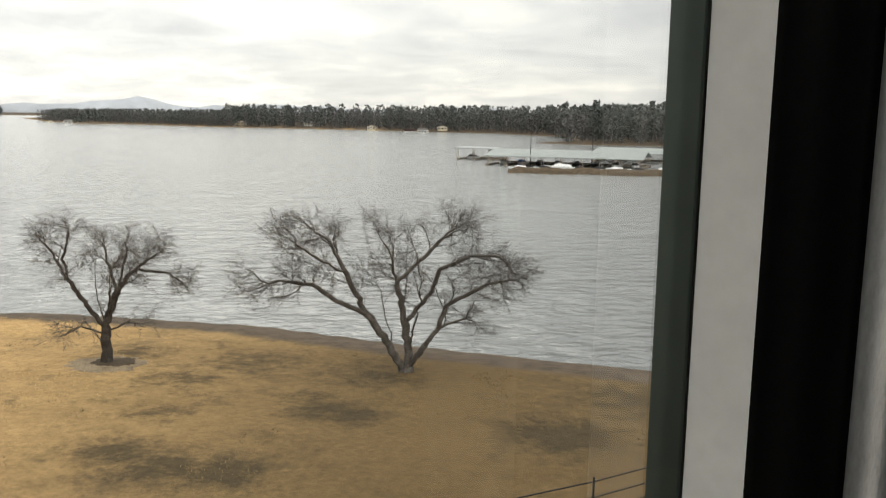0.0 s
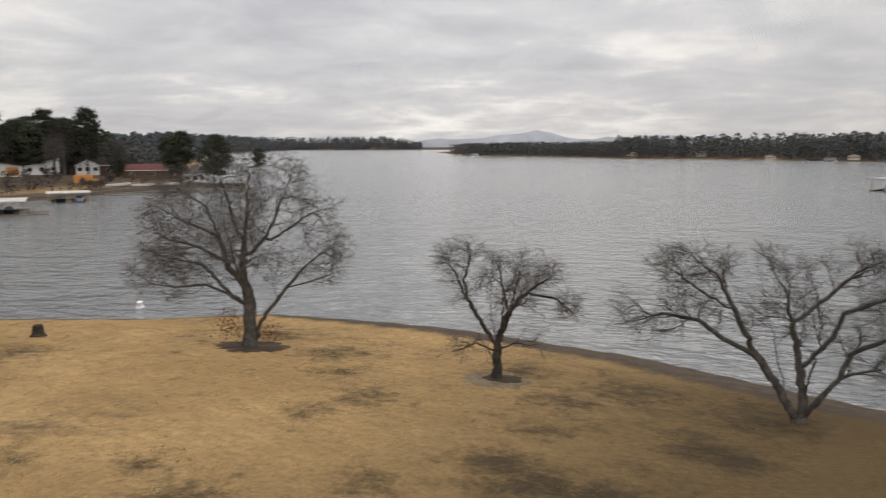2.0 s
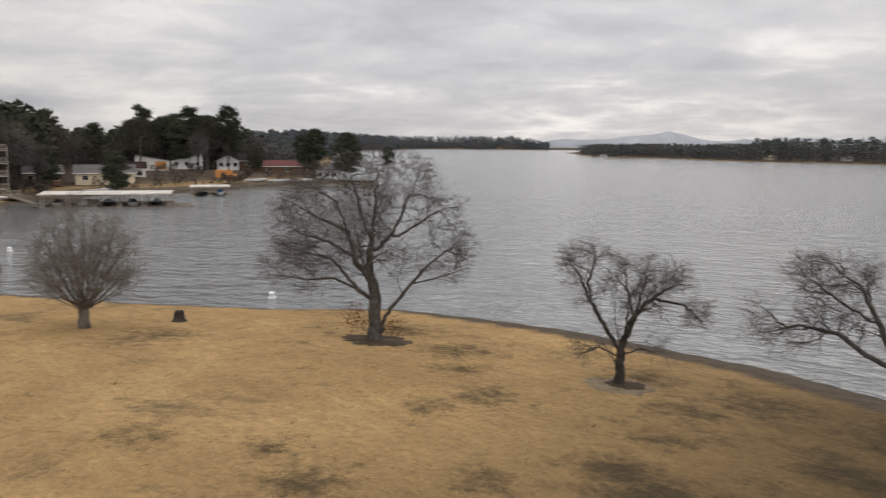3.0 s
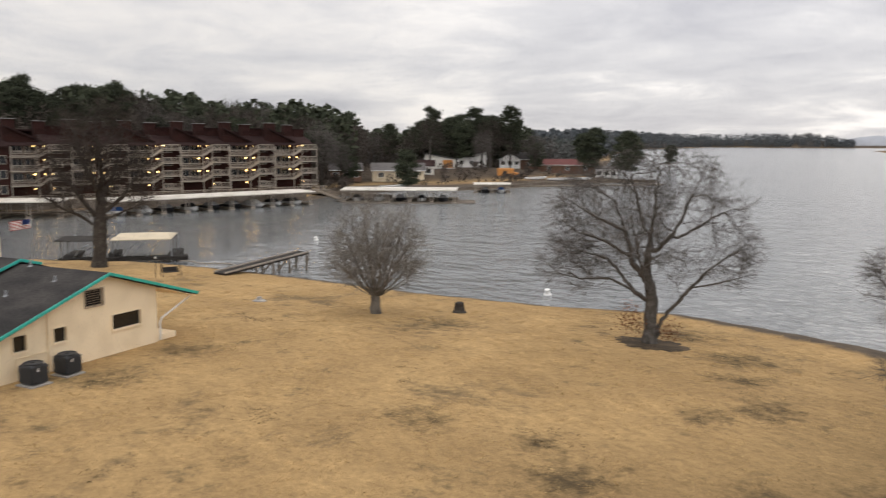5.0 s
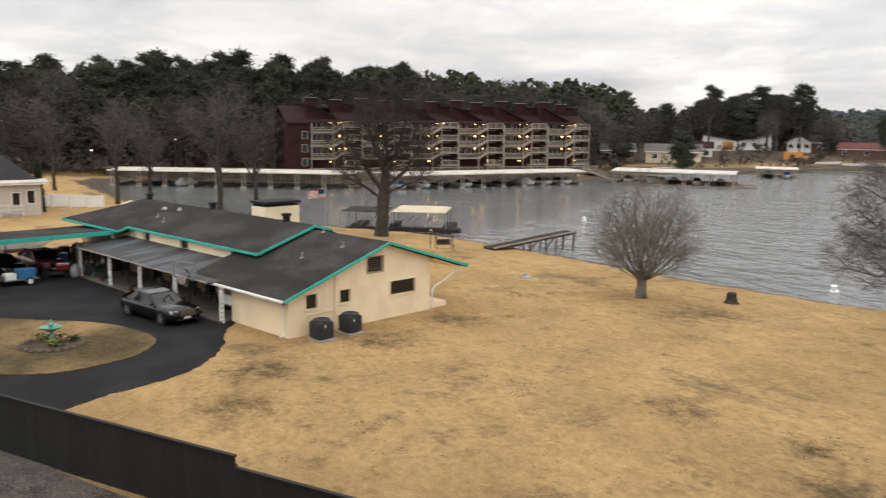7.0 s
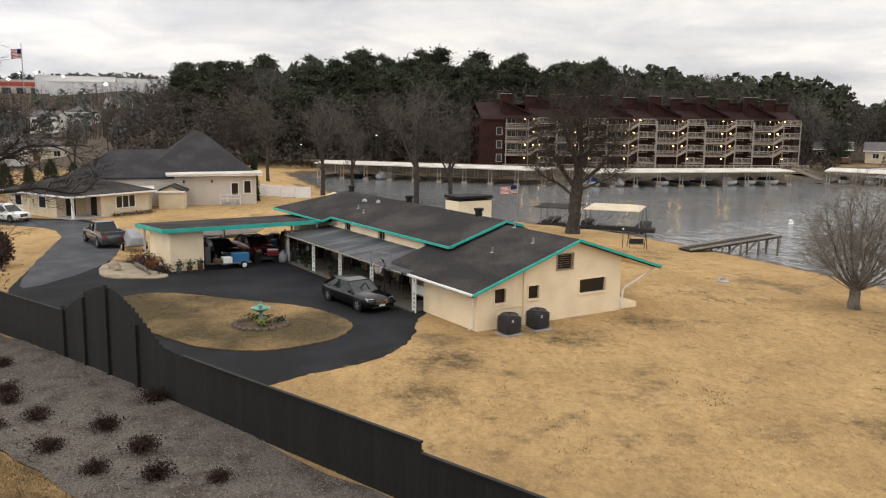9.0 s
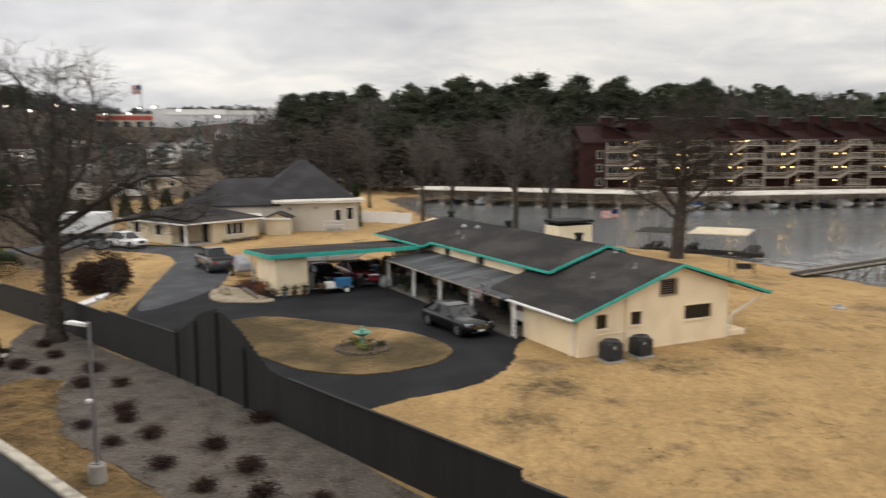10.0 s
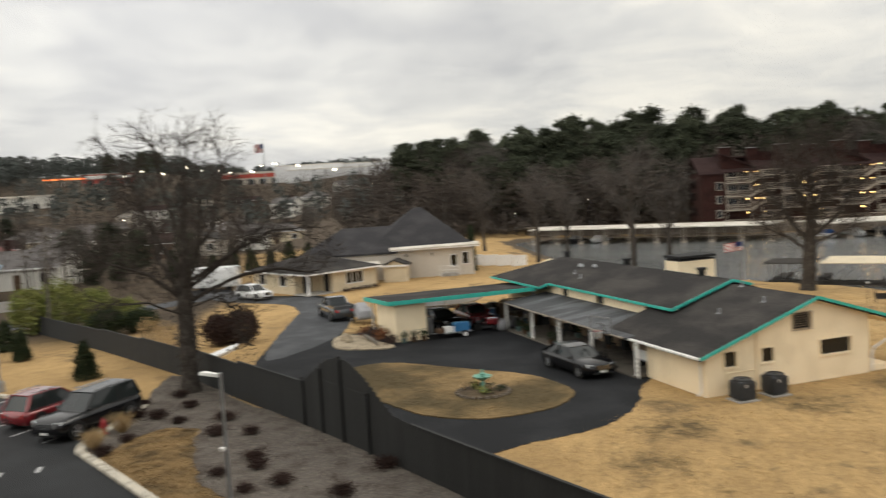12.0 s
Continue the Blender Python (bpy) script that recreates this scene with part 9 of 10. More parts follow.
for i, (az, r, st) in enumerate(town):
    x, y, _ = polar(az, r)
    turn = az + town_rnd.uniform(-35, 35)
    plain_house("town_house", ("white two-storey house with porches" if st == 2 else "small %s house among bare trees" % ("pale", "tan", "brown brick", "beige")[i % 4]), pose(x, y, ground_z(x, y), 0, 0, turn), town_rnd.uniform(9, 14), town_rnd.uniform(7, 9), 2.7 * st + 0.2,
                town_rnd.uniform(1.6, 2.6), WALLS[0] if st == 2 else WALLS[i % 4], ROOFS[(i * 3) % 4] if az < 128 or i % 3 else BRICK_ROOF, ("gable", "hip", "gable", "front")[i % 4], 3, 0.4, True, i % 3 == 0, st, group="town houses", side_windows=1)

STORE_WALL = material("white_store_wall", (0.62, 0.62, 0.62), 0.8, vary=0.08, scale=0.1, fine=2)
STORE_RED = material("red_store_front", (0.40, 0.07, 0.05), 0.7, vary=0.12, scale=0.2, fine=3)


def store(label, az, r, w, d, h, wall_mat, band=None, glowing=False):
    x, y, _ = polar(az, r)
    g = thing("store", label, "store", pose(x, y, ground_z(x, y) - 1.0, 0, 0, az), "stores on the ridge")
    part("wall", Solid().box(-w / 2, 0, -2, w / 2, d, h), wall_mat, g)
    part("roof", Solid().box(-w / 2 - 0.3, -0.3, h, w / 2 + 0.3, d, h + 0.5), WHITE_METAL, g)
    if band:
        part("sign_band", Solid().box(-w / 2 + 2, -0.4, h * 0.62, w / 2 - 2, -0.02, h * 0.9), band, g)
    for k in range(int(w / 8) if wall_mat is not STORE_WALL else 0):
        part("shop_window", Solid().box(-w / 2 + 2 + k * 8, -0.08, 0.6, -w / 2 + 7 + k * 8, 0.02, h * 0.5), GLASS_DARK, g)
    return g


NEON = glow_material("orange_canopy_light", (1.0, 0.22, 0.05), 1.6)
store("long white store on the ridge above the cove", 106.6, 556, 62, 30, 6.5, STORE_WALL)
store("white store with a stepped roof on the ridge", 108.3, 580, 46, 30, 10.5, STORE_WALL)
store("low white store by the parking lot lights", 104.2, 590, 36, 24, 9.0, STORE_WALL)
store("red-fronted store among the lit lamps", 111.6, 590, 52, 20, 9.0, BEIGE_WALL, STORE_RED)
store("red-roofed store beside the filling station", 120.9, 640, 34, 18, 8.5, STORE_RED, WHITE)
store("long pale warehouse below the ridge", 130.0, 430, 70, 20, 7.5, PALE_WALL)
store("pale warehouse half hidden by trees", 126.0, 450, 30, 16, 7.0, PALE_WALL)
x, y, _ = polar(123.2, 640)
fuel = thing("filling_station_canopy", "filling station canopy with a lit orange edge", "canopy", pose(x, y, ground_z(x, y), 0, 0, 123.4))
part("canopy", Solid().box(-16, 0, 4.6, 16, 10, 5.6), WHITE_METAL, fuel)
part("light_band", Solid().box(-16.1, -0.2, 4.7, 16.1, -0.02, 5.5), NEON, fuel, "lit orange band")
for px in (-13, -4, 5, 14):
    part("column", Solid().box(px - 0.3, 4, -1, px + 0.3, 5, 4.6), WHITE, fuel)


def mast(az, r, h, size=0.55, warm=True):
    x, y, _ = polar(az, r)
    g = thing("street_lamp", "lit street lamp on a tall mast", "street lamp", pose(x, y, ground_z(x, y), 0, 0, az), "lit town lamps")
    part("pole", Solid().tube([(0, 0, -0.5), (0, 0, h)], [0.16, 0.1], 6), GREY_METAL, g)
    part("lantern", Solid().lathe([(0.1 * size, -0.7 * size), (0.8 * size, -0.4 * size), (size, 0), (0.7 * size, 0.5 * size), (0.1 * size, 0.7 * size)], 8), STREET_BULB if warm else BULB, g, "glowing lamp", m=pose(0, 0, h + 0.5 * size))


for az, r, h, s in ((110.5, 560, 13, 1.3), (112.0, 570, 12, 1.2), (113.4, 575, 12, 1.3), (115.2, 585, 12, 0.9), (116.2, 560, 13, 1.5), (117.6, 565, 10, 0.9), (118.9, 575, 10, 1.1), (119.9, 580, 9, 1.0), (109.0, 560, 12, 0.9), (106.6, 470, 8, 1.2), (104.2, 340, 6, 0.5), (120.4, 500, 8, 0.8),
                    (111.4, 600, 14, 0.9), (114.2, 610, 14, 0.8), (121.4, 420, 7, 0.6), (118.2, 300, 6, 0.45), (116.6, 280, 5, 0.4), (120.2, 290, 5, 0.4), (89.6, 186, 6, 0.22), (91.8, 190, 6, 0.16), (94.6, 182, 6, 0.18), (99.4, 205, 6, 0.22)):
    mast(az, r, h * town_rnd.uniform(0.6, 1.1), s * 0.72)
fx, fy, _ = polar(111.2, 560)
flag_on_pole("very tall flagpole with a large striped flag above the town", pose(fx, fy, ground_z(fx, fy), 0, 0, 111.2), 30, 5.6, 5.4, 0.7)

# ---- houses on the point ----
ORANGE = material("orange_door_paint", (0.50, 0.22, 0.06), 0.7)
for name, label, az, r, w, d, h, rise, wm, rm, style, turn in (
        ("lake_house", "white lake house with an orange garage door and shed roof", 54.9, 262, 10, 8, 3.0, 1.8, PALE_WALL, SHINGLE, "shed", 54 + 180), ("lake_house", "tall angular white lake house with steep shed roofs", 52.9, 268, 10, 8, 2.8, 2.6, WHITE, SHINGLE, "shed", 52),
        ("lake_house", "small white gabled lake house", 50.0, 272, 7, 8, 2.8, 2.2, WHITE, SHINGLE, "front", 50), ("lake_house", "long lake house with a red metal roof", 47.3, 276, 19, 9, 2.8, 2.0, BROWN_WALL, BRICK_ROOF, "gable", 46),
        ("lake_house", "small white boathouse on the point", 43.6, 278, 7.5, 6, 3.0, 1.0, WHITE, GREY_ROOF, "gable", 43), ("lake_house", "dark shingled house on the point", 49.2, 284, 12, 8, 3.2, 2.4, BROWN_WALL, SHINGLE, "hip", 49),
        ("lake_house", "low tan lake house under pines", 58.6, 230, 14, 8, 2.8, 2.0, TAN_WALL, GREY_ROOF, "gable", 58), ("lake_house", "pale lake house beside a dark cedar", 56.6, 240, 9, 7, 2.8, 1.8, PALE_WALL, RED_ROOF, "gable", 56), ("lake_house", "brown boathouse by the gangway", 61.4, 224, 8, 6, 2.8, 1.8, BROWN_WALL, GREY_ROOF, "gable", 61)):
    x, y, _ = polar(az, r)
    if "orange" in label:
        x, y, _ = polar(53.0, 262)
    if az < 56:
        x, y = x * 1.08, y * 1.08
    g = plain_house(name, label, pose(x, y, ground_z(x, y) + 0.2, 0, 0, turn), w, d, h, rise, wm, rm, style, 3, 0.5, False, group="lake houses")
    if "orange" in label:
        part("garage_door", Solid().box(1.0, d - 0.02, 0.1, 4.2, d + 0.08, 2.6), ORANGE, g, "orange garage door")
slide = Solid().box(-2.5, -1.2, 0, 2.5, 1.2, 2.4).box(2.5, -1, 0, 5, 1, 1.2)
x, y, _ = polar(49.6, 256)
single("play_slide", slide, ORANGE, "orange inflatable slide on the lakeside lawn", "play slide", pose(x, y, ground_z(x, y), 0, 0, 49), bevel=0.3)
for i, (az, r) in enumerate(((44.6, 262), (46.0, 258), (47.6, 256), (57.2, 214))):
    x, y, _ = polar(az, r)
    single("upturned_boat", BOATS[3][0][0], BOAT_WHITE, "white boat lying on the lakeside lawn", "boat", pose(x, y, ground_z(x, y) + 0.2, 0, 0, az + 10 * i), "boats ashore")
sea = Solid()
for a, b in zip([(-150, 96), (-168, 94), (-178, 118), (-169.3, 127.6), (-170.3, 145.5), (-175.5, 163.7), (-179.6, 179.6), (-177, 197)], [(-168, 94), (-178, 118), (-169.3, 127.6), (-170.3, 145.5), (-175.5, 163.7), (-179.6, 179.6), (-177, 197), (-166, 200)]):
    sea.bar((a[0] * 1.012, a[1] * 1.012, -1.3), (b[0] * 1.012, b[1] * 1.012, -1.3), 0.8, 1.3)
single("sea_wall", sea, RETAIN, "low brown timber wall round the point", "wall", kind="structure")
pa_, pb_ = polar(51.6, 203), polar(49.4, 203)
covered_dock("small boat shelter with a white roof by the point", pa_[:2], pb_[:2], 6, 0.6, 4.5, 0.5, 9)
single("jetty", Solid().bar((*polar(48.5, 226)[:2], -1.15), (*polar(39.2, 246)[:2], -1.15), 1.6, 0.3), TIMBER, "long low timber jetty off the point", "jetty")

# ---- the marina ----
MARINA_ROOF = material("grey_green_metal_roof", (0.23, 0.255, 0.245), 0.6, vary=0.15, scale=0.3, fine=4, bump=0.1)
covered_dock("large covered marina dock with a grey-green metal roof", polar(-2.4, 213)[:2], polar(-12.6, 205)[:2], 16, 0.9, 5, 0.8, 12, pitch=1.5, mat=MARINA_ROOF)
covered_dock("far covered marina dock with a grey-green roof", polar(-9.5, 240)[:2], polar(-20, 232)[:2], 14, 1.1, 6, 0.5, 13, pitch=1.2, mat=MARINA_ROOF)
covered_dock("open end of the marina with white posts", polar(-0.4, 241)[:2], polar(-2.6, 236)[:2], 10, 1.7, 5, 0.3, 14, pitch=0.2, mat=GREY_METAL)
for i, az in enumerate((-4.6, -6.2, -7.4, -8.6, -9.9, -11.0, -12.4, -14.0)):
    x, y, _ = polar(az, 197 + (i % 3))
    boat(pose(x, y, WATER + 0.05, 0, 0, az + 175) @ Matrix.Scale(0.75 + 0.35 * (i == 2), 4), (3, 1, 3, 1, 1, 3, 1, 3)[i], "marina boats")
berm = Solid()
prev = None
for k in range(25):
    az = -3.8 - k * 0.62
    row = []
    for dr, z in ((-4.4, -0.4), (-1.8, 0.7), (0.5, 1.15 + 0.15 * math.sin(k * 1.7)), (3.5, -0.4)):
        x, y, _ = polar(az, 187 + dr + 1.0 * math.sin(k * 0.9))
        row.append((x, y, WATER + z * (0.4 if k in (0, 24) else 1)))
    if prev:
        for i in range(3):
            berm.add([prev[i], row[i], row[i + 1], prev[i + 1]], [(0, 1, 2, 3)])
    prev = row
single("breakwater", berm, LEAF_MULCH, "low brown earth breakwater before the marina", "breakwater", kind="structure", smooth=True)
for az, r, h in ((-5.3, 212, 10), (-9.4, 214, 9)):
    x, y, _ = polar(az, r)
    single("mast_pole", Solid().tube([(0, 0, -2), (0, 0, h)], [0.12, 0.06], 6), DARK, "thin dark mast at the marina", "mast", pose(x, y, 0), "marina masts")


# ---- far woods ----
def woods(name, label, spots, cards, size, spread, mat, seed, trunk=True, bare=(0.15, 0.4)):
    """Many trees in one mesh: spots are rows of x, y, z, height, crown width."""
    rnd = np.random.RandomState(seed)
    spots = np.array(spots)
    n = len(spots)
    k = rnd.uniform(0, 1, (n, cards)) ** 0.8
    low = rnd.uniform(*bare, (n, 1))
    z = low + (1 - low) * k
    wid = np.sqrt(np.clip(1 - (2 * (z - low) / (1 - low) - 0.85) ** 2 / 1.4, 0.05, 1))
    a = rnd.uniform(0, 6.283, (n, cards))
    d = np.sqrt(rnd.uniform(0, 1, (n, cards))) * wid * spots[:, 4:5]
    c = np.stack([spots[:, 0:1] + np.cos(a) * d, spots[:, 1:2] + np.sin(a) * d, spots[:, 2:3] + z * spots[:, 3:4]], -1).reshape(-1, 3)
    m = len(c)
    u, v = rnd.normal(size=(m, 3)), rnd.normal(size=(m, 3))
    u /= np.linalg.norm(u, axis=1, keepdims=True)
    v -= u * (u * v).sum(1, keepdims=True)
    v /= np.linalg.norm(v, axis=1, keepdims=True)
    s = np.repeat(spots[:, 3:4] / 16, cards, axis=0) * size * rnd.uniform(0.6, 1.4, (m, 1))
    verts = np.stack([c - u * s, c + v * s * spread, c + u * s, c - v * s * spread], 1).reshape(-1, 3)
    faces = np.arange(m * 4).reshape(-1, 4)
    if trunk:
        w = spots[:, 3] * 0.012 + 0.06
        base = len(verts)
        t = []
        for dx, dy in ((-1, 0), (1, 0), (0, -1), (0, 1)):
            for zz in (-0.5, 0.75):
                t.append(np.stack([spots[:, 0] + dx * w * (1 if zz < 0 else 0.4), spots[:, 1] + dy * w * (1 if zz < 0 else 0.4), spots[:, 2] + np.where(zz < 0, -0.6, spots[:, 3] * zz)], 1))
        t = np.stack(t, 1).reshape(-1, 3)
        q = np.arange(n)[:, None] * 8 + base
        f1 = np.concatenate([q + 0, q + 2, q + 3, q + 1], 1)
        f2 = np.concatenate([q + 4, q + 6, q + 7, q + 5], 1)
        verts = np.vstack([verts, t])
        faces = np.vstack([faces, f1, f2])
    me = bpy.data.meshes.new(name)
    me.from_pydata(verts.tolist(), [], faces.tolist())
    me.materials.append(mat)
    return tagged(new(name, me), label, "woodland", kind="stuff")


def scatter(seed, n, az0, az1, r0, r1, d0, d1, h0, h1, wide=0.24, power=1.0):
    rnd = np.random.RandomState(seed)
    az = np.radians(rnd.uniform(az0, az1, n))
    r = r0 + (r1 - r0) * rnd.uniform(0, 1, n) ** power
    x, y = -np.sin(az) * r, np.cos(az) * r
    d = shore_distance(x, y)
    keep = (d > d0) & (d < d1)
    x, y = x[keep], y[keep]
    h = rnd.uniform(h0, h1, len(x))
    return np.stack([x, y, ground_height(x, y), h, h * wide * rnd.uniform(0.7, 1.2, len(x))], 1)


# far pines: distance haze painted in as a paler, cooler green
HAZED_PINE = material("hazed_pine_foliage", (0.080, 0.089, 0.082), 0.95, vary=0.2, scale=0.02, fine=0.3, bump=0.0, second=(0.096, 0.100, 0.092))
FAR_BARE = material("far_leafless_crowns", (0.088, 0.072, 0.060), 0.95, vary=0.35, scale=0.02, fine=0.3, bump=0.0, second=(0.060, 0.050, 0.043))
# leafless shore crowns greyed with the same painted haze
HAZED_BARE = material("hazy_leafless_crowns", (0.108, 0.104, 0.100), 0.95, vary=0.2, scale=0.02, fine=0.3, bump=0.0, second=(0.084, 0.082, 0.080))
shore_pines = np.vstack([scatter(1, 4600, -28, 15, 380, 1250, 8, 110, 12, 19), scatter(31, 1600, 15, 27.5, 600, 1250, 8, 90, 9, 14), scatter(3, 900, 44, 60, 330, 700, 12, 400, 8, 12)])
woods("far_pine_woods", "dark pine woods along the far lake shores, haze in their colour", shore_pines, 56, 0.9, 0.7, HAZED_PINE, 4, bare=(0.02, 0.2))
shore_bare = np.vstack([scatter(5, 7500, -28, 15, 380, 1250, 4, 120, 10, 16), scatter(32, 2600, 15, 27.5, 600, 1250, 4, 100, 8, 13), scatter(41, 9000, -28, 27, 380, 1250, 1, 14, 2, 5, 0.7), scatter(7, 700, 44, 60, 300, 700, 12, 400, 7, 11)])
woods("far_bare_woods", "grey-brown leafless woods along the far lake shores, haze in their colour", shore_bare, 34, 1.05, 0.4, HAZED_BARE, 8, bare=(0.0, 0.15))
# the air's haze over the farthest woods is put into this blue-grey
HAZED_DISTANT = material("distant_woods", (0.088, 0.098, 0.104), 0.95, vary=0.12, scale=0.01, fine=0.1, bump=0.0, second=(0.105, 0.110, 0.112))
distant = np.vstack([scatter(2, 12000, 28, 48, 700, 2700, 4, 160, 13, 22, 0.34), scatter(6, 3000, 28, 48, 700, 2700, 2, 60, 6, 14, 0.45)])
woods("distant_woods", "woods on the most distant shore, painted hazy blue-grey", distant, 46, 1.25, 0.7, HAZED_DISTANT, 44, bare=(0.0, 0.15))
isl = np.array([[-340 + dx, 792 + dy, WATER + 0.2, h, 3.0] for dx, dy, h in ((0, 0, 13), (6, 3, 11), (-7, 2, 10), (12, 4, 8), (-13, 3, 7))])
woods("islet_trees", "dark clump of trees on a small islet", isl, 60, 1.6, 0.7, HAZED_PINE, 9)
single("islet", Solid().lathe([(22, -1), (18, 0.3), (6, 0.8), (0.5, 0.9)], 24, (-340, 793, WATER)), RETAIN, "small low islet in the lake", "islet", kind="structure")
ridge_pines = np.vstack([scatter(11, 1500, 100, 140, 790, 1000, 20, 5000, 7, 21, 0.3), scatter(43, 60, 101, 118, 200, 420, 12, 5000, 6, 11), scatter(12, 60, 104, 114, 620, 760, 20, 5000, 6, 10), scatter(46, 190, 113, 138, 330, 700, 20, 5000, 7, 13), scatter(30, 500, 126, 140, 600, 800, 20, 5000, 12, 20)])
woods("ridge_pines", "dark pine belt on the ridge behind the town", ridge_pines, 70, 0.95, 0.7, HAZED_PINE, 13)
town_bare = np.vstack([scatter(42, 150, 98, 107, 190, 330, 8, 5000, 6, 11), scatter(47, 420, 101, 114, 345, 520, 10, 5000, 5, 9), scatter(48, 260, 103, 109, 250, 350, 10, 5000, 4, 8), scatter(14, 420, 114, 138, 350, 620, 10, 5000, 6, 11), scatter(15, 360, 113, 137, 105, 330, 10, 5000, 5, 10)])
woods("town_bare_trees", "leafless trees between the houses of the town", town_bare, 40, 0.85, 0.16, FAR_BARE, 16)
hill_bare = np.vstack([scatter(17, 560, 82.5, 104, 176, 300, 6, 400, 9, 15), scatter(49, 420, 80, 99, 176, 206, 6, 400, 8, 14), scatter(18, 900, 59, 84, 205, 330, 20, 400, 9, 15), scatter(19, 300, 46, 60, 285, 360, 20, 400, 8, 13)])
woods("hill_bare_woods", "dense leafless wood over the cove", hill_bare, 90, 0.70, 0.16, FAR_BARE, 20, trunk=False, bare=(0.05, 0.2))
hill_pines = np.vstack([scatter(21, 420, 60, 98, 225, 340, 20, 400, 13, 18), scatter(22, 120, 48, 60, 300, 380, 20, 400, 11, 15)])
woods("hill_pine_woods", "dark pines filling the hill wood", hill_pines, 70, 0.95, 0.6, NEEDLE, 23)
brush = np.vstack([scatter(45, 150, 42, 58, 214, 268, 4, 40, 1.2, 3.0, 0.6), scatter(24, 800, 84, 106, 172, 240, 5, 400, 1.5, 3.5, 0.5), scatter(25, 300, 60, 84, 200, 220, 5, 400, 1.5, 3.0, 0.5)])
woods("hill_brush", "brown undergrowth at the wood's edge", brush, 30, 3.2, 0.3, FAR_BARE, 26, trunk=False)

# small houses along the far shore
for i, (az, r) in enumerate(((2.3, 606), (1.0, 618), (3.2, 604), (5.7, 652), (9.9, 716), (14.2, 748), (24.6, 935), (25.6, 950))):
    x, y, _ = polar(az, r + 22)
    plain_house("shore_house", "small pale house on the far lake shore", pose(x, y, ground_z(x, y) + 0.6, 0, 0, az + 15 * (i % 3) - 15), 6.5 + i % 3, 6, 2.5, 1.5, (PALE_WALL, TAN_WALL)[i % 2], (GREY_ROOF, GREY_ROOF, RED_ROOF)[i % 3], ("gable", "front")[i % 2], 3, 0.5, False, group="far shore houses")

# far hills beyond the lake, distance haze painted into their pale colour
HILL = material("hazed_wooded_hill", (0.47, 0.49, 0.53), 1.0, vary=0.15, scale=0.002, fine=0.02, bump=0.0)
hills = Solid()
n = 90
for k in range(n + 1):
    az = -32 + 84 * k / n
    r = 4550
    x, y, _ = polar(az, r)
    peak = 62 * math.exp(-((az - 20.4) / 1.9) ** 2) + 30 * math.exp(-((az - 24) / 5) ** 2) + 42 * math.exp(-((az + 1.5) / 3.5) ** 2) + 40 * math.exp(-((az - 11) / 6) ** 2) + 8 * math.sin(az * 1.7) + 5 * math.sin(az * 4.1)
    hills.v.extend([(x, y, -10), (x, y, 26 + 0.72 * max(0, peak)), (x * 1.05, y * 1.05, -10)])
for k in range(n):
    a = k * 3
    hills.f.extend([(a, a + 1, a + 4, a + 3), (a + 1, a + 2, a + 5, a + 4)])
single("backdrop_hills", hills, HILL, "low hills beyond the lake, blue-grey from painted haze", "hills", kind="structure", smooth=True)


# ---- the hotel: facade, window and room behind the viewer ----
HOTEL = pose(0, 0, 0, 0, 0, 57)
STUCCO = material("hotel_stucco", (0.42, 0.39, 0.34), 0.9, vary=0.12, scale=0.8, fine=25)
ROOM_WALL = material("room_wall_paint", (0.075, 0.07, 0.066), 0.85, vary=0.06, scale=1, fine=20, bump=0.05)
CARPET = material("room_carpet", (0.03, 0.028, 0.03), 0.95, vary=0.3, scale=3, fine=40, bump=0.4)


def setting(name, solid, mat, label, category):
    return single(name, solid, mat, label, category, HOTEL, kind="structure")


setting("wall_facade", Solid().wall(-34, 22, lambda u: 16.0, 0.14, [(-1.32, 0.90, 9.62, 11.72)], axis="x", at=0.16), STUCCO, "pale stucco hotel facade with a wide window", "wall")
setting("wall_side", Solid().box(21.8, -14, 0, 22, 0.16, 16), STUCCO, "pale stucco side wall of the hotel", "wall")
setting("wall_side_2", Solid().box(-34, -14, 0, -33.8, 0.16, 16), STUCCO, "pale stucco side wall of the hotel", "wall")
setting("wall_back", Solid().box(-34, -14.2, 0, 22, -14, 16), STUCCO, "pale stucco back wall of the hotel", "wall")
setting("roof_flat", Solid().box(-34, -14.2, 16, 22, 0.3, 16.3), CONCRETE, "flat roof of the hotel", "roof")
setting("floor", Solid().box(-2.6, -5.2, 8.85, 1.9, 0.16, 9.0), CARPET, "dark carpeted hotel room floor", "floor")
setting("ceiling", Solid().box(-2.6, -5.2, 11.85, 1.9, 0.16, 12.0), ROOM_WALL, "plain hotel room ceiling", "ceiling")
setting("wall_room_right", Solid().box(1.9, -5.2, 9.0, 2.0, 0.16, 11.85), ROOM_WALL, "plain hotel room wall", "wall")
setting("wall_room_left", Solid().box(-2.7, -5.2, 9.0, -2.6, 0.16, 11.85), ROOM_WALL, "plain hotel room wall", "wall")
setting("wall_room_back", Solid().box(-2.7, -5.3, 9.0, 2.0, -5.2, 11.85), ROOM_WALL, "plain hotel room wall", "wall")

FRAME = material("green_grey_aluminium", (0.050, 0.066, 0.056), 0.5, 0.3, vary=0.1, scale=4, fine=30, bump=0.03)
JAMB = material("white_jamb_paint", (0.93, 0.93, 0.91), 0.6, vary=0.05, scale=5, fine=40, bump=0.03)
BLACKOUT = material("black_blackout_cloth", (0.0025, 0.0025, 0.0025), 1.0, vary=0.2, scale=5, fine=60)
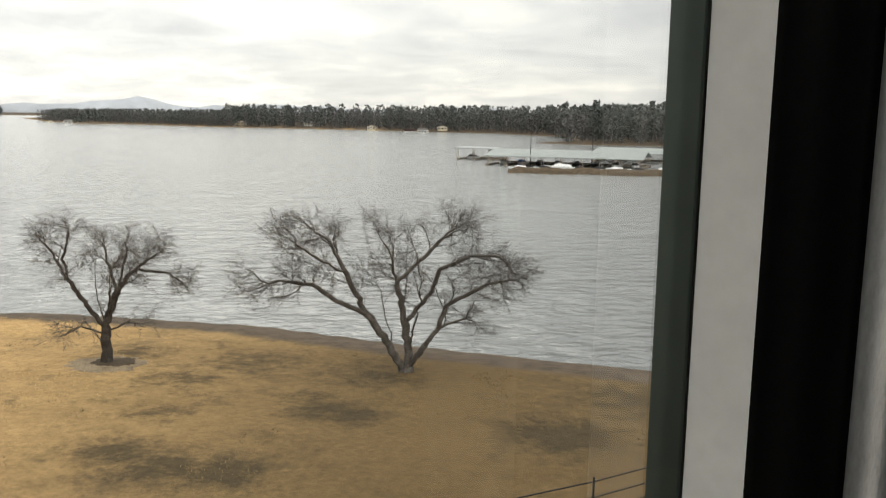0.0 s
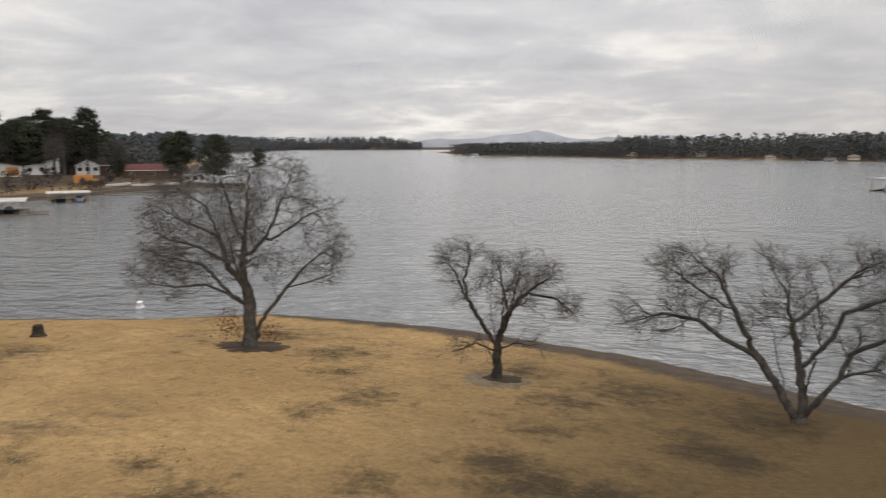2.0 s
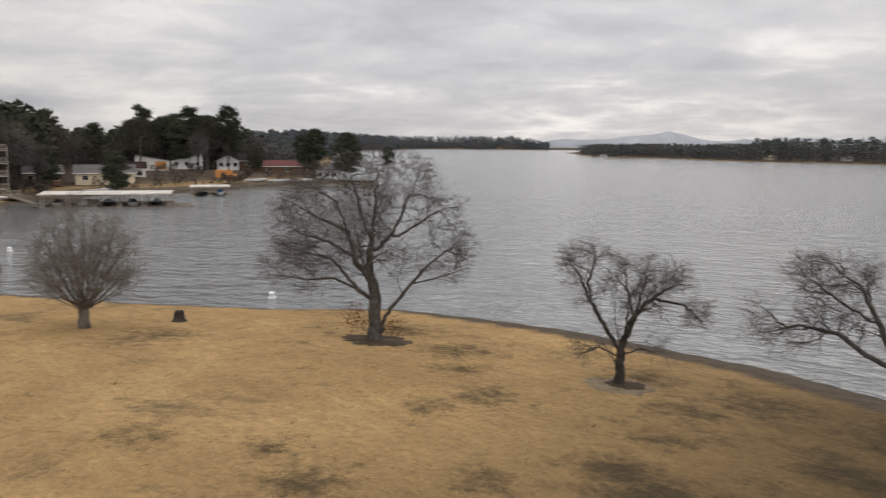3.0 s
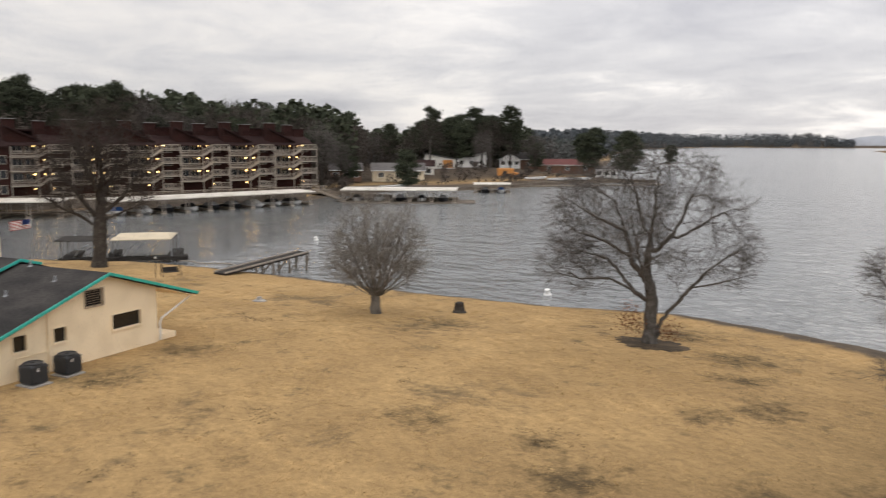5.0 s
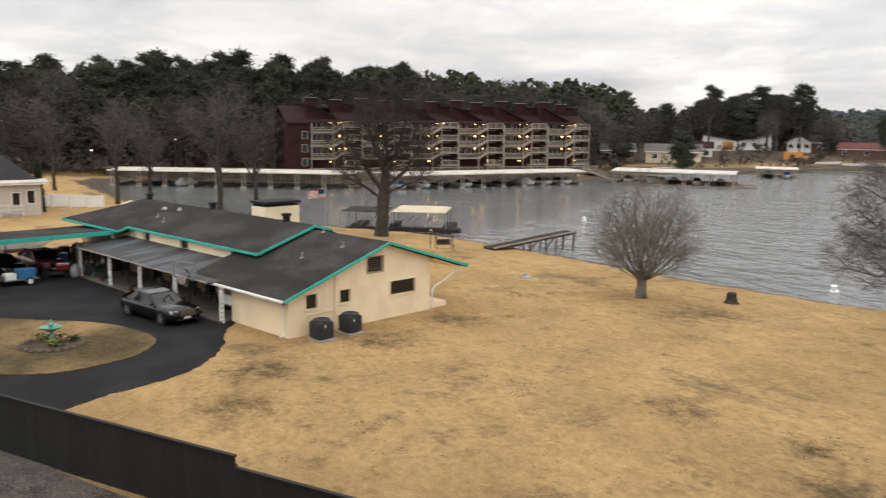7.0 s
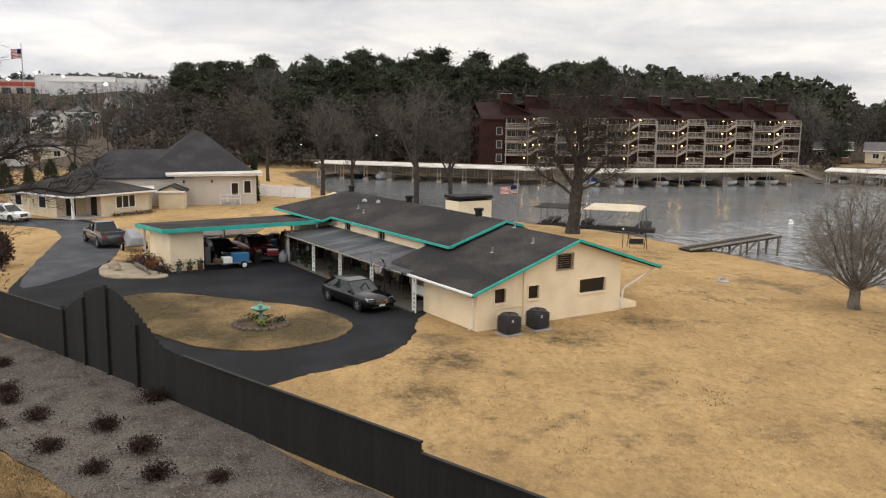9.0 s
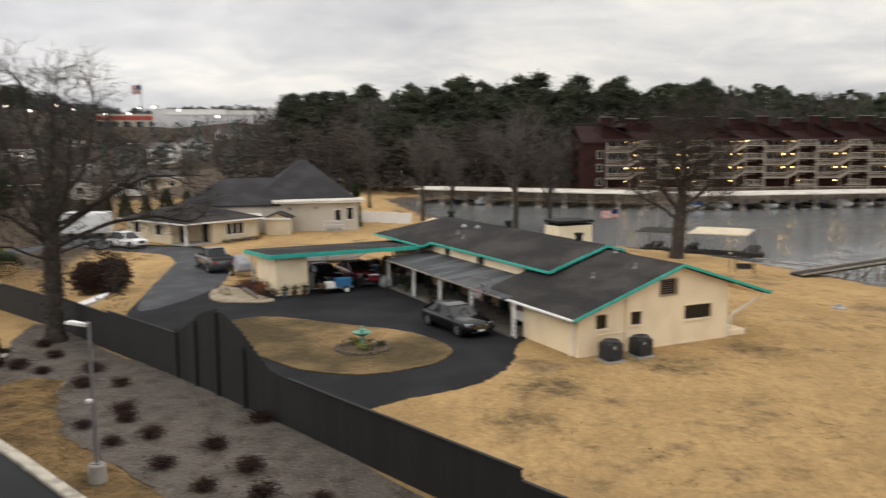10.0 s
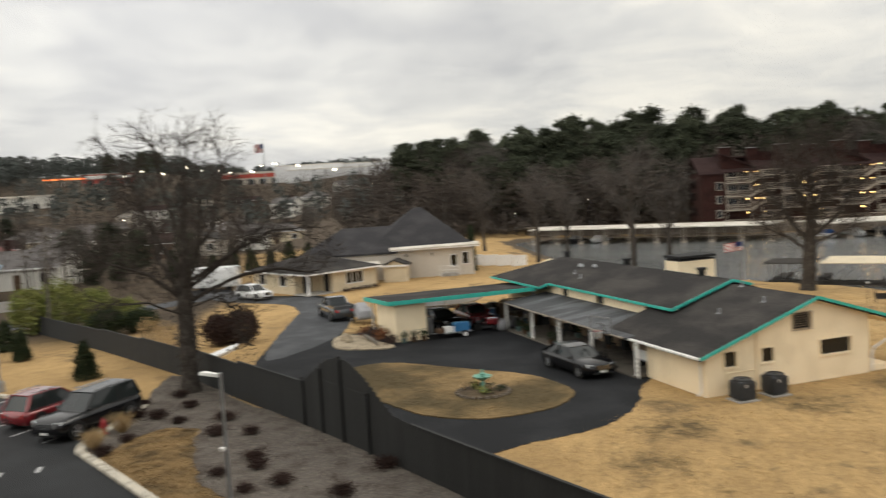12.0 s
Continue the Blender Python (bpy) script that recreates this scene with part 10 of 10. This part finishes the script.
SHEER = material("sheer_curtain_cloth", (0.55, 0.55, 0.55), 0.9, vary=0.12, scale=30, fine=240, bump=0.2, stretch=(1, 1, 0.4))
win = tagged(thing("window_1", "wide hotel window in a green-grey aluminium frame", "window", HOTEL), kind="structure")
part("frame_stile", Solid().box(0.80, 0.2405, 9.66, 0.899, 0.277, 11.68), FRAME, win, bevel=0.003)
part("frame_stile", Solid().box(-1.316, 0.248, 9.66, -1.26, 0.277, 11.68), FRAME, win, bevel=0.003)
part("frame_rail", Solid().box(-1.26, 0.248, 9.624, 0.80, 0.277, 9.68), FRAME, win, bevel=0.003)
part("frame_rail", Solid().box(-1.26, 0.248, 11.66, 0.80, 0.277, 11.716), FRAME, win, bevel=0.003)
part("jamb", Solid().prism([(0.803, 0.239), (0.806, 0.15), (0.895, 0.15), (0.895, 0.239)], 9.63, 11.70), JAMB, win, "white painted jamb", bevel=0.0015)
part("jamb", Solid().box(-1.317, 0.150, 9.63, -1.262, 0.246, 11.70), JAMB, win, "white painted jamb", bevel=0.0015)
part("sill", Solid().box(-1.30, 0.10, 9.56, 0.85, 0.246, 9.622), JAMB, win, "white painted sill", bevel=0.006)


def pane_material():
    m = bpy.data.materials.new("window_glass")
    m.use_nodes = True
    nodes, links = m.node_tree.nodes, m.node_tree.links
    nodes.clear()
    out = nodes.new("ShaderNodeOutputMaterial")
    clear = nodes.new("ShaderNodeBsdfTransparent")
    clear.inputs[0].default_value = (1.0, 1.0, 1.0, 1)
    gloss = nodes.new("ShaderNodeBsdfGlossy")
    gloss.inputs["Roughness"].default_value = 0.0
    fresnel = nodes.new("ShaderNodeFresnel")
    fresnel.inputs[0].default_value = 1.16
    mix = nodes.new("ShaderNodeMixShader")
    links.new(fresnel.outputs[0], mix.inputs[0])
    links.new(clear.outputs[0], mix.inputs[1])
    links.new(gloss.outputs[0], mix.inputs[2])
    links.new(mix.outputs[0], out.inputs[0])
    return m


PANE = pane_material()
for y in (0.260,):
    # the two faces of one sheet of glass
    s = Solid()
    for dy in (0.0, 0.004):
        s.add([(-1.262, y + dy, 9.678), (0.802, y + dy, 9.678), (0.802, y + dy, 11.662), (-1.262, y + dy, 11.662)], [(0, 1, 2, 3)])
    pane = part("pane", s, PANE, win)
    pane.visible_shadow = False

def pleated(points, thick, z0, z1):
    """One hanging cloth along a folded line in plan."""
    c = Solid()
    n = len(points)
    for x, y in points:
        c.v.extend([(x, y, z0), (x, y, z1)])
    for x, y in points:
        c.v.extend([(x + thick, y, z0), (x + thick, y, z1)])
    for i in range(n - 1):
        a, b = i * 2, 2 * n + i * 2
        c.f.extend([(a, a + 1, a + 3, a + 2), (b, b + 2, b + 3, b + 1), (a + 1, b + 1, b + 3, a + 3), (a, a + 2, b + 2, b)])
    c.f.extend([(0, 2 * n, 2 * n + 1, 1), (2 * n - 2, 2 * n - 1, 4 * n - 1, 4 * n - 2)])
    return c


single("blackout_curtain", pleated([(0.795 + 0.003 * math.sin(i * 0.9), 0.178 - i * 0.0085) for i in range(11)], 0.1, 9.02, 11.82), BLACKOUT, "drawn-back black blackout curtain beside the window", "curtain", HOTEL, smooth=True)
single("sheer_curtain", pleated([(0.80 + 0.012 * math.sin(i * 1.3) + max(0, i - 6) * 0.006, 0.094 - i * 0.008) for i in range(24)], 0.004, 9.02, 11.82), SHEER, "pleated white sheer curtain beside the window", "curtain", HOTEL, smooth=True)
single("curtain_rail", Solid().box(-2.4, -0.09, 11.82, 1.8, 0.14, 11.85), JAMB, "white ceiling curtain track", "curtain rail", HOTEL)

# entrance canopy that stands out from the facade
CLADDING = material("grey_board_cladding", (0.092, 0.098, 0.083), 0.85, vary=0.25, scale=0.8, fine=14, bump=0.2, stretch=(1, 1, 5), per=0.08)
ROOFING = material("pale_roof_membrane", (0.74, 0.73, 0.68), 0.8, vary=0.12, scale=0.7, fine=12)
porte = thing("entrance_canopy", "flat-roofed hotel entrance canopy with grey board cladding", "canopy", HOTEL)
X1, X0, Y1 = -24.15, -36.0, 7.35
part("roof_membrane", Solid().box(X0 + 0.3, 0.3, 5.2, X1 - 0.3, Y1 - 0.3, 5.28), ROOFING, porte)
part("soffit", Solid().box(X0 + 0.1, 0.3, 3.62, X1 - 0.1, Y1 - 0.1, 3.70), WHITE, porte)
for k in range(9):
    z = 3.6 + k * 0.205
    part("board", Solid().box(X1 - 0.12, 0.31, z + 0.006, X1 + (0.0 if k % 2 else 0.012), Y1 - 0.5, z + 0.2), CLADDING, porte)
    part("board", Solid().box(X0, Y1 - 0.12, z + 0.006, X1 - 0.5, Y1 + (0.0 if k % 2 else 0.012), z + 0.2), CLADDING, porte)
part("cap_flashing", Solid().box(X1 - 0.34, 0.31, 5.445, X1 + 0.05, Y1 + 0.05, 5.52).box(X0, Y1 - 0.34, 5.445, X1 - 0.34, Y1 + 0.05, 5.52), ROOFING, porte, "pale metal parapet cap")
part("corner_pier", Solid().box(X1 - 0.5, Y1 - 0.5, 0, X1 + 0.02, Y1 + 0.02, 5.445), CLADDING, porte, bevel=0.01)
part("corner_pier", Solid().box(X0, Y1 - 0.5, 0, X0 + 0.5, Y1, 3.6), CLADDING, porte, bevel=0.01)
part("inner_parapet", Solid().box(X1 - 0.3, 0.31, 5.28, X1 - 0.13, Y1 - 0.3, 5.44), ROOFING, porte)


# ---- loose cover: dry grass tufts on the lawn, bark chips in the mulch ----
def inside_outline(x, y, outline):
    hit = np.zeros(x.shape, bool)
    for (ax, ay), (bx, by) in zip(outline, outline[1:] + outline[:1]):
        hit ^= ((ay > y) != (by > y)) & (x < (bx - ax) * (y - ay) / ((by - ay) or 1e-9) + ax)
    return hit


def blade_field(name, label, x, y, z, blades, reach, high, width, mat, seed, category="grass"):
    """Short leaning blades, some to each spot, as one mesh."""
    rnd = np.random.RandomState(seed)
    n = len(x) * blades
    base = np.repeat(np.stack([x, y, z], 1), blades, axis=0)
    base[:, :2] += rnd.normal(size=(n, 2)) * reach
    a = rnd.uniform(0, 2 * np.pi, n)
    h = rnd.uniform(0.5, 1.2, n) * high
    lean = np.stack([np.cos(a), np.sin(a)], 1) * (rnd.uniform(0.4, 1.5, n) * high)[:, None]
    side = np.stack([-np.sin(a), np.cos(a)], 1) * width
    p = np.zeros((n, 3, 3))
    p[:, 0], p[:, 1], p[:, 2] = base, base, base
    p[:, 0, :2] -= side
    p[:, 1, :2] += side
    p[:, 2, :2] += lean
    p[:, 2, 2] += h
    me = bpy.data.meshes.new(name)
    me.from_pydata(p.reshape(-1, 3).tolist(), [], np.arange(n * 3).reshape(-1, 3).tolist())
    me.materials.append(mat)
    return tagged(new(name, me), label, category, kind="stuff")


cover_rnd = np.random.RandomState(91)
gx, gy = cover_rnd.uniform(-75, 14, 90000), cover_rnd.uniform(-12, 48, 90000)
loc = np.array(HOUSE.inverted())
hx, hy = loc[0, 0] * gx + loc[0, 1] * gy + loc[0, 3], loc[1, 0] * gx + loc[1, 1] * gy + loc[1, 3]
lawn_ok = (shore_distance(gx, gy) > 3.5) & ~inside_outline(gx, gy, drive) & ~inside_outline(gx, gy, mulch) & ~inside_outline(gx, gy, lot) & ~inside_outline(gx, gy, island)
lawn_ok &= ~((hx > -31) & (hx < 0.3) & (hy > -10) & (hy < 9.8)) & (gy > 1.03 * gx + 19.5) & (np.hypot(gx, gy) > 14)
clump = np.array([noise.noise(Vector((a * 0.22, b * 0.22, 3.1))) + 0.6 * noise.noise(Vector((a * 0.9, b * 0.9, 7.7))) for a, b in zip(gx[lawn_ok], gy[lawn_ok])])
gx, gy = gx[lawn_ok], gy[lawn_ok]
TUFT_PALE = material("pale_dry_grass", (0.50, 0.345, 0.160), 0.95, vary=0.35, scale=0.3, fine=6, bump=0.0, second=(0.36, 0.242, 0.112))
TUFT_DARK = material("dark_dry_grass", (0.21, 0.150, 0.078), 0.95, vary=0.4, scale=0.5, fine=6, bump=0.0, second=(0.135, 0.105, 0.056))
# fewer pale tufts where the lawn is coloured darker
darker_here = ease((gx + 24) / 22) * ease((gy - 6) / 10)
pale, dark = (clump < 0.12) & (cover_rnd.uniform(0, 1, len(gx)) < 0.6 - darker_here), (clump + 0.12 * darker_here + cover_rnd.normal(0, 0.22, len(gx)) > 0.85)
for name, label, pick, mat, high in (("lawn_grass", "short straw-coloured tufts of dormant lawn grass", pale, TUFT_PALE, 0.045), ("lawn_moss_tufts", "dark brown-green tufts in bare lawn patches", dark, TUFT_DARK, 0.06)):
    px, py = gx[pick], gy[pick]
    blade_field(name, label, px, py, ground_height(px, py) - 0.005, 7, 0.13, high, 0.022, mat, 92)

cx, cy = cover_rnd.uniform(-47, -14, 60000), cover_rnd.uniform(-26, 6, 60000)
keep = inside_outline(cx, cy, mulch) & ~inside_outline(cx, cy, verge)
cx, cy = cx[keep], cy[keep]
CHIP = material("grey_bark_chips", (0.235, 0.205, 0.175), 0.95, vary=0.5, scale=3, fine=30, bump=0.0, second=(0.15, 0.125, 0.105))
blade_field("mulch_chips", "weathered grey bark chips covering the bed", cx, cy, np.full(len(cx), 0.05), 2, 0.08, 0.035, 0.028, CHIP, 93, "mulch")
vx, vy = cover_rnd.uniform(-37, -17, 30000), cover_rnd.uniform(-21, -4, 30000)
keep = inside_outline(vx, vy, verge)
blade_field("verge_grass", "brown dormant tufts on the verge", vx[keep], vy[keep], np.full(keep.sum(), 0.04), 5, 0.07, 0.05, 0.014, VERGE, 94)
ix, iy = cover_rnd.uniform(-49, -36, 9000), cover_rnd.uniform(-15, 0, 9000)
keep = inside_outline(ix, iy, island)
blade_field("island_grass", "worn brown tufts on the driveway island", ix[keep], iy[keep], np.full(keep.sum(), 0.07), 4, 0.1, 0.022, 0.02, ISLAND, 95)
